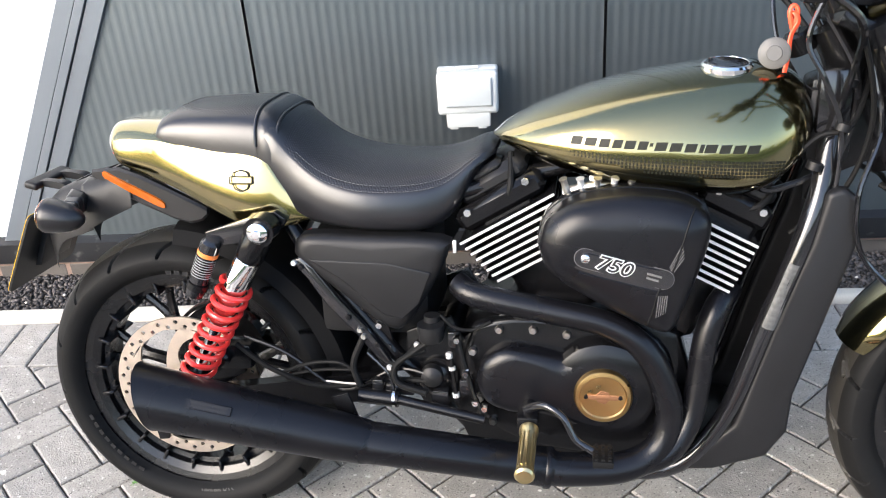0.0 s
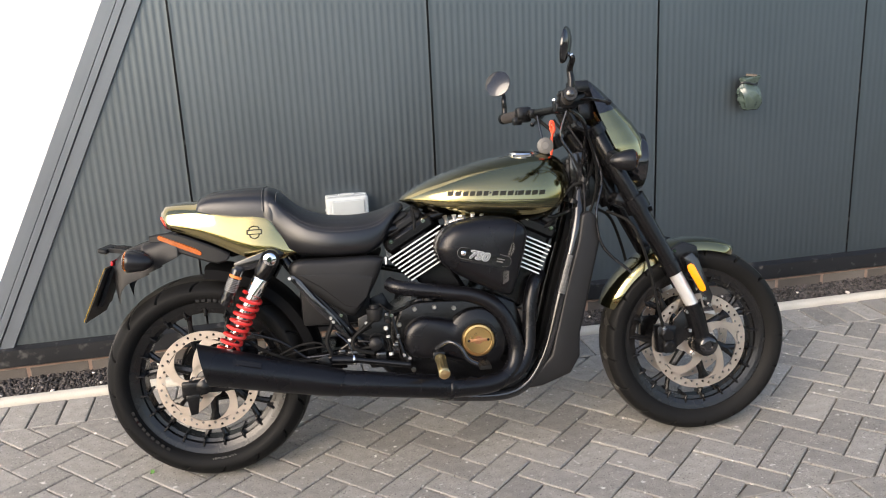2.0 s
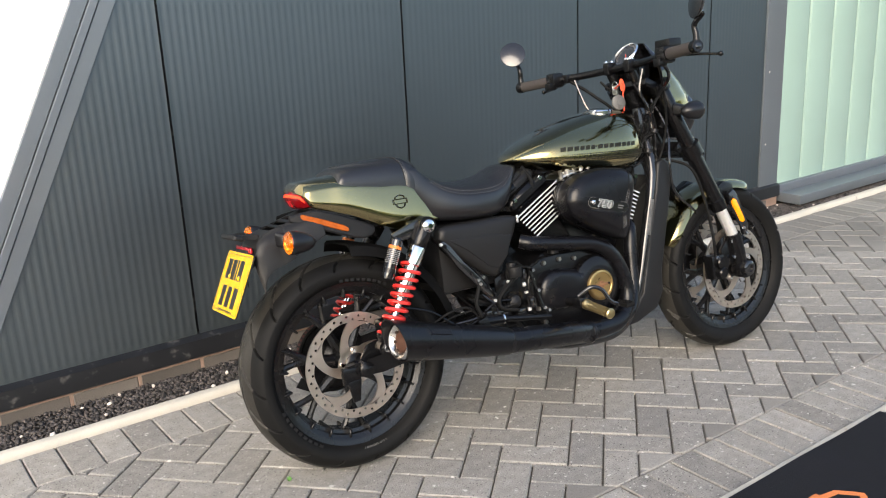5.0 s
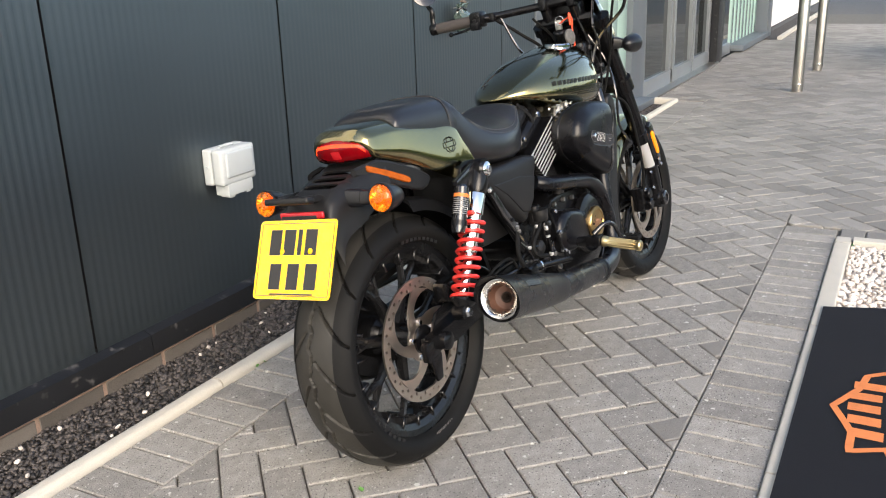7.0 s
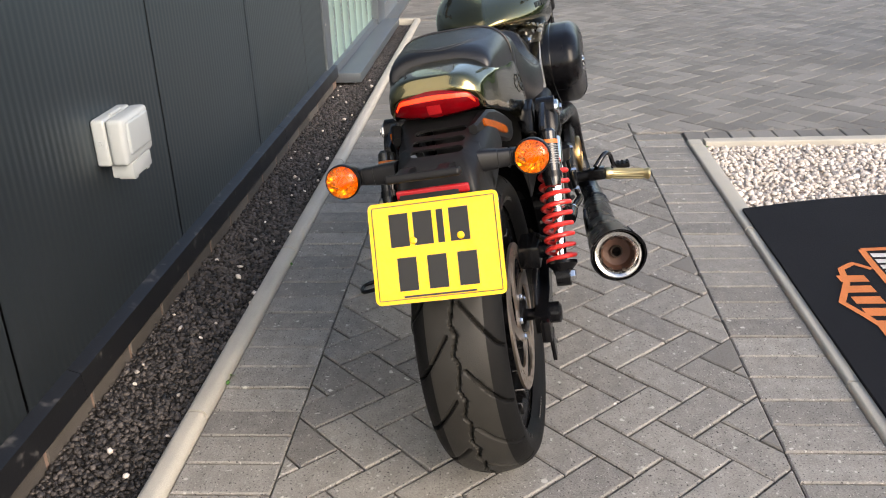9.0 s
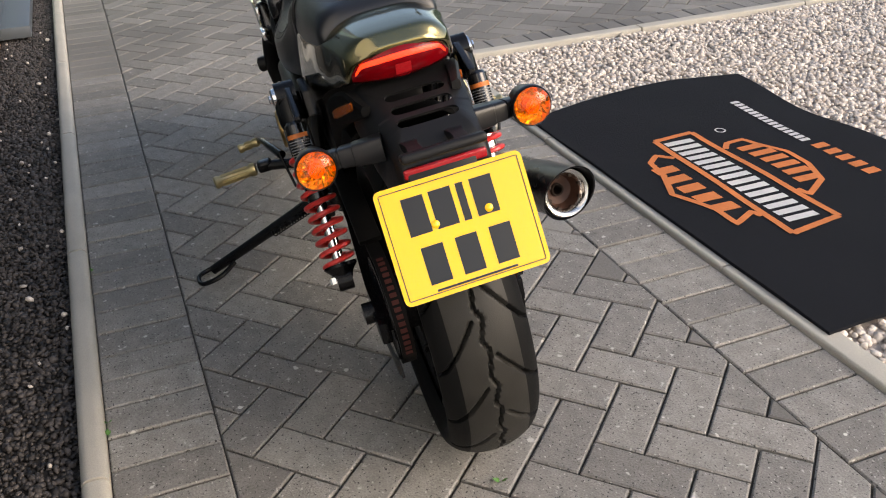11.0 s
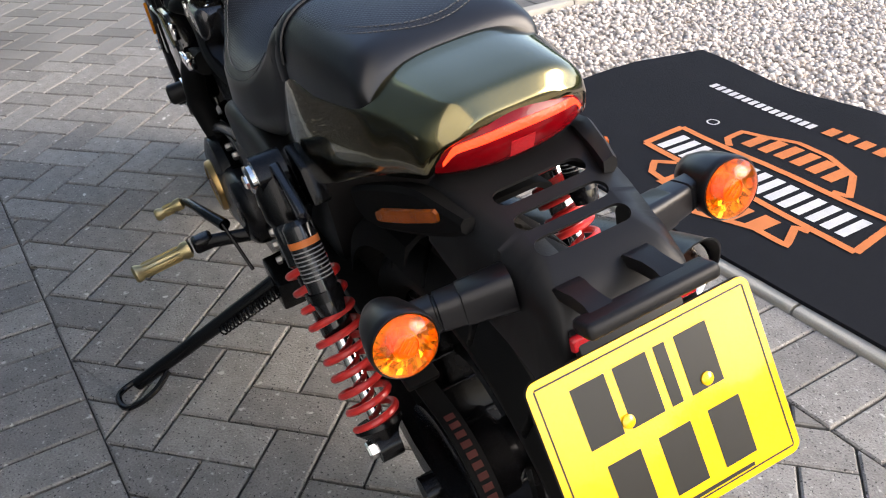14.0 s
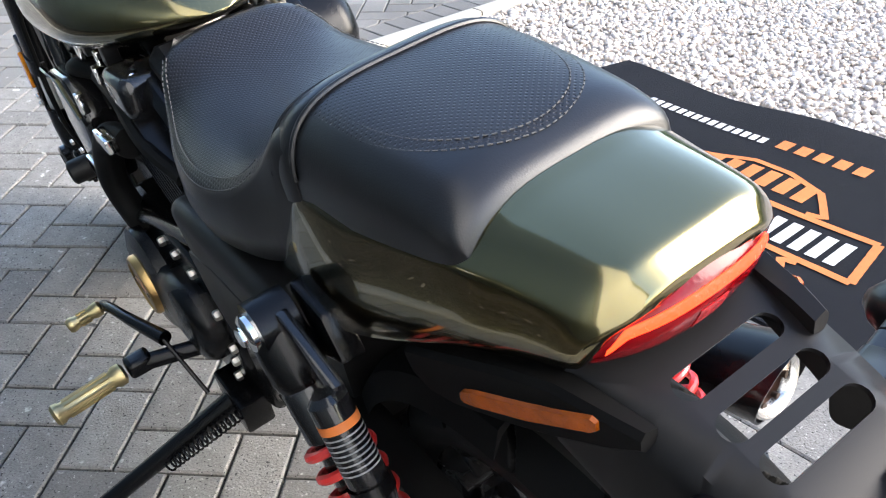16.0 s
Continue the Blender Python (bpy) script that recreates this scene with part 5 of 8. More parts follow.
def indicator(o, d, stalk_to, name):
    """Bullet indicator at o, its lens facing d, stalk to the mounting point."""
    o, d = Vector(o), Vector(d).normalized()
    body = part(name, lathe([(0.0, -0.06), (0.008, -0.058), (0.017, -0.049), (0.024, -0.034), (0.0285, -0.014), (0.0305, 0.0), (0.0308, 0.008), (0.0298, 0.0095), (0.0286, 0.009), (0.0282, 0.002)], o, d, 36, caps=False), M_SHELL, bike, "bullet-shaped black indicator with amber lens")
    up = d.orthogonal().normalized()
    # faceted bright bowl with a raised centre, under a clear amber dome
    bowl, rows = bmesh.new(), []
    for k, (r, h) in enumerate(((0.0272, 0.0085), (0.0262, 0.005), (0.022, 0.0012), (0.0172, -0.001), (0.0118, -0.002))):
        ring = []
        for j in range(36):
            turn = Matrix.Rotation(2 * math.pi * (j + 0.5 * (k % 2)) / 36, 3, d)
            ring.append(bowl.verts.new(o + turn @ up * r + d * (h + (0.0011 if (j * 7 + k * 3) % 4 < 2 else -0.0008) * (0 < k < 4))))
        rows.append(ring)
    for ra, rb in zip(rows, rows[1:]):
        for j in range(36):
            bowl.faces.new((ra[j], ra[(j + 1) % 36], rb[(j + 1) % 36], rb[j]))
    bw = part("reflector_bowl", bowl, M_BOWL, body, "faceted bright reflector bowl", sharp=4)
    part("bulb_shield", lathe([(0.0118, -0.002), (0.0115, 0.009), (0.0105, 0.0105), (0.0098, 0.0095), (0.0085, 0.0095), (0.0, 0.0108)], o, d, 28), M_AMBERC, bw)
    for h in (-0.0042, 0.0, 0.0042):
        side = d.cross(up)
        part("shield_bar", tube([o + up * h - side * 0.006 + d * 0.0104, o + up * h + side * 0.006 + d * 0.0104], 0.0009, 6), M_BOWL, bw)
    lens = part("lens", lathe([(0.0288, 0.007), (0.0288, 0.0105), (0.0272, 0.0142), (0.0232, 0.018), (0.016, 0.0212), (0.008, 0.0226), (0.0, 0.023)], o, d, 44, caps=False), M_AMBER, body, "clear amber domed lens")
    lens.visible_shadow = False
    q = o - d * 0.022
    root = Vector(stalk_to)
    ax = (root - q).normalized()
    va = (d - ax * d.dot(ax)).normalized()
    vb = ax.cross(va)

    def block(f, hw, hh):
        """Rounded-rectangle section of the stalk at share f of its length."""
        c = q.lerp(root, f)
        return [c + va * hw * math.copysign(abs(math.cos(t)) ** 0.45, math.cos(t)) + vb * hh * math.copysign(abs(math.sin(t)) ** 0.45, math.sin(t)) for t in np.linspace(0, 2 * math.pi, 28, endpoint=False)]

    part("stalk", loft([block(f, w, h) for f, w, h in ((0.0, 0.0125, 0.0125), (0.2, 0.0135, 0.0135), (0.36, 0.014, 0.0145), (0.37, 0.0125, 0.013), (0.385, 0.0125, 0.013), (0.395, 0.0145, 0.015), (0.58, 0.015, 0.0158), (0.59, 0.0162, 0.0168), (1.0, 0.0182, 0.0195))]), M_SHELL, body, sharp=40)
    return body


for s in (-1, 1):
    indicator((-0.083, s * 0.165, 0.668), (-1, 0, 0.12), (-0.085, s * 0.062, 0.672), "rear_indicator")

from mathutils.bvhtree import BVHTree

# ---- engine ----
engine = part("engine", bevel(prism([(0.6, 0.3), (0.62, 0.24), (0.72, 0.21), (0.93, 0.205), (1.0, 0.25), (1.01, 0.36), (0.98, 0.46), (0.9, 0.5), (0.7, 0.5), (0.61, 0.44)], -0.125, 0.125), 0.015), M_BLACK, bike, "black V-twin engine with finned cylinders")


def plate_at(c, u, n, su, sv, sn, b=0.001):
    """Block at c: size su along u, sv along y, sn along n."""
    m = Matrix((Vector(u).normalized(), Vector((0, 1, 0)), Vector(n).normalized())).transposed()
    return box(c, (su, sv, sn), b, 1, rot=m)


for nm, base, n, fin_u, k0 in (("rear_cylinder", (0.80, 0, 0.475), (-0.49, 0, 0.872), (0.872, 0, 0.49), 0), ("front_cylinder", (0.955, 0, 0.465), (0.45, 0, 0.893), (0.893, 0, -0.45), 1)):
    n, fu, base = Vector(n), Vector(fin_u), Vector(base)
    cyl = part(nm, plate_at(base + n * 0.11, fu, n, 0.108, 0.19, 0.24, 0.012), M_BLACK, engine, "black finned cylinder with bright machined fin edges")
    for k in range(8):
        c = base + n * (0.122 - 0.012 * k0 + 0.0123 * k)
        fl_ = (0.135 + 0.006 * k) if k0 == 0 else 0.112
        part("cooling_fin", plate_at(c, fu, n, fl_ + 0.004, 0.252, 0.0045), M_BLACK, cyl)
        for s in (-1, 1):
            part("fin_edge", plate_at(c + Vector((0, s * 0.1262, 0)), fu, n, fl_, 0.0016, 0.0042, 0), M_FINEDGE if s < 0 else M_BLACK, cyl)
    part("cylinder_head", plate_at(base + n * 0.233, fu, n, 0.16 - 0.04 * k0, 0.21, 0.04, 0.01), M_BLACK, cyl)
    part("valve_cover", join(plate_at(base + n * 0.265, fu, n, 0.13 - 0.02 * k0, 0.17, 0.04, 0.014), plate_at(base + n * 0.285 + Vector((0, -0.05, 0)), fu, n, 0.06, 0.06, 0.02, 0.008)), M_PLAST, cyl)
    for q in (-0.055, 0.055):
        for s in (-1, 1):
            part("head_bolt", bolt(base + n * 0.245 + fu * q * (1 - 0.3 * k0) + Vector((0, s * 0.104, 0)), (0, s, 0), 0.008, 0.007), M_CHROME, cyl)
    part("spark_lead", tube([base + n * 0.22 + Vector((0, -0.09, 0)), base + n * 0.25 + Vector((0, -0.1, 0)) + fu * 0.03, base + n * 0.29 + Vector((0, -0.06, 0)) + fu * 0.05], 0.0055, 8, 6), M_RUBBER, cyl)

# throttle bodies and manifold in the V, bare alloy
tb = part("throttle_body", join(lathe([(0.03, -0.06), (0.033, -0.055), (0.033, 0.055), (0.03, 0.06)], (0.878, -0.02, 0.675), (0, 1, 0), 24), box((0.88, -0.085, 0.69), (0.075, 0.04, 0.05), 0.008)), M_ALLOY, bike, "bare cast-alloy throttle body")
for k, (x, z, r) in enumerate(((0.845, 0.715, 0.012), (0.87, 0.722, 0.014), (0.9, 0.715, 0.011), (0.925, 0.7, 0.013), (0.84, 0.685, 0.01))):
    part("throttle_fitting", lathe([(r, 0), (r * 1.15, 0.012), (r * 0.8, 0.016), (r * 0.8, 0.03)], (x, -0.08, z), (0.1 * (k - 2), -1, 0.25), 12), M_ALLOY if k % 2 == 0 else M_BLACK, tb)
part("intake_runner", tube([(0.82, 0, 0.62), (0.878, 0, 0.665), (0.93, 0, 0.62)], 0.028, 14, 5), M_BLACK, bike)

# primary cover on the right, alternator cover on the left
for s in (-1, 1):
    cov = dome([(0.645, 0.375), (0.655, 0.415), (0.693, 0.442), (0.75, 0.438), (0.8, 0.428), (0.86, 0.452), (0.92, 0.43), (0.945, 0.375), (0.925, 0.315), (0.87, 0.288), (0.81, 0.3), (0.76, 0.318), (0.7, 0.322), (0.66, 0.34)], s * 0.12, s * 0.174, 0.03, 5)
    ec = part("engine_cover", cov, M_MATTE, engine, "rounded black engine side cover")
    ar = dome([(0.64, 0.47), (0.7, 0.487), (0.8, 0.488), (0.9, 0.48), (0.965, 0.43), (0.975, 0.33), (0.94, 0.255), (0.86, 0.23), (0.72, 0.25), (0.64, 0.31), (0.62, 0.4)], s * 0.115, s * 0.138, 0.012, 3)
    part("case_flange", ar, M_BLACK, engine)
    part("clutch_dome", lathe([(0.09, 0), (0.086, 0.016), (0.066, 0.024), (0.0, 0.024)], (0.858, s * 0.15, 0.37), (0, s, 0), 40), M_BLACK, ec)
    dby = part("derby_cover", lathe([(0.048, 0.018), (0.048, 0.031), (0.045, 0.035), (0.039, 0.036), (0.037, 0.0335), (0.0, 0.0335)], (0.858, s * 0.15, 0.37), (0, s, 0), 40), M_GOLD, ec, "bronze round cover with plain emblem")
    part("cover_emblem", join(box((0.858, s * 0.1845, 0.37), (0.05, 0.002, 0.009), 0.0008), lathe([(0.013, 0), (0.012, 0.0014)], (0.858, s * 0.1835, 0.37), (0, s, 0), 6)), M_COPPER, dby)
    for q in (-0.028, 0.028):
        part("cover_screw", bolt((0.858 + q, s * 0.1835, 0.37), (0, s, 0), 0.004, 0.003), M_BLACK, dby)
    for x, z in ((0.684, 0.467), (0.741, 0.468), (0.797, 0.461), (0.9, 0.47), (0.638, 0.425), (0.628, 0.372), (0.648, 0.335), (0.67, 0.29), (0.95, 0.28)):
        part("case_bolt", bolt((x, s * 0.138, z), (0, s, 0), 0.0074, 0.009), M_STEEL, engine)
part("cover_cap", join(lathe([(0.017, 0), (0.017, 0.012)], (0.725, -0.138, 0.49), (0, 0, 1), 16), lathe([(0.02, 0.012), (0.02, 0.024), (0.017, 0.027)], (0.725, -0.138, 0.49), (0, 0, 1), 16)), M_PLAST, engine)

# air cleaner on the right
acp = [(0.752, 0.64), (0.765, 0.675), (0.8, 0.703), (0.85, 0.714), (0.9, 0.718), (0.96, 0.712), (0.995, 0.698), (1.012, 0.672), (1.004, 0.62), (0.985, 0.56), (0.965, 0.505), (0.94, 0.497), (0.87, 0.53), (0.80, 0.57), (0.765, 0.6)]
acb = dome(acp, -0.115, -0.222, 0.05, 7)
AC_TREE = BVHTree.FromBMesh(acb)
ac = part("air_cleaner", acb, M_MATTE, bike, "large satin-black air cleaner housing", sharp=50)
part("backing_ring", dome([(x * 1.02 - 0.0178, z * 1.02 - 0.0125) for x, z in acp], -0.126, -0.15, 0.006, 3), M_BLACK, ac)
bd = Vector((0.133, 0, -0.037)).normalized()
bu = Vector((-bd.z, 0, bd.x))
BAD = Matrix((bd, bu, Vector((0, -1, 0)))).transposed().to_4x4()
BAD.translation = Vector((0.884, -0.2225, 0.612))


def on_badge(bm):
    bmesh.ops.transform(bm, matrix=BAD, verts=bm.verts[:])
    return bm


bdg = part("badge_plate", on_badge(rounded(0.152, 0.03, 0.0149, -0.004, 0.0012)), M_GLOSS, ac, "black capacity badge with chrome figures")
bm = on_badge(rounded(0.154, 0.032, 0.0159, -0.004, 0.0006))
part("badge_rim", bm, M_FOB, bdg)
for grow, dz, m in ((0.0018, 0.0022, M_FINEDGE), (0.0, 0.0032, M_INK)):
    tx = letters("750", 0.033, 0.0008, grow)
    bmesh.ops.transform(tx, matrix=Matrix.Translation((-0.014, 0, dz)) @ Matrix(((1.12, 0.22, 0, 0), (0, 0.95, 0, 0), (0, 0, 1, 0), (0, 0, 0, 1))), verts=tx.verts[:])
    part("capacity_number", on_badge(tx), m, bdg)
for k, (x, w) in enumerate(((0.046, 0.022), (0.045, 0.018))):
    part("script_bar", on_badge(box((x, 0.003 - 0.007 * k, 0.0016), (w, 0.0032, 0.0008))), M_FOB, bdg)
part("badge_bolt", on_badge(lathe([(0.0068, 0), (0.0068, 0.004), (0.004, 0.006)], (-0.060, 0, 0.001), (0, 0, 1), 16)), M_CHROME, bdg)
def drape(poly, off, name, material, parent, n=8):
    """Thin patch of (x, z) outline lying on the air cleaner's skin, standing proud by off."""
    bmq = bmesh.new()
    c = Vector((sum(p[0] for p in poly) / len(poly), 0, sum(p[1] for p in poly) / len(poly)))
    rim = [Vector((p[0], 0, p[1])) for p in poly]
    full = [a.lerp(b, k / n) for a, b in zip(rim, rim[1:] + rim[:1]) for k in range(n)]
    skin = lambda p: AC_TREE.ray_cast(Vector((p.x, -0.6, p.z)), Vector((0, 1, 0)))[0] or Vector((p.x, -0.16, p.z))
    rings = []
    for f, o in ((1.0, -0.002), (1.0, off), (0.75, off), (0.5, off), (0.25, off)):
        rings.append([skin(c.lerp(p, f)) + Vector((0, -o, 0)) for p in full])
    return part(name, loft(rings, bm=bmq), material, parent)


def crease(pts, r, name, material, parent):
    skin = lambda p: AC_TREE.ray_cast(Vector((p.x, -0.6, p.z)), Vector((0, 1, 0)))[0] or Vector((p.x, -0.16, p.z))
    return part(name, tube([skin(p) for p in curve([(x, 0, z) for x, z in pts], 6)], r, 6), material, parent)


for gp in ([(0.95, 0.616), (0.968, 0.655), (0.972, 0.628), (0.956, 0.604)], [(0.932, 0.531), (0.935, 0.569), (0.951, 0.569), (0.949, 0.541)]):
    gr = drape(gp, 0.0006, "intake_grille", M_GLOSS, ac)
    for k in range(5):
        a, b = Vector((gp[0][0], 0, gp[0][1])).lerp(Vector((gp[3][0], 0, gp[3][1])), (k + 0.5) / 5), Vector((gp[1][0], 0, gp[1][1])).lerp(Vector((gp[2][0], 0, gp[2][1])), (k + 0.5) / 5)
        crease([(a.x, a.z), ((a.x + b.x) / 2, (a.z + b.z) / 2), (b.x, b.z)], 0.0008, "grille_bar", M_FOB, gr)
crease([(0.985, 0.7), (0.976, 0.682), (0.955, 0.606), (0.938, 0.581), (0.93, 0.55), (0.922, 0.515)], 0.0016, "front_seam", M_RUBBER, ac)
drape([(0.822, 0.637), (0.954, 0.606), (0.937, 0.577), (0.85, 0.598), (0.81, 0.612)], 0.0004, "badge_channel", M_GLOSS, ac)
crease([(0.815, 0.605), (0.85, 0.597), (0.937, 0.576)], 0.0013, "channel_edge", M_BLACK, ac)
crease([(0.83, 0.636), (0.9, 0.619), (0.954, 0.607)], 0.0013, "channel_edge", M_BLACK, ac)

# left side of the V: thermostat housing, coil cover, hoses
part("coil_bracket", prism([(0.93, 0.60), (0.97, 0.655), (1.06, 0.645), (1.075, 0.56), (1.04, 0.47), (0.97, 0.48)], 0.1, 0.15, 0.012, 3), M_GLOSS, bike, "gloss black coil cover with bright edges")
part("bracket_trim", tube([(0.93, 0.152, 0.61), (0.97, 0.154, 0.657), (1.06, 0.154, 0.648)], 0.004, 6), M_CHROME, bike)
part("coil_cap", lathe([(0.02, 0), (0.02, 0.03), (0.016, 0.034), (0.0, 0.034)], (1.06, 0.15, 0.48), (0.2, 1, -0.1), 10), M_PLAST, bike)
part("coolant_hose", tube([(0.78, 0.13, 0.62), (0.86, 0.14, 0.6), (0.9, 0.15, 0.52), (0.88, 0.14, 0.44)], 0.02, 14, 6), M_RUBBER, bike)
part("coolant_hose", tube([(0.9, 0.09, 0.66), (0.98, 0.12, 0.66), (1.08, 0.1, 0.6)], 0.014, 12, 6), M_RUBBER, bike)
part("coil_box", box((0.75, 0.1, 0.695), (0.08, 0.06, 0.055), 0.018, 4), M_GLOSS, bike)
for c, sz in (((0.8, 0.152, 0.627), (0.05, 0.016, 0.02)), ((0.839, 0.09, 0.69), (0.014, 0.016, 0.026)), ((0.847, 0.118, 0.69), (0.016, 0.014, 0.024)), ((0.955, 0.158, 0.533), (0.05, 0.008, 0.008)), ((0.87, 0.15, 0.655), (0.012, 0.012, 0.03))):
    part("bright_fitting", box(c, sz, 0.003, 2), M_CHROME, bike)
alloy = part("injector_rail", join(tube([(0.79, -0.118, 0.7), (0.84, -0.122, 0.712), (0.895, -0.118, 0.7)], 0.009, 12, 5), box((0.845, -0.116, 0.697), (0.07, 0.022, 0.022), 0.005)), M_ALLOY, bike, "bare alloy injector rail under the tank")
for k in range(5):
    part("injector", lathe([(0.006, 0), (0.0075, 0.006), (0.0055, 0.012), (0.0055, 0.024), (0.007, 0.028)], (0.797 + 0.023 * k, -0.122, 0.7), (0.15 * (k - 2), -0.25, 1), 12), M_FINEDGE if k % 2 else M_ALLOY, alloy)
part("wiring_sleeve", tube([(0.62, 0.12, 0.63), (0.7, 0.13, 0.65), (0.8, 0.12, 0.67), (0.92, 0.11, 0.66)], 0.009, 8, 6), M_RUBBER, bike)
for k in range(4):
    part("connector", box((0.83 + 0.03 * k, 0.1 + 0.004 * k, 0.715 - 0.012 * (k % 2)), (0.018, 0.02, 0.026), 0.003), M_CHROME if k % 2 else M_PLAST, bike)
part("side_rail", tube([(0.4, 0.12, 0.60), (0.6, 0.135, 0.56), (0.8, 0.14, 0.5), (0.95, 0.135, 0.42)], 0.011, 10, 6), M_BLACK, bike)

# ---- exhaust ----
ex = part("exhaust_system", tube([(0.615, -0.13, 0.545), (0.65, -0.152, 0.533), (0.775, -0.162, 0.512), (0.86, -0.165, 0.494), (0.92, -0.167, 0.455), (0.957, -0.168, 0.385), (0.966, -0.17, 0.325), (0.945, -0.18, 0.272), (0.89, -0.195, 0.246), (0.8, -0.21, 0.246), (0.73, -0.214, 0.252)], [0.02, 0.0215, 0.0215, 0.0215, 0.022, 0.023, 0.025, 0.028, 0.03], 22, 8), M_MATTE, bike, "matte black exhaust with long tapered silencer", sharp=60)
part("front_header", tube([(1.06, -0.09, 0.53), (1.035, -0.13, 0.51), (1.02, -0.142, 0.46), (1.012, -0.148, 0.39), (1.0, -0.158, 0.32), (0.965, -0.178, 0.268), (0.9, -0.195, 0.246)], 0.0205, 18, 6), M_MATTE, ex)
m0, m1, m2 = Vector((0.78, -0.21, 0.247)), Vector((0.46, -0.236, 0.296)), Vector((0.105, -0.276, 0.388))
part("muffler_inlet", tube([m0, m0.lerp(m1, 0.02), m1 - (m1 - m0).normalized() * 0.004], [0.029, 0.0315, 0.0345, 0.036], 32), M_MATTE, ex)
d = (m2 - m1).normalized()
Lm = (m2 - m1).length
body = lathe([(0.0355, -0.012), (0.0375, -0.006), (0.0385, 0.0), (0.040, 0.03), (0.0415, 0.04), (0.053, Lm - 0.008), (0.0545, Lm), (0.0515, Lm), (0.05, Lm - 0.006), (0.04, 0.1), (0.0, 0.1)], m1, d, 48)
bmesh.ops.recalc_face_normals(body, faces=body.faces[:])
for v in body.verts:       # slash cut: the upper lip reaches further back
    t = (v.co - m1).dot(d)
    if t > Lm - 0.05:
        v.co += d * ((v.co - m1 - d * t).z) * 0.5
mf = part("silencer", body, M_MATTE, ex, "matte black slash-cut silencer", sharp=50)
part("tip_ring", lathe([(0.0485, Lm - 0.02), (0.047, Lm - 0.014), (0.0445, Lm - 0.0115), (0.0405, Lm - 0.0125), (0.0355, Lm - 0.0175), (0.0325, Lm - 0.024)], m1, d, 56, caps=False), M_TIP, mf, "dished bright metal end ring with notches")
u = d.orthogonal().normalized()
for k in range(8):
    spot = Matrix.Rotation(2 * math.pi * (k + 0.3) / 8, 3, d) @ u
    part("ring_notch", lathe([(0.0042, -0.006), (0.0042, 0.0015), (0.0, 0.0018)], m1 + d * (Lm - 0.0205) + spot * 0.0338, d, 12), M_SOOT, mf)
part("bore", lathe([(0.0325, Lm - 0.024), (0.0318, Lm - 0.034), (0.027, Lm - 0.05), (0.0125, Lm - 0.056)], m1, d, 36, caps=False), M_RUST, mf, "heat-browned baffle cone")
part("baffle_tube", lathe([(0.0095, Lm - 0.09), (0.0095, Lm - 0.05), (0.0118, Lm - 0.048), (0.0128, Lm - 0.052), (0.0128, Lm - 0.09), (0.0, Lm - 0.09)], m1, d, 24, caps=False), M_SOOT, mf)
sidev = Vector((0, -1, 0)); sidev = (sidev - d * sidev.dot(d)).normalized()
pl = m1 + d * (Lm - 0.12) + (sidev * 0.8 + Vector((0, 0, 0.6))).normalized() * 0.0505
mm = Matrix((d, (sidev * 0.8 + Vector((0, 0, 0.6))).normalized().cross(d), (sidev * 0.8 + Vector((0, 0, 0.6))).normalized())).transposed()
part("maker_plate", box(pl, (0.075, 0.016, 0.003), 0.001, 1, rot=mm), M_MATTE, mf)
for k in range(2):
    part("plate_print", box(pl + mm.col[2] * 0.0017 + mm.col[1] * (0.003 - 0.006 * k), (0.06, 0.003, 0.0006), 0, rot=mm), M_PLAST, mf)
part("exhaust_clamp", lathe([(0.034, 0), (0.0355, 0.002), (0.0355, 0.01), (0.034, 0.012)], m0 + Vector((-0.005, 0, 0)), (m1 - m0), 28, caps=False), M_MATTE, ex)
part("exhaust_hanger", prism([(0.4, 0.36), (0.43, 0.37), (0.45, 0.31), (0.42, 0.31)], -0.205, -0.198, 0.002), M_BLACK, ex)

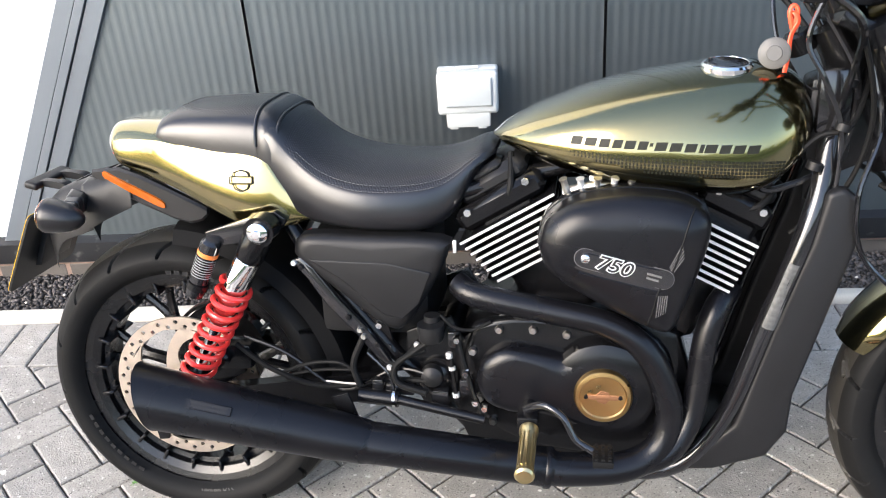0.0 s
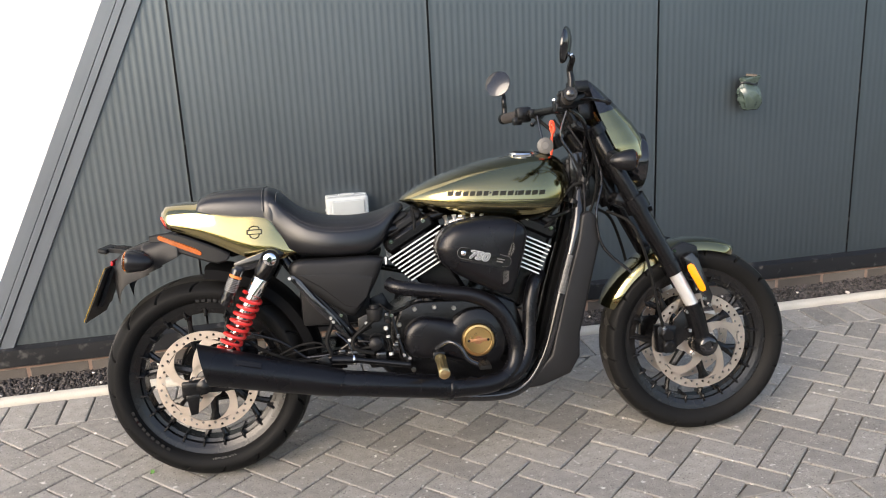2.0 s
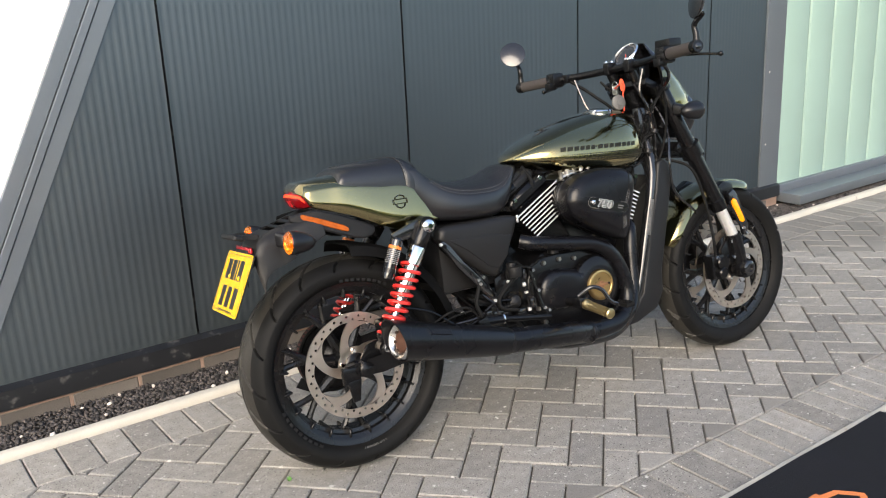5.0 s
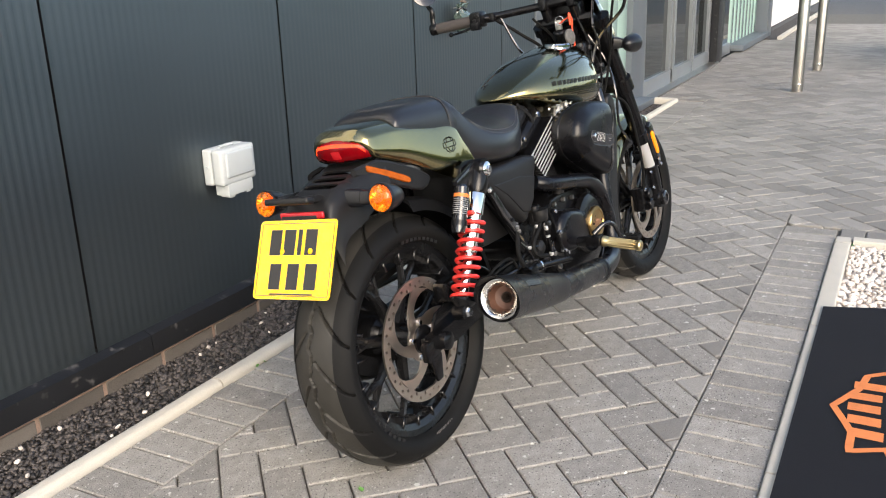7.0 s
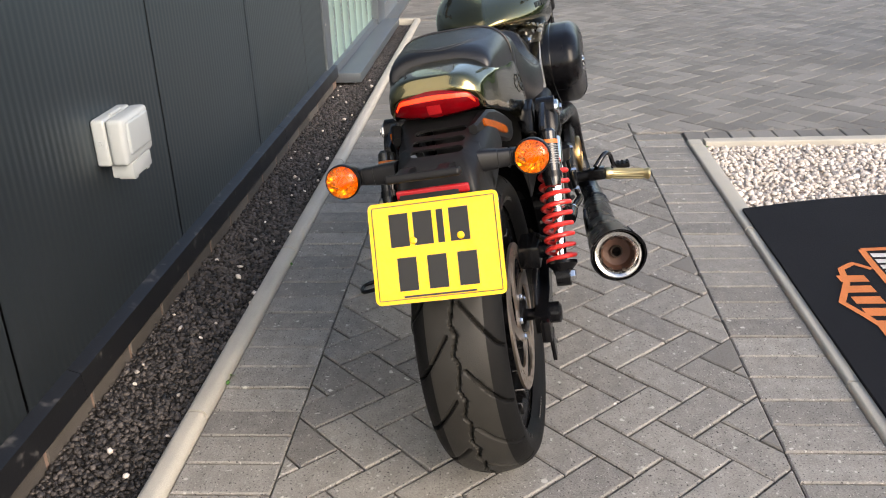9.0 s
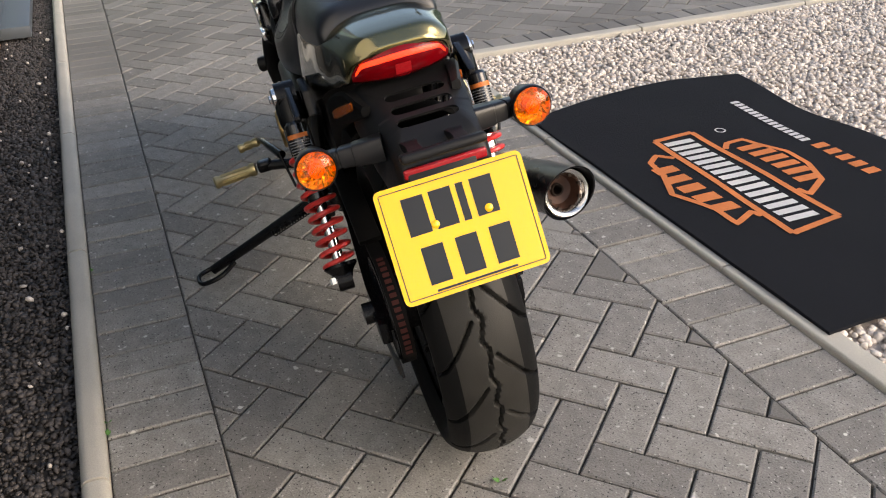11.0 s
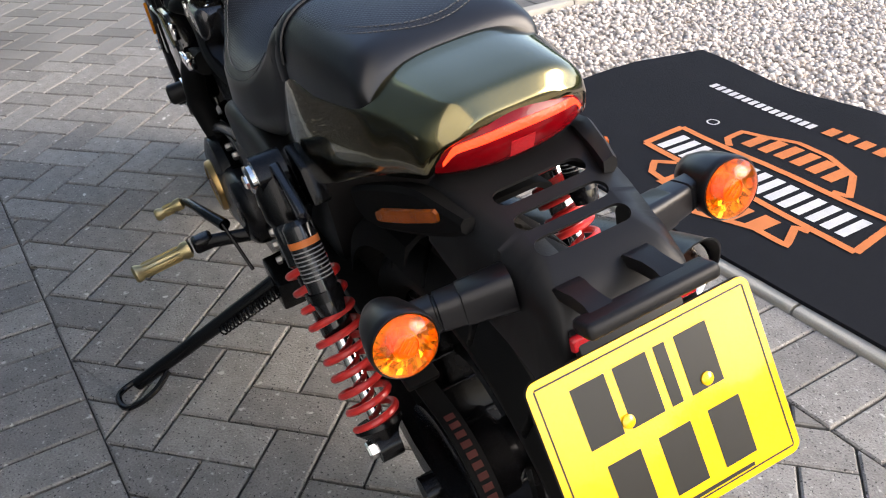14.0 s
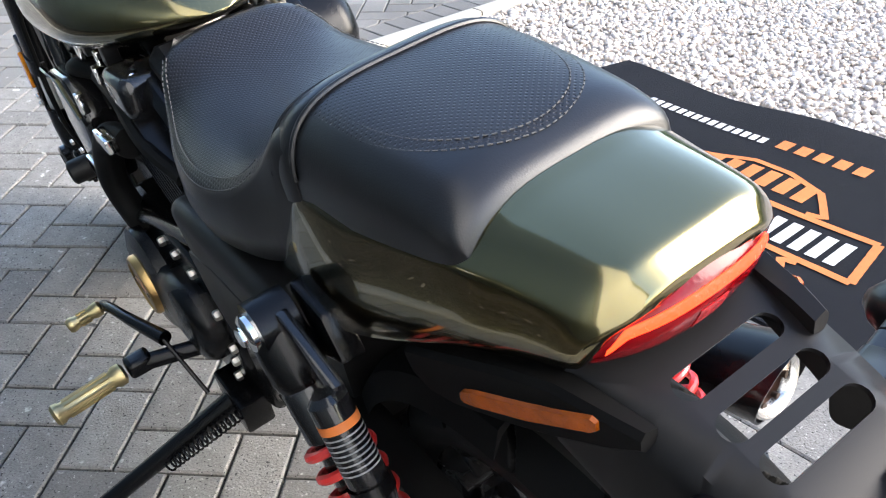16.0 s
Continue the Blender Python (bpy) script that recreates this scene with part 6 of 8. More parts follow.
# ---- frame, side covers, linkages ----
for s in (-1, 1):
    cv = dome([(0.338, 0.6), (0.35, 0.628), (0.42, 0.632), (0.59, 0.626), (0.6, 0.6), (0.578, 0.55), (0.53, 0.475), (0.505, 0.462), (0.475, 0.478), (0.41, 0.53), (0.36, 0.575)], s * 0.11, s * 0.153, 0.025, 5)
    sc = part("side_cover", cv, M_PLAST, bike, "satin black triangular side cover")
    part("cover_panel", prism([(0.365, 0.592), (0.5, 0.588), (0.575, 0.572), (0.552, 0.515), (0.522, 0.486), (0.49, 0.494), (0.425, 0.553)], min(s * 0.149, s * 0.1555), max(s * 0.149, s * 0.1555), 0.005, 3), M_PLAST, sc)
    part("frame_rail", tube([(0.3, s * 0.1, 0.67), (0.36, s * 0.115, 0.585), (0.43, s * 0.122, 0.5), (0.5, s * 0.125, 0.41), (0.58, s * 0.115, 0.32), (0.66, s * 0.1, 0.22)], 0.0135, 12, 5), M_BLACK, bike)
    part("frame_rail", tube([(0.66, s * 0.1, 0.22), (0.8, s * 0.105, 0.19), (0.97, s * 0.105, 0.19), (1.06, s * 0.105, 0.29), (1.12, s * 0.108, 0.48), (1.175, s * 0.1, 0.66), (1.2, s * 0.06, 0.78)], 0.0165, 14, 5), M_GLOSS, bike)
    part("frame_rail", tube([(0.3, s * 0.09, 0.69), (0.5, s * 0.09, 0.67), (0.75, s * 0.06, 0.72), (1.15, s * 0.04, 0.82)], 0.015, 12, 5), M_BLACK, bike)
    part("frame_gusset", prism([(0.395, 0.56), (0.41, 0.575), (0.49, 0.47), (0.5, 0.42), (0.485, 0.415), (0.44, 0.475)], min(s * 0.125, s * 0.132), max(s * 0.125, s * 0.132), 0.003), M_BLACK, bike)
    for x, z in ((0.40, 0.565), (0.475, 0.465), (0.49, 0.425), (0.455, 0.5)):
        part("frame_bolt", bolt((x, s * 0.132, z), (0, s, 0), 0.007, 0.006), M_CHROME if x > 0.45 else M_BLACK, bike)
part("rail_label", loft([[Vector((1.118, -0.108, 0.474)).lerp(Vector((1.152, -0.106, 0.585)), t) + Vector((math.cos(a) * 0.0172 * 0.9, -abs(math.sin(a)) * 0.0172, math.cos(a) * -0.0172 * 0.3)) for a in np.linspace(0.7, 2.2, 6)] for t in np.linspace(0, 1, 6)], closed=False), mat("label_print", (0.07, 0.07, 0.068), 0.35, var=1.0, vscale=140), bike)
part("battery_box", box((0.46, 0, 0.53), (0.2, 0.2, 0.2), 0.02), M_PLAST, bike)
part("swingarm_pivot", lathe([(0.022, 0), (0.024, 0.008), (0.014, 0.014), (0.0, 0.014)], (0.575, -0.128, 0.37), (0, -1, 0), 6), M_BLACK, bike)
part("pivot_boss", lathe([(0.034, -0.13), (0.034, 0.13)], (0.575, 0, 0.37), (0, 1, 0), 24), M_BLACK, bike)
part("pivot_plate", prism([(0.52, 0.45), (0.6, 0.48), (0.63, 0.42), (0.62, 0.3), (0.55, 0.3), (0.52, 0.36)], -0.122, -0.112, 0.004), M_BLACK, bike)
part("pivot_plate", prism([(0.52, 0.45), (0.6, 0.48), (0.63, 0.42), (0.62, 0.3), (0.55, 0.3), (0.52, 0.36)], 0.112, 0.122, 0.004), M_BLACK, bike)
# rear brake cylinder, reservoir and lines
part("brake_reservoir", join(lathe([(0.02, 0), (0.022, 0.004), (0.022, 0.022), (0.018, 0.026)], (0.57, -0.155, 0.45), (0, 0, 1), 16), lathe([(0.0235, 0.02), (0.0235, 0.03)], (0.57, -0.155, 0.45), (0, 0, 1), 16)), M_PLAST, bike)
part("brake_feed_hose", tube([(0.57, -0.155, 0.45), (0.54, -0.16, 0.43), (0.505, -0.16, 0.4), (0.51, -0.165, 0.37), (0.56, -0.17, 0.355)], 0.0055, 8, 6), M_RUBBER, bike)
part("master_cylinder", join(tube([(0.44, -0.165, 0.345), (0.51, -0.168, 0.34)], 0.014, 14), tube([(0.51, -0.168, 0.34), (0.66, -0.18, 0.315)], 0.009, 10)), M_BLACK, bike)
part("brake_switch", tube([(0.5, -0.166, 0.342), (0.505, -0.166, 0.342)], 0.0165, 14), M_CHROME, bike)
part("brake_rod", tube([(0.615, -0.16, 0.47), (0.625, -0.165, 0.42), (0.64, -0.17, 0.36), (0.655, -0.175, 0.325)], 0.005, 8), M_BLACK, bike)
for x, z in ((0.617, 0.462), (0.63, 0.4), (0.645, 0.345), (0.66, 0.335)):
    part("rod_fitting", bolt((x, -0.168, z), (0, -1, 0), 0.0065, 0.014), M_CHROME, bike)
part("vent_hose", tube([(0.45, -0.15, 0.45), (0.43, -0.155, 0.4), (0.44, -0.16, 0.36)], 0.006, 8, 5), M_RUBBER, bike)
part("chrome_line", tube([(0.455, -0.15, 0.42), (0.49, -0.155, 0.385), (0.5, -0.158, 0.35)], 0.0028, 8, 4), M_GLOSS, bike)
part("sensor_lead", tube([(0.37, -0.13, 0.35), (0.42, -0.145, 0.355), (0.45, -0.15, 0.36)], 0.003, 6, 4), M_GLOSS, bike)

# ---- pegs, pedals, stand ----


def peg(name, a, b, r, parent, label):
    a, b = Vector(a), Vector(b)
    L = (b - a).length
    p = part(name, lathe([(r * 0.8, 0), (r * 1.25, 0.004), (r * 1.25, 0.014), (r, 0.018), (r, L - 0.014), (r * 1.2, L - 0.01), (r * 1.25, L - 0.004), (r, L), (0.0, L + 0.001)], a, b - a, 24), M_BRASS, parent, label)
    u = (b - a).normalized().orthogonal().normalized()
    w = (b - a).normalized().cross(u)
    for k in range(10):
        q = 2 * math.pi * k / 10
        o = r * (math.cos(q) * u + math.sin(q) * w)
        part("grip_rib", tube([a + (b - a).normalized() * 0.022 + o, b - (b - a).normalized() * 0.018 + o], 0.0018, 5), M_BRASS, p)
    return p


peg("foot_peg", (0.741, -0.245, 0.343), (0.741, -0.36, 0.327), 0.0125, bike, "ribbed brass-coloured rider foot peg")
part("peg_mount", join(box((0.738, -0.225, 0.347), (0.035, 0.045, 0.03), 0.006), tube([(0.735, -0.13, 0.34), (0.738, -0.225, 0.347)], 0.014, 12)), M_BLACK, bike)
part("brake_pedal", tube([(0.735, -0.225, 0.365), (0.765, -0.25, 0.388), (0.795, -0.262, 0.375), (0.815, -0.268, 0.34), (0.845, -0.272, 0.322)], [0.008, 0.006, 0.006, 0.006], 10, 5), M_GLOSS, bike, "black brake pedal with ribbed pad")
pad = part("pedal_pad", box((0.858, -0.285, 0.322), (0.032, 0.05, 0.012), 0.003), M_RUBBER, bike)
for i in range(3):
    for j in range(4):
        part("pad_stud", box((0.848 + 0.01 * i, -0.3035 + 0.0125 * j, 0.3295), (0.005, 0.007, 0.004), 0), M_RUBBER, pad)
peg("foot_peg", (0.742, 0.266, 0.338), (0.736, 0.37, 0.334), 0.0125, bike, "ribbed brass-coloured rider foot peg")
part("peg_mount", join(box((0.741, 0.245, 0.34), (0.03, 0.036, 0.026), 0.008, 3), tube([(0.7, 0.12, 0.33), (0.738, 0.24, 0.339)], 0.012, 12)), M_BLACK, bike)
peg("shift_peg", (0.916, 0.243, 0.333), (0.92, 0.298, 0.325), 0.0095, bike, "small brass-coloured gear lever peg")
part("gear_lever", tube([(0.745, 0.2, 0.352), (0.82, 0.222, 0.352), (0.88, 0.234, 0.345), (0.916, 0.24, 0.334)], [0.011, 0.008, 0.008], 10, 4), M_BLACK, bike)
part("shift_rod", tube([(0.72, 0.205, 0.37), (0.66, 0.19, 0.3)], 0.0032, 8), M_BLACK, bike)
foot, piv = Vector((0.79, 0.452, 0.083)), Vector((0.69, 0.15, 0.24))
st = part("side_stand", tube([piv, piv.lerp(foot, 0.5), foot], [0.017, 0.0135, 0.0125], 12), M_BLACK, bike, "black steel side stand resting on the paving")
loop = [foot + Vector(p) for p in ((-0.03, -0.06, 0.02), (-0.05, -0.02, 0.004), (-0.045, 0.03, -0.006), (0.0, 0.04, -0.008), (0.015, 0.01, -0.004), (0.0, -0.03, 0.008))]
part("stand_foot", tube(loop, 0.006, 8, 5), M_BLACK, st)
part("stand_spring", coil(piv + Vector((-0.035, 0.01, 0.0)), piv.lerp(foot, 0.42) + Vector((-0.025, 0, 0)), 0.0075, 0.0018, 16, 6, 10), M_BLACK, st)
part("stand_bracket", prism([(0.64, 0.26), (0.73, 0.27), (0.72, 0.2), (0.65, 0.2)], 0.12, 0.165, 0.006), M_BLACK, bike)

# ---- radiator ----
for s in (-1, 1):
    part("radiator_shroud", prism([(1.19, 0.70), (1.215, 0.71), (1.24, 0.69), (1.242, 0.62), (1.205, 0.48), (1.17, 0.35), (1.166, 0.28), (1.135, 0.23), (1.05, 0.2), (1.0, 0.195), (1.01, 0.22), (1.08, 0.29), (1.13, 0.48), (1.175, 0.62)], min(s * 0.09, s * 0.118), max(s * 0.09, s * 0.118), 0.01, 3), M_PLAST, bike, "black radiator shroud")
part("radiator", box((1.185, 0, 0.46), (0.035, 0.19, 0.4), 0.006, rot=Matrix.Rotation(0.24, 3, "Y")), M_RAD, bike)
part("belly_pan", prism([(1.13, 0.235), (1.0, 0.195), (0.9, 0.19), (0.9, 0.215), (1.08, 0.26)], -0.1, 0.1, 0.008), M_PLAST, bike)

# fittings in the gap behind the engine on the right
can = part("filter_canister", lathe([(0.0, -0.02), (0.015, -0.019), (0.018, -0.014), (0.018, 0.014), (0.014, 0.018), (0.014, 0.03)], (0.569, -0.14, 0.46), (0.05, 0, 1), 24), M_PLAST, bike, "small ribbed black canister")
for k in range(10):
    a = math.pi * (k + 0.5) / 10
    part("canister_rib", box((0.569 - 0.0185 * math.cos(a), -0.14 - 0.0185 * math.sin(a), 0.46), (0.003, 0.003, 0.022), 0.0008, 1, rot=Matrix.Rotation(a, 3, "Z")), M_PLAST, can)
part("horn_cap", lathe([(0.0, 0.02), (0.013, 0.019), (0.019, 0.014), (0.0205, 0.0)], (0.566, -0.135, 0.375), (0, -1, 0), 28), M_PLAST, bike, "round black cap")
rod = part("link_rod", tube([(0.6, -0.152, 0.425), (0.604, -0.153, 0.39), (0.61, -0.155, 0.335)], 0.0045, 10), M_BLACK, bike, "black link rod with bright joints")
for x, z, h in ((0.599, 0.421, 0.012), (0.6035, 0.397, 0.008), (0.6085, 0.346, 0.012)):
    part("rod_joint", lathe([(0.004, -h / 2), (0.0062, -h / 3), (0.0062, h / 3), (0.004, h / 2)], (x, -0.153, z), (0.1, 0, -1), 14), M_FINEDGE, rod)
for pts, r in (([(0.585, -0.142, 0.491), (0.609, -0.146, 0.471), (0.639, -0.146, 0.467), (0.67, -0.14, 0.48)], 0.003),
               ([(0.557, -0.15, 0.428), (0.52, -0.155, 0.412), (0.503, -0.155, 0.385), (0.515, -0.155, 0.364), (0.56, -0.155, 0.352)], 0.0042),
               ([(0.286, -0.125, 0.361), (0.35, -0.135, 0.388), (0.403, -0.14, 0.392), (0.43, -0.14, 0.372), (0.44, -0.14, 0.35)], 0.0035),
               ([(0.29, -0.12, 0.352), (0.36, -0.13, 0.372), (0.42, -0.14, 0.38)], 0.003),
               ([(0.452, -0.142, 0.455), (0.47, -0.148, 0.42), (0.505, -0.15, 0.4), (0.545, -0.15, 0.44)], 0.0038)):
    part("wiring_hose", tube(pts, r, 8, 6), M_RUBBER, bike)
stay = part("frame_stay", bevel(prism([(0.335, 0.588), (0.352, 0.594), (0.372, 0.575), (0.41, 0.522), (0.456, 0.47), (0.5, 0.398), (0.49, 0.388), (0.44, 0.452), (0.39, 0.508), (0.36, 0.556)], -0.152, -0.14), 0.004, 2), M_GLOSS, bike, "black forged frame stay")
for x, z, m in ((0.34, 0.585, M_FINEDGE), (0.352, 0.578, M_BLACK), (0.428, 0.488, M_BLACK), (0.446, 0.464, M_ALLOY), (0.476, 0.438, M_BLACK), (0.494, 0.395, M_FINEDGE), (0.544, 0.44, M_FINEDGE), (0.452, 0.452, M_ALLOY)):
    part("stay_bolt", bolt((x, -0.152, z), (0, -1, 0), 0.0055, 0.006), m, stay)
for x, z, w, h in ((0.51, 0.352, 0.05, 0.022), (0.58, 0.338, 0.03, 0.028), (0.625, 0.36, 0.02, 0.03), (0.47, 0.36, 0.02, 0.018), (0.605, 0.45, 0.014, 0.03)):
    part("wiring_connector", box((x, -0.145, z), (w, 0.02, h), 0.004, 2), M_GLOSS, bike)
part("mast_clip", box((0.613, -0.135, 0.612), (0.006, 0.006, 0.022), 0.002), M_FINEDGE, bike)

# ---- front end ----
f_top, f_mid, f_low = (1.243, 0.94), (1.468, 0.505), (1.522, 0.397)
ffd = Vector((f_mid[0] - f_top[0], 0, f_mid[1] - f_top[1])).normalized()
for s in (-1, 1):
    y = s * 0.1
    P = lambda q: Vector((q[0], y, q[1]))
    fk = part("fork_leg", lathe([(0.0, -0.006), (0.022, -0.004), (0.0245, 0.0), (0.0245, 0.18), (0.026, 0.2), (0.026, 0.45), (0.0285, 0.452), (0.0285, (P(f_mid) - P(f_top)).length), (0.02, (P(f_mid) - P(f_top)).length + 0.002)], P(f_top), ffd, 28), M_BLACK, bike, "black upside-down fork leg with bright slider")
    part("slider", tube([P(f_mid), P(f_low)], 0.0195, 24), M_FINEDGE, fk)
    part("axle_casting", join(tube([P((1.518, 0.408)), P((1.53, 0.36)), P((1.545, 0.30)), P((1.553, 0.268))], [0.0275, 0.028, 0.025, 0.02], 20), lathe([(0.033, -0.022), (0.035, -0.018), (0.035, 0.018), (0.03, 0.022)], (1.553, y, 0.281), (0, 1, 0), 28)), M_BLACK, fk)
    part("axle_cap", lathe([(0.026, 0), (0.026, 0.014), (0.02, 0.018), (0.013, 0.018), (0.013, 0.012), (0.0, 0.012)], (1.553, s * 0.12, 0.281), (0, s, 0), 24), M_GLOSS, fk)
    # bracket with reflector, and caliper
    part("fender_bracket", prism([(1.49, 0.55), (1.515, 0.565), (1.535, 0.54), (1.575, 0.43), (1.565, 0.395), (1.55, 0.4), (1.545, 0.43), (1.5, 0.52)], min(s * 0.108, s * 0.124), max(s * 0.108, s * 0.124), 0.004), M_GLOSS, fk)
    part("fork_reflector", prism([(1.497, 0.525), (1.508, 0.533), (1.518, 0.528), (1.55, 0.462), (1.552, 0.45), (1.543, 0.445), (1.533, 0.45), (1.5, 0.512)], min(s * 0.124, s * 0.13), max(s * 0.124, s * 0.13), 0.002), M_REFY, fk, "oblong amber-yellow reflector")
    for x, z in ((1.548, 0.425), (1.562, 0.404)):
        part("bracket_bolt", bolt((x, s * 0.124, z), (0, s, 0), 0.0068, 0.006), M_CHROME, fk)
    cp = part("front_caliper", join(box((1.437, s * 0.083, 0.305), (0.062, 0.05, 0.085), 0.012), lathe([(0.019, 0), (0.019, 0.018), (0.015, 0.022)], (1.435, s * 0.105, 0.322), (0, s, 0), 20), lathe([(0.019, 0), (0.019, 0.018), (0.015, 0.022)], (1.44, s * 0.105, 0.285), (0, s, 0), 20)), M_BLACK, bike, "black two-piston brake caliper")
    part("caliper_mount", prism([(1.46, 0.36), (1.5, 0.4), (1.53, 0.38), (1.53, 0.31), (1.5, 0.3), (1.46, 0.27)], min(s * 0.088, s * 0.1), max(s * 0.088, s * 0.1), 0.003), M_BLACK, cp)
    for x, z in ((1.498, 0.385), (1.505, 0.328), (1.425, 0.34), (1.43, 0.27)):
        part("caliper_bolt", bolt((x, s * 0.108, z), (0, s, 0), 0.0072, 0.008), M_CHROME if z > 0.3 else M_BLACK, cp)
    part("caliper_hose", tube([(1.425, s * 0.105, 0.345), (1.405, s * 0.12, 0.42), (1.38, s * 0.12, 0.55), (1.34, s * 0.11, 0.66), (1.28, s * 0.06, 0.7)], 0.0048, 8, 6), M_RUBBER, bike)
    indicator((1.325, s * 0.168, 0.85), (1, 0, -0.02), (1.285, s * 0.12, 0.86), "front_indicator")
    part("indicator_clamp", lathe([(0.029, -0.008), (0.029, 0.008)], P(f_top) + ffd * 0.095, ffd, 24), M_BLACK, bike)
part("front_axle", lathe([(0.012, -0.12), (0.012, 0.12)], (1.553, 0, 0.281), (0, 1, 0), 16), M_STEEL, bike)
lc = Vector((1.352, 0, 0.715))
lower = join(box(lc + Vector((-0.02, 0, 0.008)), (0.075, 0.2, 0.036), 0.01, rot=Matrix.Rotation(0.46, 3, "Y")),
             lathe([(0.036, -0.024), (0.037, 0.02)], Vector((f_top[0], -0.1, f_top[1])) + ffd * 0.25, ffd, 24), lathe([(0.036, -0.024), (0.037, 0.02)], Vector((f_top[0], 0.1, f_top[1])) + ffd * 0.25, ffd, 24))
part("lower_fork_clamp", lower, M_BLACK, bike)
for s in (-1, 1):
    part("clamp_bolt", bolt((1.395, s * 0.106, 0.7), (0.9, s * 0.3, 0.2), 0.008, 0.01), M_BLACK, bike)
part("top_fork_clamp", join(box((1.222, 0, 0.945), (0.08, 0.2, 0.026), 0.008, rot=Matrix.Rotation(0.46, 3, "Y")), lathe([(0.034, -0.014), (0.034, 0.014)], (1.243, -0.1, 0.94), ffd, 24), lathe([(0.034, -0.014), (0.034, 0.014)], (1.243, 0.1, 0.94), ffd, 24)), M_BLACK, bike)
part("steering_head", tube([(1.2, 0, 0.94), (1.31, 0, 0.72)], 0.032, 20), M_BLACK, bike)
part("head_gusset", prism([(1.17, 0.86), (1.22, 0.88), (1.29, 0.74), (1.2, 0.7), (1.17, 0.74)], -0.035, 0.035, 0.008), M_BLACK, bike)
part("cable_tray", box((1.2, -0.05, 0.83), (0.05, 0.03, 0.1), 0.008), M_GLOSS, bike)

# front mudguard
rings = []
for q in np.radians(np.linspace(64, 156, 30)):
    r = 0.307
    hw = 0.068 - 0.02 * max(0, (math.degrees(q) - 146) / 10) ** 2 - 0.03 * max(0, (72 - math.degrees(q)) / 8) ** 2
    sec = [(-hw, -0.028), (-hw * 0.97, -0.012), (-hw * 0.75, 0.0), (-hw * 0.4, 0.006), (0, 0.008), (hw * 0.4, 0.006), (hw * 0.75, 0.0), (hw * 0.97, -0.012), (hw, -0.028), (hw * 0.93, -0.012), (hw * 0.7, -0.004), (0, 0.003), (-hw * 0.7, -0.004), (-hw * 0.93, -0.012)]
    rings.append([(FO[0] + (r + dr) * math.cos(q), y, FO[2] + (r + dr) * math.sin(q)) for y, dr in sec])
ff = part("front_mudguard", loft(rings), M_PAINT, bike, "olive-gold front mudguard", sharp=50)
for s in (-1, 1):
    part("mudguard_stay", prism([(1.45, 0.57), (1.5, 0.595), (1.54, 0.58), (1.55, 0.53), (1.5, 0.5), (1.46, 0.52)], min(s * 0.07, s * 0.098), max(s * 0.07, s * 0.098), 0.005), M_BLACK, ff)
    part("stay_bolt", bolt((1.47, s * 0.098, 0.57), (0, s, 0), 0.006, 0.006), M_CHROME, ff)

# headlight and nose cowl
NF = [(1.0, 0.0), (0.93, 0.0), (0.75, 0.0)]
front = [(1.256, 1.088), (1.29, 1.058), (1.335, 1.01), (1.38, 0.96), (1.41, 0.912), (1.42, 0.865), (1.416, 0.82), (1.398, 0.772)]
back = [(1.245, 1.08), (1.25, 1.04), (1.262, 0.99), (1.28, 0.935), (1.3, 0.89), (1.322, 0.852), (1.34, 0.81), (1.36, 0.766)]
hwid = [0.045, 0.07, 0.088, 0.1, 0.106, 0.104, 0.092, 0.06]


def nose(i0, i1, off):
    rows = []
    for t in np.linspace(i0, i1, int((i1 - i0) * 5) + 1):
        k = min(int(t), 6)
        f = t - k
        P = Vector((*front[k], 0)).lerp(Vector((*front[k + 1], 0)), f)
        Q = Vector((*back[k], 0)).lerp(Vector((*back[k + 1], 0)), f)
        h = hwid[k] * (1 - f) + hwid[k + 1] * f + off
        rows.append([(Q.x + (P.x - Q.x + off) * math.cos(a) ** 0.75 if abs(a) < 1.56 else Q.x, h * math.sin(a), Q.y + (P.y - Q.y) * math.cos(a)) for a in np.linspace(-math.pi / 2, math.pi / 2, 25)])
    return loft(rows, closed=False)


def shell(bm, t):
    bmesh.ops.recalc_face_normals(bm, faces=bm.faces[:])
    bmesh.ops.solidify(bm, geom=bm.faces[:], thickness=t)
    return bm


nc = part("nose_cowl", shell(nose(2.0, 5.2, 0.0), 0.004), M_PAINT, bike, "olive-gold nose cowl round the headlight", sharp=45)
part("fly_screen", shell(nose(0.0, 2.05, 0.001), 0.003), M_GLOSS, nc, "dark tinted fly screen")
part("headlight", lathe([(0.0, -0.11), (0.05, -0.1), (0.08, -0.05), (0.088, 0.0), (0.084, 0.012), (0.06, 0.02), (0.0, 0.024)], (1.395, 0, 0.84), (1, 0, -0.08), 36), M_GLOSS, bike, "round black-shelled headlight")
part("headlight_bracket", box((1.31, 0, 0.86), (0.07, 0.15, 0.05), 0.01), M_BLACK, bike)

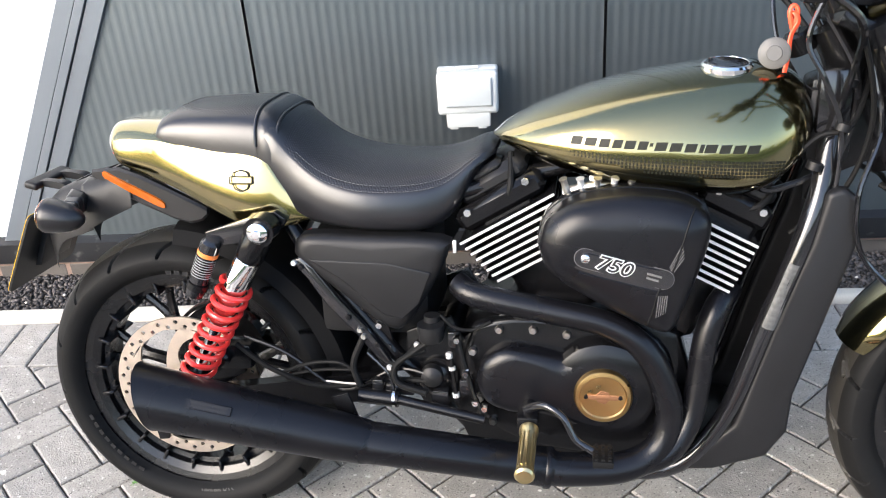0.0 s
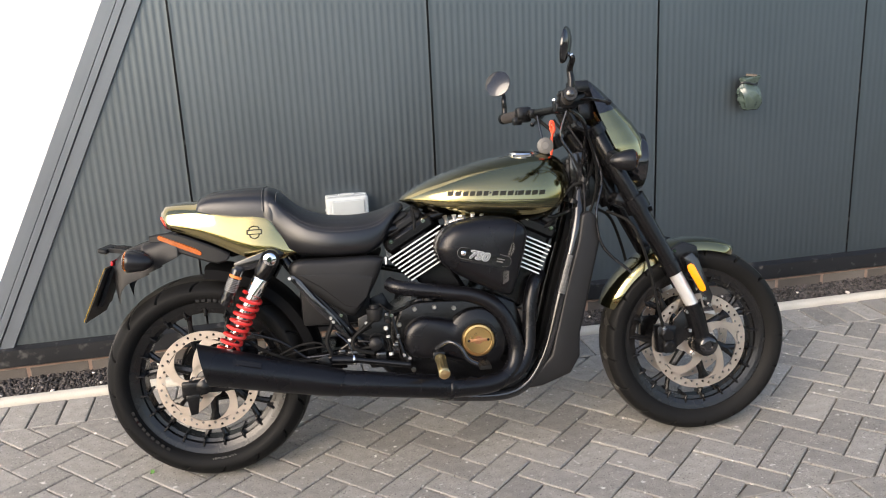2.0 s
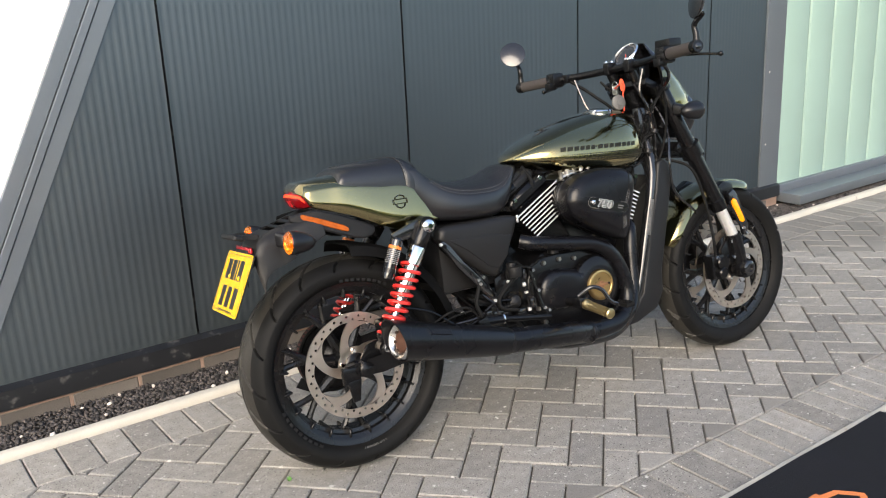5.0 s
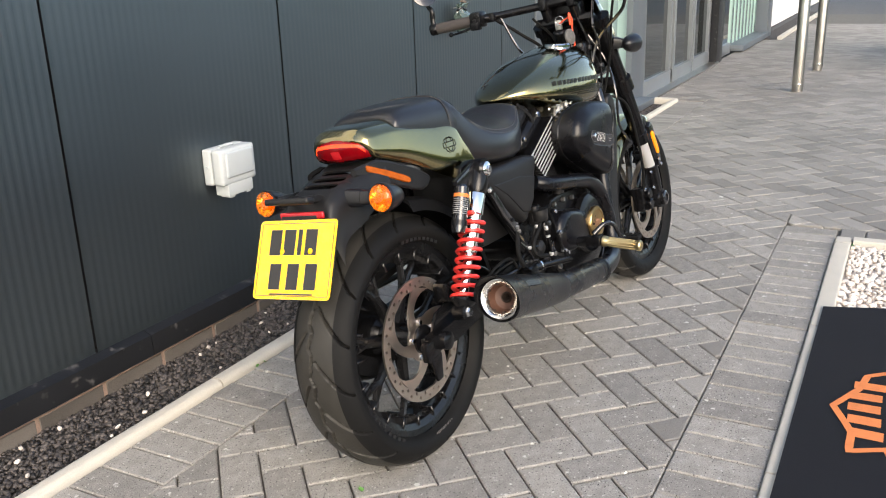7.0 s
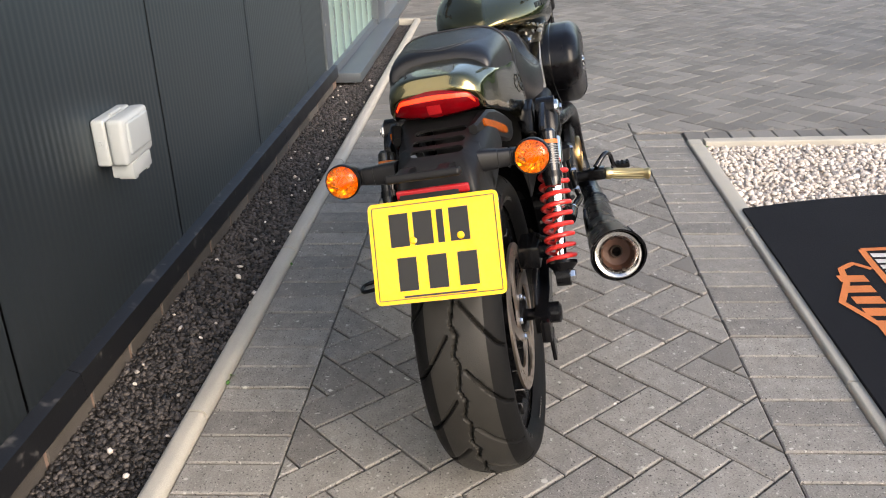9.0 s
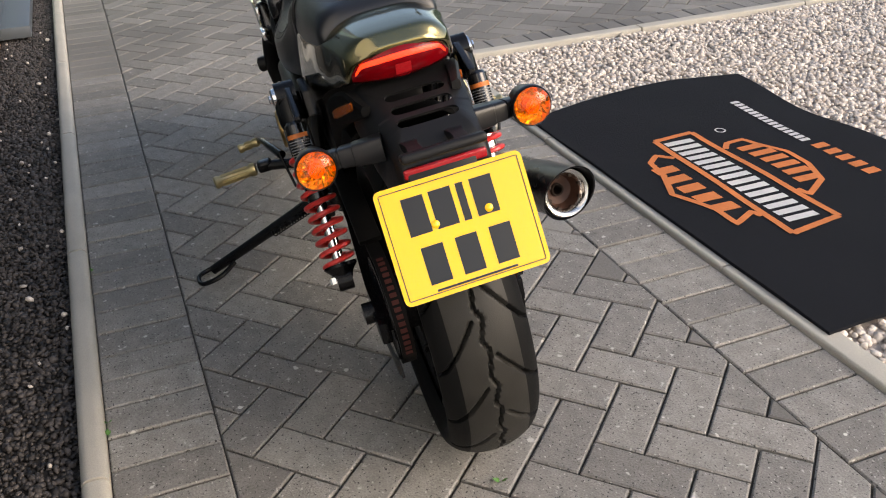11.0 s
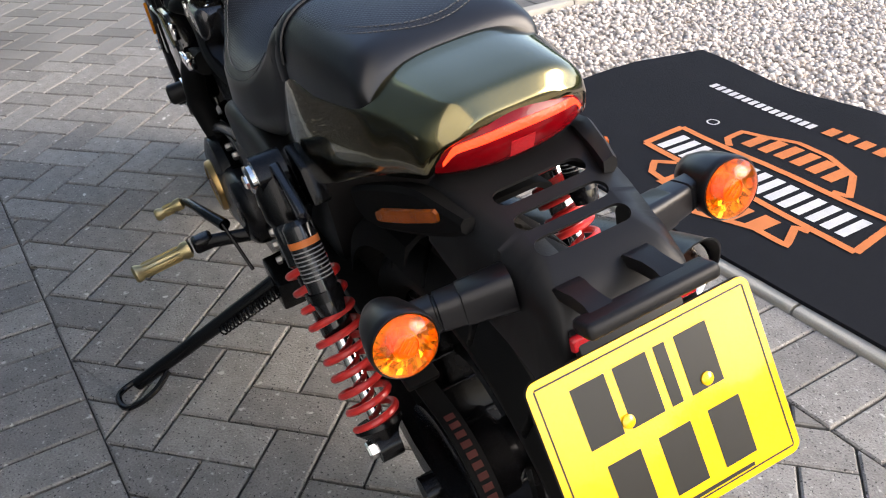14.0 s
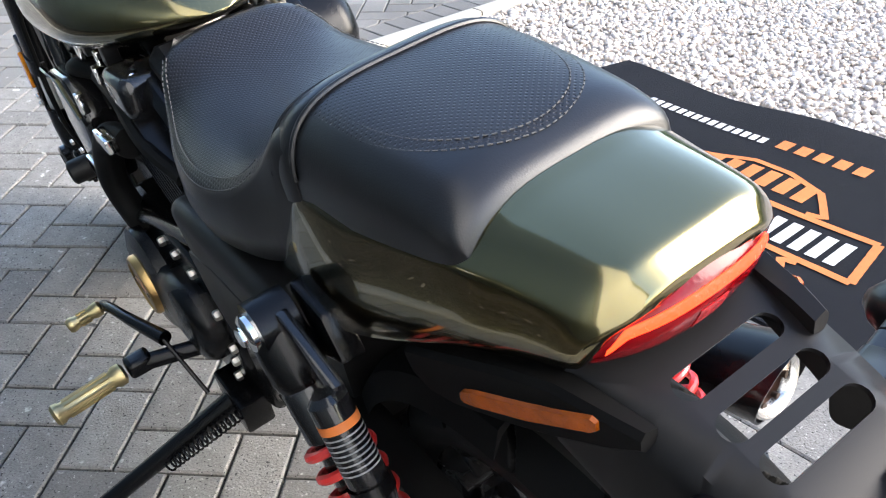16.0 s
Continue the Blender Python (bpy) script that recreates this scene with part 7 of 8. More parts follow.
# instrument
dn = Vector((-0.72, 0.0, 0.7))
sp = part("speedometer", lathe([(0.0, -0.05), (0.04, -0.045), (0.046, -0.01), (0.047, 0.0)], (1.225, 0.02, 1.055), dn, 36), M_GLOSS, bike, "round black speedometer with chrome ring")
part("bezel", lathe([(0.047, -0.004), (0.049, 0.004), (0.046, 0.009), (0.0415, 0.007)], (1.225, 0.02, 1.055), dn, 40, caps=False), M_CHROME, sp)
part("dial", lathe([(0.042, 0.003), (0.0, 0.0031)], (1.225, 0.02, 1.055), dn, 36), M_DIAL, sp)
du = dn.orthogonal().normalized(); dw = dn.cross(du)
for k in range(26):
    a = 2 * math.pi * k / 32
    p = Vector((1.225, 0.02, 1.055)) + dn * 0.0042 + 0.034 * (math.cos(a) * du + math.sin(a) * dw)
    part("dial_tick", tube([p, p + 0.005 * (math.cos(a) * du + math.sin(a) * dw)], 0.0007, 4), M_LWHITE, sp)
part("needle", tube([Vector((1.225, 0.02, 1.055)) + dn * 0.005, Vector((1.225, 0.02, 1.055)) + dn * 0.005 + du * 0.028], 0.0009, 5), M_STRAP, sp)
part("instrument_bracket", box((1.235, 0.01, 0.995), (0.05, 0.12, 0.05), 0.01), M_BLACK, bike)

# ---- handlebar and controls ----
bl, brr = Vector((1.07, 0.405, 1.0)), Vector((1.105, -0.395, 1.035))
hb = part("handlebar", tube([bl, (1.1, 0.29, 1.005), (1.145, 0.2, 1.008), (1.175, 0.1, 1.012), (1.18, 0.0, 1.016), (1.18, -0.1, 1.02), (1.155, -0.2, 1.026), (1.125, -0.29, 1.03), brr], 0.0125, 16, 6), M_BLACK, bike, "black flat handlebar")
for y in (-0.045, 0.055):
    part("riser", join(tube([(1.205, y, 0.95), (1.182, y, 1.0)], 0.017, 14), box((1.18, y, 1.017), (0.042, 0.03, 0.042), 0.008)), M_BLACK, hb)
    for dx in (-0.012, 0.012):
        part("riser_bolt", bolt((1.176 + dx, y, 1.038), (-0.3, 0, 1), 0.006, 0.006), M_CHROME, hb)
for s, e, e2 in ((1, bl, Vector((1.1, 0.29, 1.005))), (-1, brr, Vector((1.125, -0.29, 1.03)))):
    d = (e2 - e).normalized()
    part("grip", lathe([(0.0125, -0.002), (0.0175, 0.0), (0.0178, 0.05), (0.0172, 0.06), (0.0178, 0.118), (0.013, 0.122)], e, d, 20), M_GRIP, hb, "ribbed dark rubber grip")
    part("bar_end", lathe([(0.017, -0.024), (0.019, -0.02), (0.019, -0.004), (0.0175, -0.001)], e, d, 20), M_BLACK, hb)
    part("bar_end_bolt", lathe([(0.0, -0.0262), (0.006, -0.026), (0.01, -0.0245)], e, d, 12), M_GLOSS, hb)
    sw = e + d * 0.145
    part("switch_housing", join(box(sw, (0.05, 0.045, 0.052), 0.012), box(sw + Vector((-0.022, 0, -0.02)), (0.03, 0.032, 0.026), 0.006)), M_BLACK, hb, "black switch housing with buttons")
    for k in range(3):
        part("button", box(sw + Vector((-0.027, 0.012 * (k - 1), 0.012 - 0.014 * k)), (0.008, 0.012, 0.009), 0.002), M_PLAST, hb)
    lv0 = sw + Vector((0.03, -s * 0.02, 0.0))
    lever_pts = [lv0, lv0 + Vector((0.035, s * 0.02, -0.004)), e + Vector((0.095, -s * 0.06, -0.018)), e + Vector((0.102, s * 0.0, -0.026)), e + Vector((0.095, s * 0.012, -0.026))]
    part("lever", tube(lever_pts, [0.008, 0.0075, 0.006, 0.0055, 0.0055], 10, 5, flat=0.7), M_BLACK if s < 0 else M_GLOSS, hb, "black hand lever")
    part("lever_ball", lathe([(0.0, -0.008), (0.006, -0.006), (0.0082, 0), (0.006, 0.006), (0.0, 0.008)], lever_pts[-1], (0.3, s, 0), 12), M_BLACK, hb)
    part("lever_perch", box(lv0 + Vector((0.0, -s * 0.012, 0)), (0.04, 0.045, 0.03), 0.006), M_BLACK, hb)
    # bar-end mirror
    c = Vector((1.055, 0.43, 1.12)) if s > 0 else Vector((1.088, -0.437, 1.155))
    stem = [e - d * 0.012, e - d * 0.014 + Vector((0.004, 0, 0.03)), e - d * 0.012 + Vector((0.002, 0, 0.062)), c + Vector((0.018, 0, -0.035 if s < 0 else -0.045)), c + Vector((0.014, 0, -0.028))]
    mn = Vector((-0.5, -0.8, 0.34) if s > 0 else (-1.0, 0.4, 0.2)).normalized()
    mr = part("mirror", lathe([(0.0, -0.016), (0.02, -0.014), (0.04, -0.007), (0.0455, 0.0), (0.0455, 0.004), (0.043, 0.005)], c, mn, 36), M_GLOSS, bike, "round black bar-end mirror on a curved stem")
    part("mirror_glass", lathe([(0.043, 0.0048), (0.0, 0.0049)], c, mn, 36), M_MIRROR, mr)
    part("mirror_stem", tube(stem, [0.011, 0.0095, 0.0085, 0.007, 0.006], 12, 5), M_BLACK, mr)
    part("stem_joint", lathe([(0.0, -0.007), (0.006, -0.004), (0.006, 0.004), (0.0, 0.007)], c + Vector((0.014, 0, -0.026)), (1, 0, 0.3), 12), M_CHROME, mr)
part("brake_fluid_box", box((1.165, -0.235, 1.06), (0.05, 0.065, 0.032), 0.006), M_BLACK, bike)

# ignition, key and fob
ign = part("ignition_lock", lathe([(0.022, 0), (0.022, 0.03), (0.018, 0.034), (0.0, 0.034)], (1.16, 0.0, 0.9), (-0.5, -0.1, 1), 20), M_BLACK, bike)
part("key", box((1.142, -0.004, 0.945), (0.01, 0.022, 0.03), 0.003), M_ALLOY, ign)
part("key_ring", tube([Vector((1.135, -0.012 + 0.014 * math.cos(a), 0.958 + 0.014 * math.sin(a))) for a in np.linspace(0, 2 * math.pi, 19)], 0.0012, 6), M_CHROME, ign)
part("key_fob", join(lathe([(0.0, -0.006), (0.02, -0.006), (0.024, -0.003), (0.024, 0.003), (0.02, 0.006), (0.0, 0.006)], (1.106, -0.055, 0.905), (-0.15, -1, 0.1), 28), lathe([(0.012, 0.006), (0.011, 0.0075)], (1.106, -0.055, 0.905), (-0.15, -1, 0.1), 20)), M_FOB, ign, "grey round key fob")
part("fob_strap", join(tube([(1.135, -0.012, 0.95), (1.13, -0.05, 0.965), (1.137, -0.055, 0.952), (1.128, -0.055, 0.93), (1.126, -0.058, 0.9), (1.122, -0.06, 0.876)], 0.0045, 8, 5, flat=0.5), tube([(1.13, -0.05, 0.94), (1.124, -0.052, 0.965), (1.13, -0.05, 0.975), (1.136, -0.05, 0.965), (1.13, -0.05, 0.94)], 0.0035, 8, 5)), M_STRAP, ign, "red tag strap")

# cables and hoses about the headstock
rng = random.Random(7)
runs = [[(1.13, -0.24, 1.01), (1.19, -0.2, 0.96), (1.21, -0.1, 0.88), (1.19, -0.07, 0.76), (1.17, -0.08, 0.66)],
        [(1.15, -0.2, 1.02), (1.2, -0.16, 0.95), (1.24, -0.12, 0.82), (1.22, -0.09, 0.7), (1.15, -0.07, 0.62)],
        [(1.16, -0.12, 1.0), (1.14, -0.12, 0.93), (1.17, -0.12, 0.87), (1.205, -0.1, 0.78), (1.2, -0.09, 0.6)],
        [(1.13, 0.22, 1.0), (1.18, 0.16, 0.94), (1.22, 0.08, 0.85), (1.2, 0.06, 0.7)],
        [(1.14, 0.2, 1.0), (1.15, 0.16, 0.9), (1.19, 0.12, 0.8), (1.13, 0.11, 0.66), (1.1, 0.12, 0.55)],
        [(1.17, 0.1, 0.98), (1.21, 0.05, 0.9), (1.24, 0.05, 0.78), (1.2, 0.06, 0.64)],
        [(1.18, -0.05, 0.96), (1.23, -0.06, 0.86), (1.21, -0.06, 0.74), (1.12, -0.09, 0.7), (1.08, -0.1, 0.71)],
        [(1.26, -0.03, 0.88), (1.22, -0.09, 0.8), (1.17, -0.09, 0.78), (1.1, -0.1, 0.705)],
        [(1.25, -0.05, 0.9), (1.26, -0.1, 0.8), (1.23, -0.13, 0.7), (1.25, -0.12, 0.6), (1.33, -0.12, 0.52)],
        [(1.2, -0.03, 0.85), (1.18, -0.08, 0.72), (1.2, -0.1, 0.62), (1.19, -0.09, 0.5)]]
for k, r in enumerate(runs):
    part("cable", tube(r, 0.0042 if k % 3 else 0.0055, 7, 7), M_RUBBER if k % 2 else M_GLOSS, bike)
for x, y, z in ((1.205, -0.1, 0.8), (1.2, -0.085, 0.7), (1.19, -0.09, 0.64), (1.22, -0.06, 0.86), (1.17, -0.1, 0.74)):
    part("cable_clip", lathe([(0.012, -0.006), (0.012, 0.006)], (x, y, z), (0.3, 0, 1), 12), M_PLAST, bike)
part("wiring_cover", box((1.2, 0.0, 0.79), (0.07, 0.1, 0.12), 0.015), M_PLAST, bike)
part("horn", lathe([(0.045, 0), (0.048, 0.006), (0.04, 0.02), (0.0, 0.024)], (1.2, 0.09, 0.62), (0.4, 1, 0), 28), M_BLACK, bike)


# ---- things on and by the wall ----
sb = thing("socket_box", "pale grey plastic weatherproof socket box fixed to the wall", "socket box", pose(-0.039, WALL, 0.533))
part("back_box", box((0, -0.017, 0), (0.162, 0.034, 0.114), 0.008, 3), M_BOXP, sb)
part("lid", box((0, -0.057, 0), (0.162, 0.042, 0.114), 0.012, 3), M_BOXP, sb, "hinged lid with raised panel")
part("lid_panel", box((0.002, -0.078, 0.006), (0.126, 0.012, 0.08), 0.006, 3), M_BOXD, sb)
part("cable_skirt", box((0, -0.05, -0.073), (0.118, 0.055, 0.04), 0.006, 2), M_BOXP, sb)
for x in (-0.04, 0.036):
    part("skirt_foot", box((x, -0.055, -0.094), (0.022, 0.04, 0.008), 0.002), M_BOXP, sb)
part("screw_cap", lathe([(0.007, 0), (0.006, 0.003)], (-0.081, -0.017, 0.0), (-1, 0, 0), 14), M_BOXD, sb)
part("hinge", tube([(-0.03, -0.03, 0.058), (0.03, -0.03, 0.058)], 0.005, 8), M_BOXP, sb)

bag = thing("plastic_bag", "crumpled dark green plastic bag stuffed behind a wall fitting", "bag", pose(1.655, WALL - 0.045, 0.873))
sec = [(-0.072, 0.026, 0.016, 0.008), (-0.068, 0.034, 0.024, 0.008), (-0.045, 0.045, 0.034, 0.006), (-0.015, 0.05, 0.038, 0.003), (0.012, 0.047, 0.032, 0.0), (0.03, 0.038, 0.02, -0.002), (0.04, 0.034, 0.015, -0.003), (0.052, 0.042, 0.018, 0.0), (0.064, 0.05, 0.017, 0.004), (0.066, 0.044, 0.01, 0.004)]
rings = []
for z in np.linspace(-0.072, 0.066, 40):
    w, dp, ox = (sinterp(z, [(q[0], q[k]) for q in sec]) for k in (1, 2, 3))
    ring = []
    for k in range(48):
        a = 2 * math.pi * k / 48
        c, sn = math.cos(a), math.sin(a)
        fold = 0.13 * abs(math.sin(a * 3.5 + z * 30 + 2 * noise.noise((c, sn, z * 25)))) * (1.4 if z > 0.02 else 0.7) + 0.12 * noise.noise((c * 2, sn * 2, z * 40))
        r = 1.0 - fold
        ring.append((ox + w * r * math.copysign(abs(c) ** 0.7, c), dp * r * math.copysign(abs(sn) ** 0.8, sn), z + 0.006 * noise.noise((c * 1.5, sn * 1.5, z * 20))))
    rings.append(ring)
part("bag_body", loft(rings), M_BAG, bag, sharp=22)
part("bag_tie", tube([(0.036 * math.cos(a) - 0.002, 0.018 * math.sin(a), 0.038 + 0.006 * math.sin(2 * a)) for a in np.linspace(0, 2 * math.pi, 25)], 0.004, 6), M_FLASH, bag)
part("wrapper", box((0.006, -0.004, 0.071), (0.046, 0.014, 0.009), 0.003, 2, rot=Matrix.Rotation(0.12, 3, "Y")), M_BAGB, bag, "scrap of brown wrapper")
part("wall_hook", tube([(0, 0.05, 0.04), (0, 0.0, 0.045), (0, -0.01, 0.06)], 0.004, 6), M_STEEL, bag)

# ---- doormat draped on the gravel ----
mat_z = lambda x, y: 0.021 + 0.004 * noise.noise((x * 4, y * 4, 0)) + 0.007 * max(0.0, 0.5 - abs(y + 0.35) * 2) * math.sin(x * 9) + 0.006 * max(0, y - 0.4) * 0
dm = thing("doormat", "black rubber-backed doormat with orange and white bars lying on gravel", "doormat", pose(-0.06, 0.034, 0))
NX, NY = 90, 54


def mat_xy(i, j):
    s, t = i / NX, j / NY
    y = -0.385 + 0.885 * t
    x1 = 0.80 + 0.115 * math.sin(min(1, (1 - t) * 1.3) * math.pi * 0.6) ** 1.0 - 0.05 * max(0, 0.25 - t) * 4
    x0 = -0.6 + 0.01 * math.sin(t * 9)
    x = x0 + (x1 - x0) * s
    y += 0.018 * math.sin(s * 11) * (1 - t) ** 3
    return x, y


top = [[(*mat_xy(i, j), mat_z(*mat_xy(i, j))) for i in range(NX + 1)] for j in range(NY + 1)]
bm = bmesh.new()
g = [[bm.verts.new(p) for p in row] for row in top]
h = [[bm.verts.new((p[0], p[1], p[2] - 0.009)) for p in row] for row in top]
for j in range(NY):
    for i in range(NX):
        bm.faces.new((g[j][i], g[j][i + 1], g[j + 1][i + 1], g[j + 1][i]))
        bm.faces.new((h[j][i], h[j + 1][i], h[j + 1][i + 1], h[j][i + 1]))
for i in range(NX):
    bm.faces.new((g[0][i], h[0][i], h[0][i + 1], g[0][i + 1]))
    bm.faces.new((g[NY][i], g[NY][i + 1], h[NY][i + 1], h[NY][i]))
for j in range(NY):
    bm.faces.new((g[j][0], g[j + 1][0], h[j + 1][0], h[j][0]))
    bm.faces.new((g[j][NX], h[j][NX], h[j + 1][NX], g[j + 1][NX]))
part("carpet", bm, M_MAT, dm, "black carpet pile", sharp=60)


def on_mat(pts_rows, name, material, lift=0.0022):
    bm = bmesh.new()
    for row in pts_rows:
        n = len(row)
        vs = [[bm.verts.new((x, y, mat_z(x, y) + lift)) for x, y in r] for r in row]
        for a, b in zip(vs, vs[1:]):
            for k in range(len(a) - 1):
                bm.faces.new((a[k], a[k + 1], b[k + 1], b[k]))
    return part(name, bm, material, dm, recalc=True)


def ribbon(pts, w, n=10):
    P = curve([(x, y, 0) for x, y in pts], n) if n else [Vector((x, y, 0)) for x, y in pts]
    L, R = [], []
    for i, p in enumerate(P):
        d = (P[min(i + 1, len(P) - 1)] - P[max(i - 1, 0)]).normalized()
        nn = Vector((-d.y, d.x, 0))
        wob = 0.0012 * noise.noise(p * 90)
        L.append((p.x + nn.x * (w / 2 + wob), p.y + nn.y * (w / 2 + wob)))
        R.append((p.x - nn.x * (w / 2 - wob), p.y - nn.y * (w / 2 - wob)))
    return [L, R]


def dense(pts, k=12):
    out = []
    for a, b in zip(pts, pts[1:]):
        out += [(a[0] + (b[0] - a[0]) * i / k, a[1] + (b[1] - a[1]) * i / k) for i in range(k)]
    return out + [pts[-1]]


BAR = [(0.445, 0.242), (0.456, 0.096), (-0.195, 0.1), (-0.22, 0.272), (0.445, 0.242)]
for a, b in zip(BAR, BAR[1:]):
    on_mat([ribbon(dense([a, b], 20), 0.02, 0)], "bar_border", M_MATO)
on_mat([ribbon(dense([(0.31, 0.262), (0.35, 0.3), (0.312, 0.346), (0.22, 0.362), (0.1, 0.415), (-0.03, 0.365), (-0.12, 0.366), (-0.078, 0.288), (-0.11, 0.28)], 6), 0.018, 0)], "shield_border", M_MATO)
on_mat([ribbon(dense([(0.30, 0.082), (0.335, 0.05), (0.34, -0.012), (0.28, -0.03), (0.2, -0.066), (0.1, -0.06), (0.0, -0.02), (-0.06, 0.075), (-0.02, 0.085)], 6), 0.018, 0)], "shield_border", M_MATO)
random.seed(11)


def blocks(x0, x1, yc, hgt, n, material, name, gap=0.36):
    """A line of plain letter-sized bars in place of a trade name."""
    w = (x1 - x0) / n
    for k in range(n):
        a, b = x0 + w * (k + gap / 2), x0 + w * (k + 1 - gap / 2)
        y = yc(a) if callable(yc) else yc
        y0, y1 = y - hgt / 2, y + hgt / 2
        rows = [[[(q, y0), (q, y), (q, y1)] for q in (a, (a + b) / 2, b)]]
        on_mat(rows, name, material)


blocks(-0.175, 0.425, lambda x: 0.184 - 0.02 * (x - 0.1), 0.1, 15, M_MATW, "character_bar")
blocks(-0.06, 0.28, lambda x: 0.315 + 0.03 * math.cos((x - 0.1) * 6), 0.075, 5, M_MATO, "character_bar")
blocks(0.0, 0.3, lambda x: 0.02 - 0.02 * math.cos((x - 0.14) * 7), 0.085, 6, M_MATO, "character_bar")
blocks(0.235, 0.625, lambda x: -0.178 - 0.05 * (x - 0.23) , 0.034, 15, M_MATW, "character_bar", gap=0.3)
blocks(-0.04, 0.215, lambda x: -0.188, 0.05, 5, M_MATO, "character_bar")
blocks(-0.34, -0.1, lambda x: -0.2, 0.05, 4, M_MATO, "character_bar")
on_mat([ribbon([(0.431 + 0.016 * math.cos(a), 0.002 + 0.016 * math.sin(a)) for a in np.linspace(0, 2 * math.pi, 15)], 0.005, 0)], "round_mark", M_MATW)

# ---- across the paving: slim-legged table and a second motorcycle ----
tabl = thing("bistro_table", "slim black metal outdoor table beyond the gravel", "table", pose(2.9, -1.9, 0))
part("tabletop", lathe([(0.3, 0.70), (0.31, 0.705), (0.31, 0.715), (0.3, 0.72)], (0, 0, 0), (0, 0, 1), 32), M_BLACK, tabl)
for dx, dy in ((-0.1, 0.32), (-0.3, 0.25), (0.25, -0.1), (0.1, -0.3)):
    part("leg", tube([(dx * 0.6, dy * 0.6, 0.70), (dx, dy, 0.004)], 0.011, 8), M_BLACK, tabl)

mb = thing("motorcycle", "dark parked motorcycle with twin silencers far along the paving", "motorcycle", pose(7.35, -0.25, 0, 0, 0, 12))
def plain_wheel(o, R, half, lab):
    w = part("wheel", lathe([(R * 0.7, -half * 0.7), (R * 0.72, -half), (R * 0.93, -half), (R, -half * 0.5), (R, half * 0.5), (R * 0.93, half), (R * 0.72, half), (R * 0.7, half * 0.7)], o, (0, 1, 0), 40, caps=False), M_RUBBER, mb, lab)
    for k in range(9):
        a = 2 * math.pi * k / 9
        part("spoke", tube([o, Vector(o) + Vector((R * 0.71 * math.cos(a), 0, R * 0.71 * math.sin(a)))], 0.012, 6), M_CHROME, w)
    part("hub", lathe([(0.05, -0.07), (0.05, 0.07)], o, (0, 1, 0), 20), M_ALLOY, w)
plain_wheel((0, 0, 0.32), 0.32, 0.075, "rear wheel with bright spokes")
plain_wheel((1.6, 0, 0.32), 0.32, 0.06, "front wheel with bright spokes")
part("rear_fender", loft([[(r * math.cos(q), y, 0.32 + r * math.sin(q)) for y, r in ((-0.1, 0.33), (-0.09, 0.36), (0.09, 0.36), (0.1, 0.33))] for q in np.radians(np.linspace(40, 190, 20))]), M_GLOSS, mb)
part("fuel_tank", loft([[(u, hw * math.cos(a), 0.85 + 0.11 * math.sin(a) * (hw / 0.14)) for a in np.linspace(0, 2 * math.pi, 20, endpoint=False)] for u, hw in ((0.6, 0.04), (0.72, 0.11), (0.9, 0.14), (1.1, 0.13), (1.2, 0.06))]), M_GLOSS, mb)
part("seat", box((0.35, 0, 0.74), (0.55, 0.24, 0.1), 0.04, 3), M_SEAT, mb)
part("engine", box((0.75, 0, 0.5), (0.42, 0.3, 0.42), 0.05, 3), M_ALLOY, mb)
part("fork", join(tube([(1.25, -0.1, 0.98), (1.6, -0.1, 0.32)], 0.025, 12), tube([(1.25, 0.1, 0.98), (1.6, 0.1, 0.32)], 0.025, 12)), M_CHROME, mb)
part("handlebar", tube([(1.0, 0.4, 1.08), (1.2, 0.15, 1.05), (1.2, -0.15, 1.05), (1.0, -0.4, 1.08)], 0.014, 10, 5), M_CHROME, mb)
for s in (-1, 1):
    part("silencer", tube([(0.7, s * 0.17, 0.27), (0.2, s * 0.2, 0.29), (-0.32, s * 0.21, 0.31)], [0.03, 0.045, 0.045], 18), M_MATTE, mb)
    part("silencer_tip", lathe([(0.046, 0), (0.047, 0.03), (0.036, 0.03)], (-0.3, s * 0.21, 0.309), (-1, 0, 0.02), 20, caps=False), M_CHROME, mb)
pm = part("number_plate", box((-0.42, 0, 0.62), (0.01, 0.2, 0.15), 0.002, rot=Matrix.Rotation(0.3, 3, "Y")), M_PLATE, mb, "yellow number plate with plain bars")
for z, n in ((0.65, 4), (0.59, 3)):
    for k in range(n):
        part("character_bar", box((-0.428 - (0.62 - z) * 0.3, (k - (n - 1) / 2) * 0.045, z), (0.003, 0.028, 0.048), 0, rot=Matrix.Rotation(0.3, 3, "Y")), M_INK, pm)
part("tail_light", box((-0.4, 0, 0.74), (0.04, 0.1, 0.05), 0.012), M_RED, mb)


# ---- paving, stone by stone ----
MOD, ANG, PH = 0.09447, radians(43.3), (-1.249, 0.084)
SM = 0.0956          # pitch of the soldier courses
ca, sa = math.cos(ANG), math.sin(ANG)
to_world = lambda a, b: ((a + PH[0]) * MOD * ca - (b + PH[1]) * MOD * sa, (a + PH[0]) * MOD * sa + (b + PH[1]) * MOD * ca)
GAP = 0.0022


def clip(poly, x0, y0, x1, y1):
    for ax, lim, sg in ((0, x0, 1), (0, x1, -1), (1, y0, 1), (1, y1, -1)):
        out = []
        for p, q in zip(poly, poly[1:] + poly[:1]):
            ip, iq = (p[ax] - lim) * sg >= 0, (q[ax] - lim) * sg >= 0
            if ip:
                out.append(p)
            if ip != iq:
                t = (lim - p[ax]) / (q[ax] - p[ax])
                out.append((p[0] + (q[0] - p[0]) * t, p[1] + (q[1] - p[1]) * t))
        poly = out
        if len(poly) < 3:
            return []
    return poly


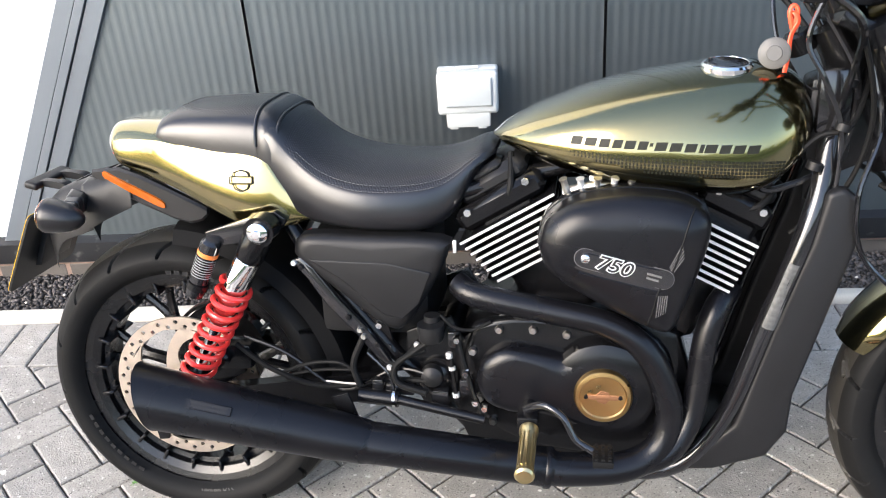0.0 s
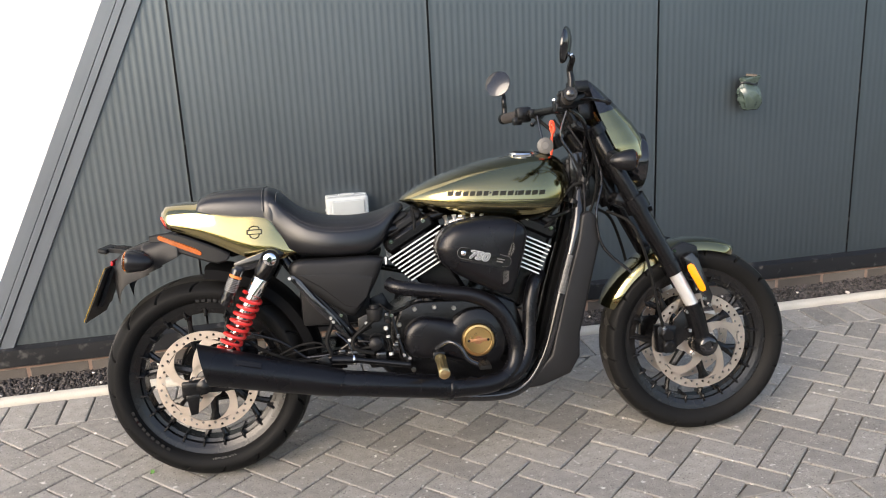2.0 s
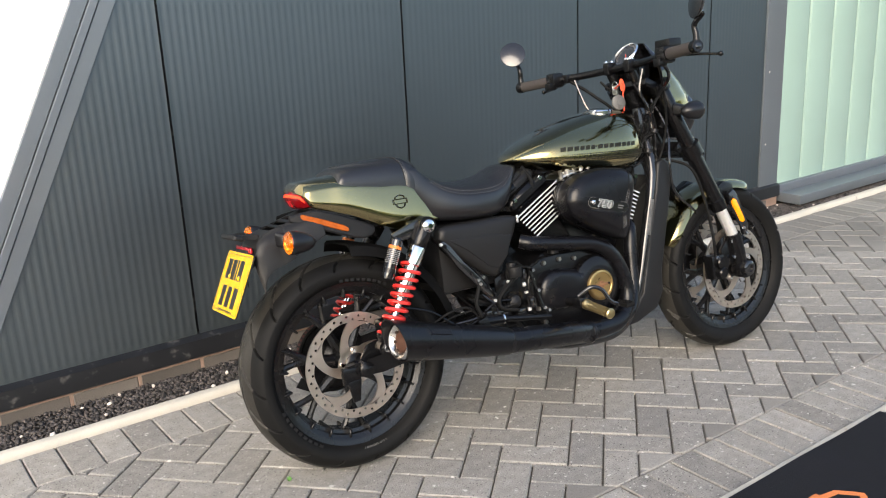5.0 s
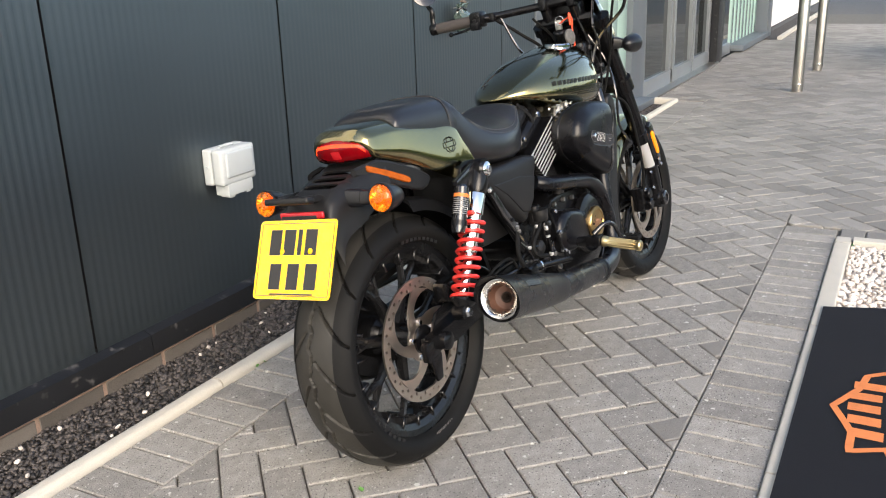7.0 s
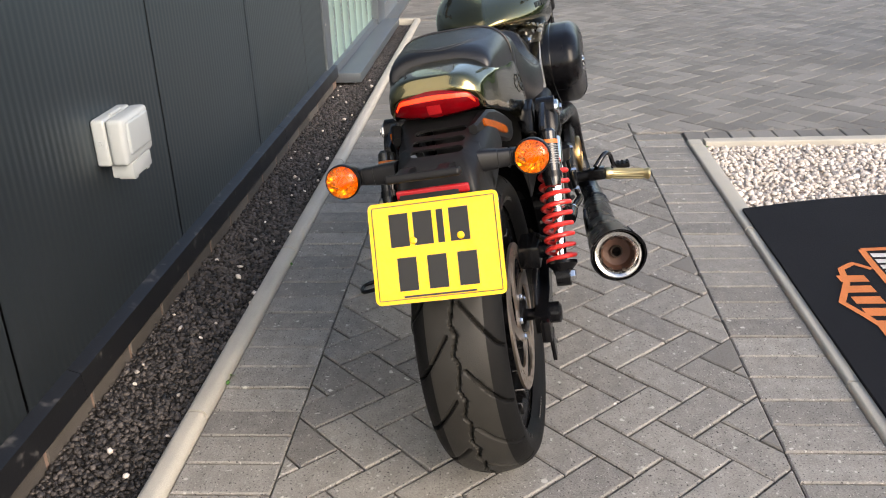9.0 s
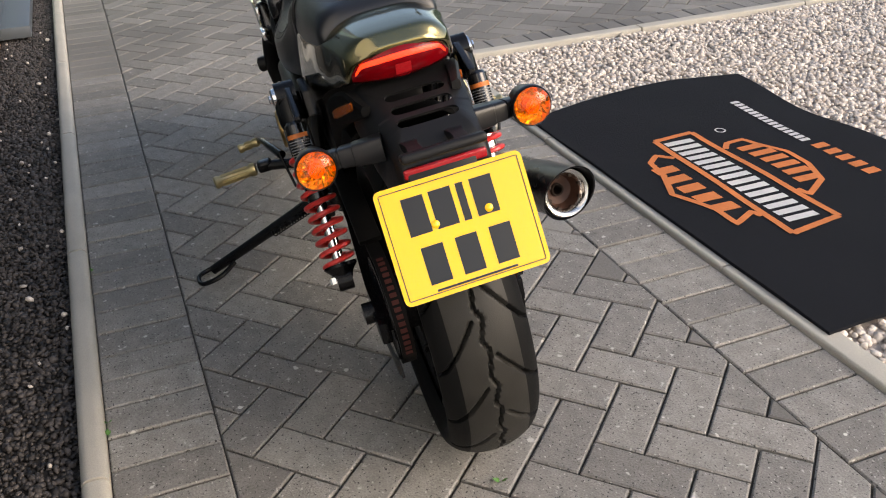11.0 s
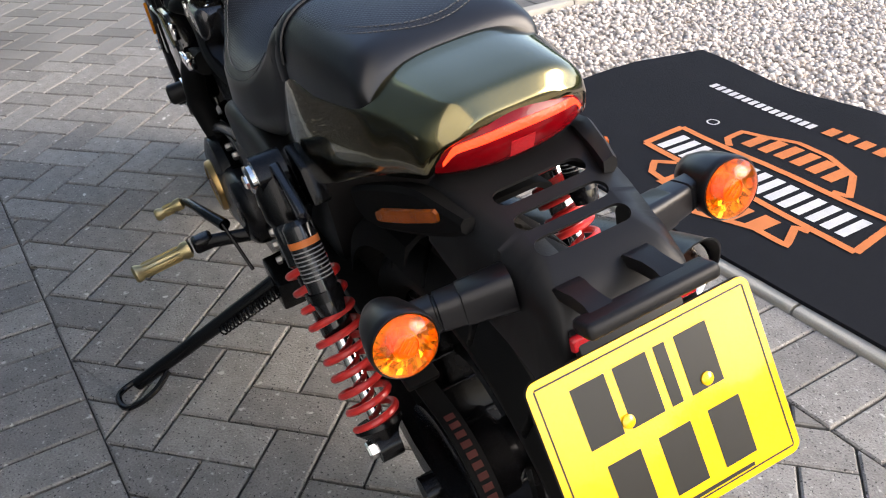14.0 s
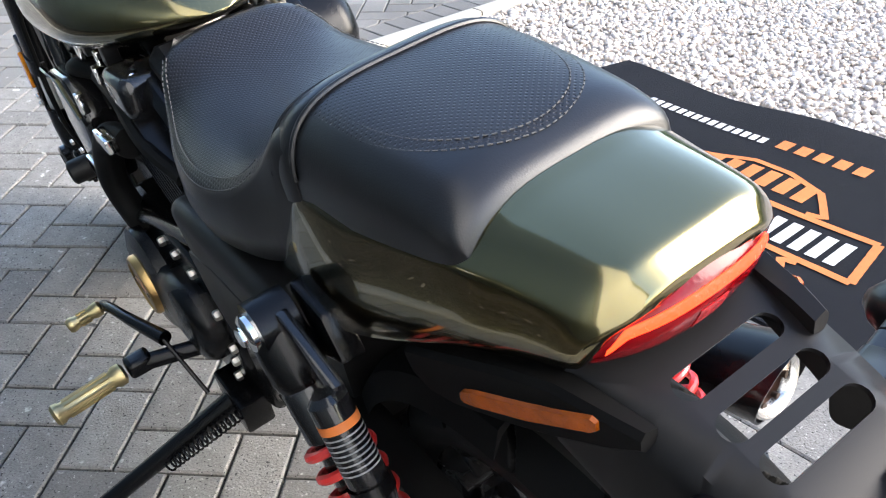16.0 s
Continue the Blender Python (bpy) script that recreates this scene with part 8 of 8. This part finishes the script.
def area(p):
    return 0.5 * abs(sum(a[0] * b[1] - b[0] * a[1] for a, b in zip(p, p[1:] + p[:1])))


def block_geo(poly, z=0.0, c=0.0035, tilt=(0, 0)):
    """Verts and faces of a chamfered paving block over the polygon."""
    cx, cy = sum(p[0] for p in poly) / len(poly), sum(p[1] for p in poly) / len(poly)
    n = len(poly)

    def inset(d):
        out = []
        for p, q, r in zip(poly[-1:] + poly[:-1], poly, poly[1:] + poly[:1]):
            u = Vector((q[0] - p[0], q[1] - p[1])); w = Vector((r[0] - q[0], r[1] - q[1]))
            u.normalize(); w.normalize()
            m = Vector((-u.y - w.y, u.x + w.x))
            if m.length < 1e-6:
                m = Vector((-u.y, u.x))
            m.normalize()
            k = d / max(0.35, m.dot(Vector((-u.y, u.x))))
            out.append((q[0] + m.x * k, q[1] + m.y * k))
        return out
    if sum(a[0] * b[1] - b[0] * a[1] for a, b in zip(poly, poly[1:] + poly[:1])) < 0:
        poly = poly[::-1]
    o, i = inset(GAP), inset(GAP + c)
    zt = lambda p: z + tilt[0] * (p[0] - cx) + tilt[1] * (p[1] - cy)
    V = [(x, y, -0.03) for x, y in o] + [(x, y, zt((x, y)) - 0.003) for x, y in o] + [(x, y, zt((x, y))) for x, y in i]
    Fc = []
    for k in range(n):
        j = (k + 1) % n
        Fc += [(k, j, n + j, n + k), (n + k, n + j, 2 * n + j, 2 * n + k)]
    Fc.append(tuple(range(2 * n, 3 * n)))
    return V, Fc


def mesh_of(V, Fc, name, material):
    me = bpy.data.meshes.new(name)
    me.from_pydata(V, [], Fc)
    me.materials.append(material)
    return me


rp = random.Random(21)
whole = {k: mesh_of(*block_geo([(0, 0), (w, 0), (w, h), (0, h)]), "paver", M_PAVER) for k, w, h in (("H", 2 * MOD, MOD), ("V", MOD, 2 * MOD))}
near_n = 0
FARV, FARF = [], []


def put_block(poly, full, near, shift=0.0):
    global near_n
    z = rp.gauss(0, 0.0007)
    if near and near_n < 320:
        if full:
            kind, org, ang = full
            ob = new("paver", whole[kind])
            ob.matrix_world = Matrix.Translation((org[0], org[1], z)) @ Matrix.Rotation(ang, 4, "Z")
        else:
            ob = new("paver", mesh_of(*block_geo(poly, z), "paver_cut", M_PAVER))
        ob.parent = pavement
        near_n += 1
    else:
        V, Fc = block_geo(poly, z, tilt=(rp.gauss(0, 0.004), rp.gauss(0, 0.004)))
        b = len(FARV)
        FARV.extend(V)
        FARF.extend(tuple(k + b for k in f) for f in Fc)


SX0, SX1 = 1.587, 1.745          # cross soldier course beyond the bed
E = 0.0015
R = 150
for j in range(-R, R):
    for m in range(-R // 4, R // 4):
        a0 = j % 4 + 4 * m
        for kind, a, b, w, h in (("H", a0, j, 2, 1), ("V", a0 + 3, j, 1, 2)):
            c = to_world(a + w / 2, b + h / 2)
            if not (-4.8 < c[0] < 13.8 and -5.3 < c[1] < 2.5):
                continue
            poly = [to_world(a, b), to_world(a + w, b), to_world(a + w, b + h), to_world(a, b + h)]
            lo = min(p[0] for p in poly)
            if lo > 5.06:
                fields = ((5.06, -5.0, 13.5, 2.24),)
            elif lo > SX1:
                fields = ((SX1, -5.0, 13.5, SOLD_L + E), (5.06, SOLD_L + E, 13.5, 2.24))
            else:
                fields = ((-4.5, SOLD_R - E, 13.5, SOLD_L + E), (SX1, -5.0, 13.5, SOLD_R - E))
            for x0, y0, x1, y1 in fields:
                q = clip(poly, x0, y0, x1, y1)
                if len(q) >= 3 and area(q) > 0.0004:
                    full = (kind, poly[0], ANG) if abs(area(q) - 2 * MOD * MOD) < 1e-6 else None
                    put_block(q, full, -1.7 < c[0] < 2.2 and c[1] > SOLD_R)
# soldier courses
x = -0.055 - 50 * SM
while x < 13.4:
    near = -1.5 < x < 2.0
    if x < 5.0:
        put_block([(x, SOLD_L), (x + SM, SOLD_L), (x + SM, KERB_L0), (x, KERB_L0)], None, near)
    if x + SM < SX1 + 0.05:
        o = -0.0444
        put_block([(x + o, KERB_R1), (x + o + SM, KERB_R1), (x + o + SM, SOLD_R), (x + o, SOLD_R)], None, near)
    x += SM
y = KERB_R1 - 0.01
while y > -5:
    put_block([(SX0, y - SM), (SX1, y - SM), (SX1, y), (SX0, y)], None, False)
    y -= SM
fp = tagged(new("paver_field", mesh_of(FARV, FARF, "paver_field", M_PAVER_FAR)), kind="stuff")
fp.parent = pavement


# ---- loose stones ----
def stones(name, x0, x1, y0, y1, step, r0, r1, zc, material, seed, skip, label, cat):
    rng = np.random.default_rng(seed)
    t = (1 + 5 ** 0.5) / 2
    ico = np.array([(-1, t, 0), (1, t, 0), (-1, -t, 0), (1, -t, 0), (0, -1, t), (0, 1, t), (0, -1, -t), (0, 1, -t), (t, 0, -1), (t, 0, 1), (-t, 0, -1), (-t, 0, 1)]) / math.hypot(1, t)
    tri = np.array([(0, 11, 5), (0, 5, 1), (0, 1, 7), (0, 7, 10), (0, 10, 11), (1, 5, 9), (5, 11, 4), (11, 10, 2), (10, 7, 6), (7, 1, 8), (3, 9, 4), (3, 4, 2), (3, 2, 6), (3, 6, 8), (3, 8, 9), (4, 9, 5), (2, 4, 11), (6, 2, 10), (8, 6, 7), (9, 8, 1)])
    gx, gy = np.meshgrid(np.arange(x0, x1, step), np.arange(y0, y1, step))
    c = np.stack([gx.ravel(), gy.ravel()], 1) + rng.uniform(-step * 0.48, step * 0.48, (gx.size, 2))
    c = c[[not skip(p[0], p[1]) for p in c]]
    n = len(c)
    r = r0 + (r1 - r0) * rng.random(n) ** 1.6
    sc = np.stack([r * rng.uniform(0.8, 1.35, n), r * rng.uniform(0.65, 1.1, n), r * rng.uniform(0.5, 0.85, n)], 1)
    V = ico[None] * rng.uniform(0.78, 1.2, (n, 12, 1)) * sc[:, None, :]
    yaw, pit = rng.uniform(0, 6.283, n), rng.normal(0, 0.45, n)
    cy, sy, cp, sp_ = np.cos(yaw), np.sin(yaw), np.cos(pit), np.sin(pit)
    X, Y, Z = V[..., 0], V[..., 1], V[..., 2]
    X, Z = X * cp[:, None] - Z * sp_[:, None], X * sp_[:, None] + Z * cp[:, None]
    X, Y = X * cy[:, None] - Y * sy[:, None], X * sy[:, None] + Y * cy[:, None]
    V = np.stack([X + c[:, None, 0], Y + c[:, None, 1], Z + zc + rng.normal(0, r0 * 0.35, n)[:, None]], -1).reshape(-1, 3)
    F = (tri[None] + 12 * np.arange(n)[:, None, None]).reshape(-1, 3)
    me = bpy.data.meshes.new(name)
    me.vertices.add(len(V)); me.vertices.foreach_set("co", V.ravel().astype(np.float32))
    me.loops.add(F.size); me.loops.foreach_set("vertex_index", F.ravel().astype(np.int32))
    me.polygons.add(len(F)); me.polygons.foreach_set("loop_start", (3 * np.arange(len(F))).astype(np.int32))
    me.update(calc_edges=True)
    me.materials.append(material)
    return tagged(new(name, me), label, cat, kind="stuff")


in_mat = lambda x, y: -0.63 < x < 0.72 and -0.3 < y < 0.5
stones("pale_gravel", -1.7, 1.515, -3.4, 0.495, 0.0185, 0.0075, 0.0155, -0.003, M_PGRAVEL, 4, in_mat, "pale pinkish-white gravel stones", "gravel")
stones("dark_gravel", -2.3, 4.9, 2.045, 2.285, 0.0105, 0.0045, 0.0105, -0.016, M_DGRAVEL, 5, lambda x, y: False, "dark crushed gravel stones", "gravel")
stones("light_chips", -2.0, 3.0, 2.05, 2.275, 0.06, 0.005, 0.011, -0.008, M_PGRAVEL, 6, lambda x, y: noise.noise((x * 40, y * 40, 3)) < 0.2, "few pale chips among the dark gravel", "gravel")

# small weeds in the joints
rw_ = random.Random(9)
for wx, wy in ((-0.33, 1.985), (-0.29, 1.984), (-0.75, 1.35), (0.35, 1.985), (1.5, 0.49), (-1.1, 0.9)):
    w = thing("weed", "tiny green weed growing in a paving joint", "weed", pose(wx, wy, 0.0), "weeds in joints")
    for k in range(6):
        a, L = rw_.uniform(0, 6.28), rw_.uniform(0.008, 0.016)
        bm = bmesh.new()
        d = Vector((math.cos(a), math.sin(a), 0.7)) * L
        s = Vector((-math.sin(a), math.cos(a), 0)) * L * 0.25
        vs = [bm.verts.new(p) for p in (Vector((0, 0, 0)), d * 0.5 + s, d, d * 0.5 - s)]
        bm.faces.new(vs)
        part("leaf", bm, M_LEAF, w, recalc=False)
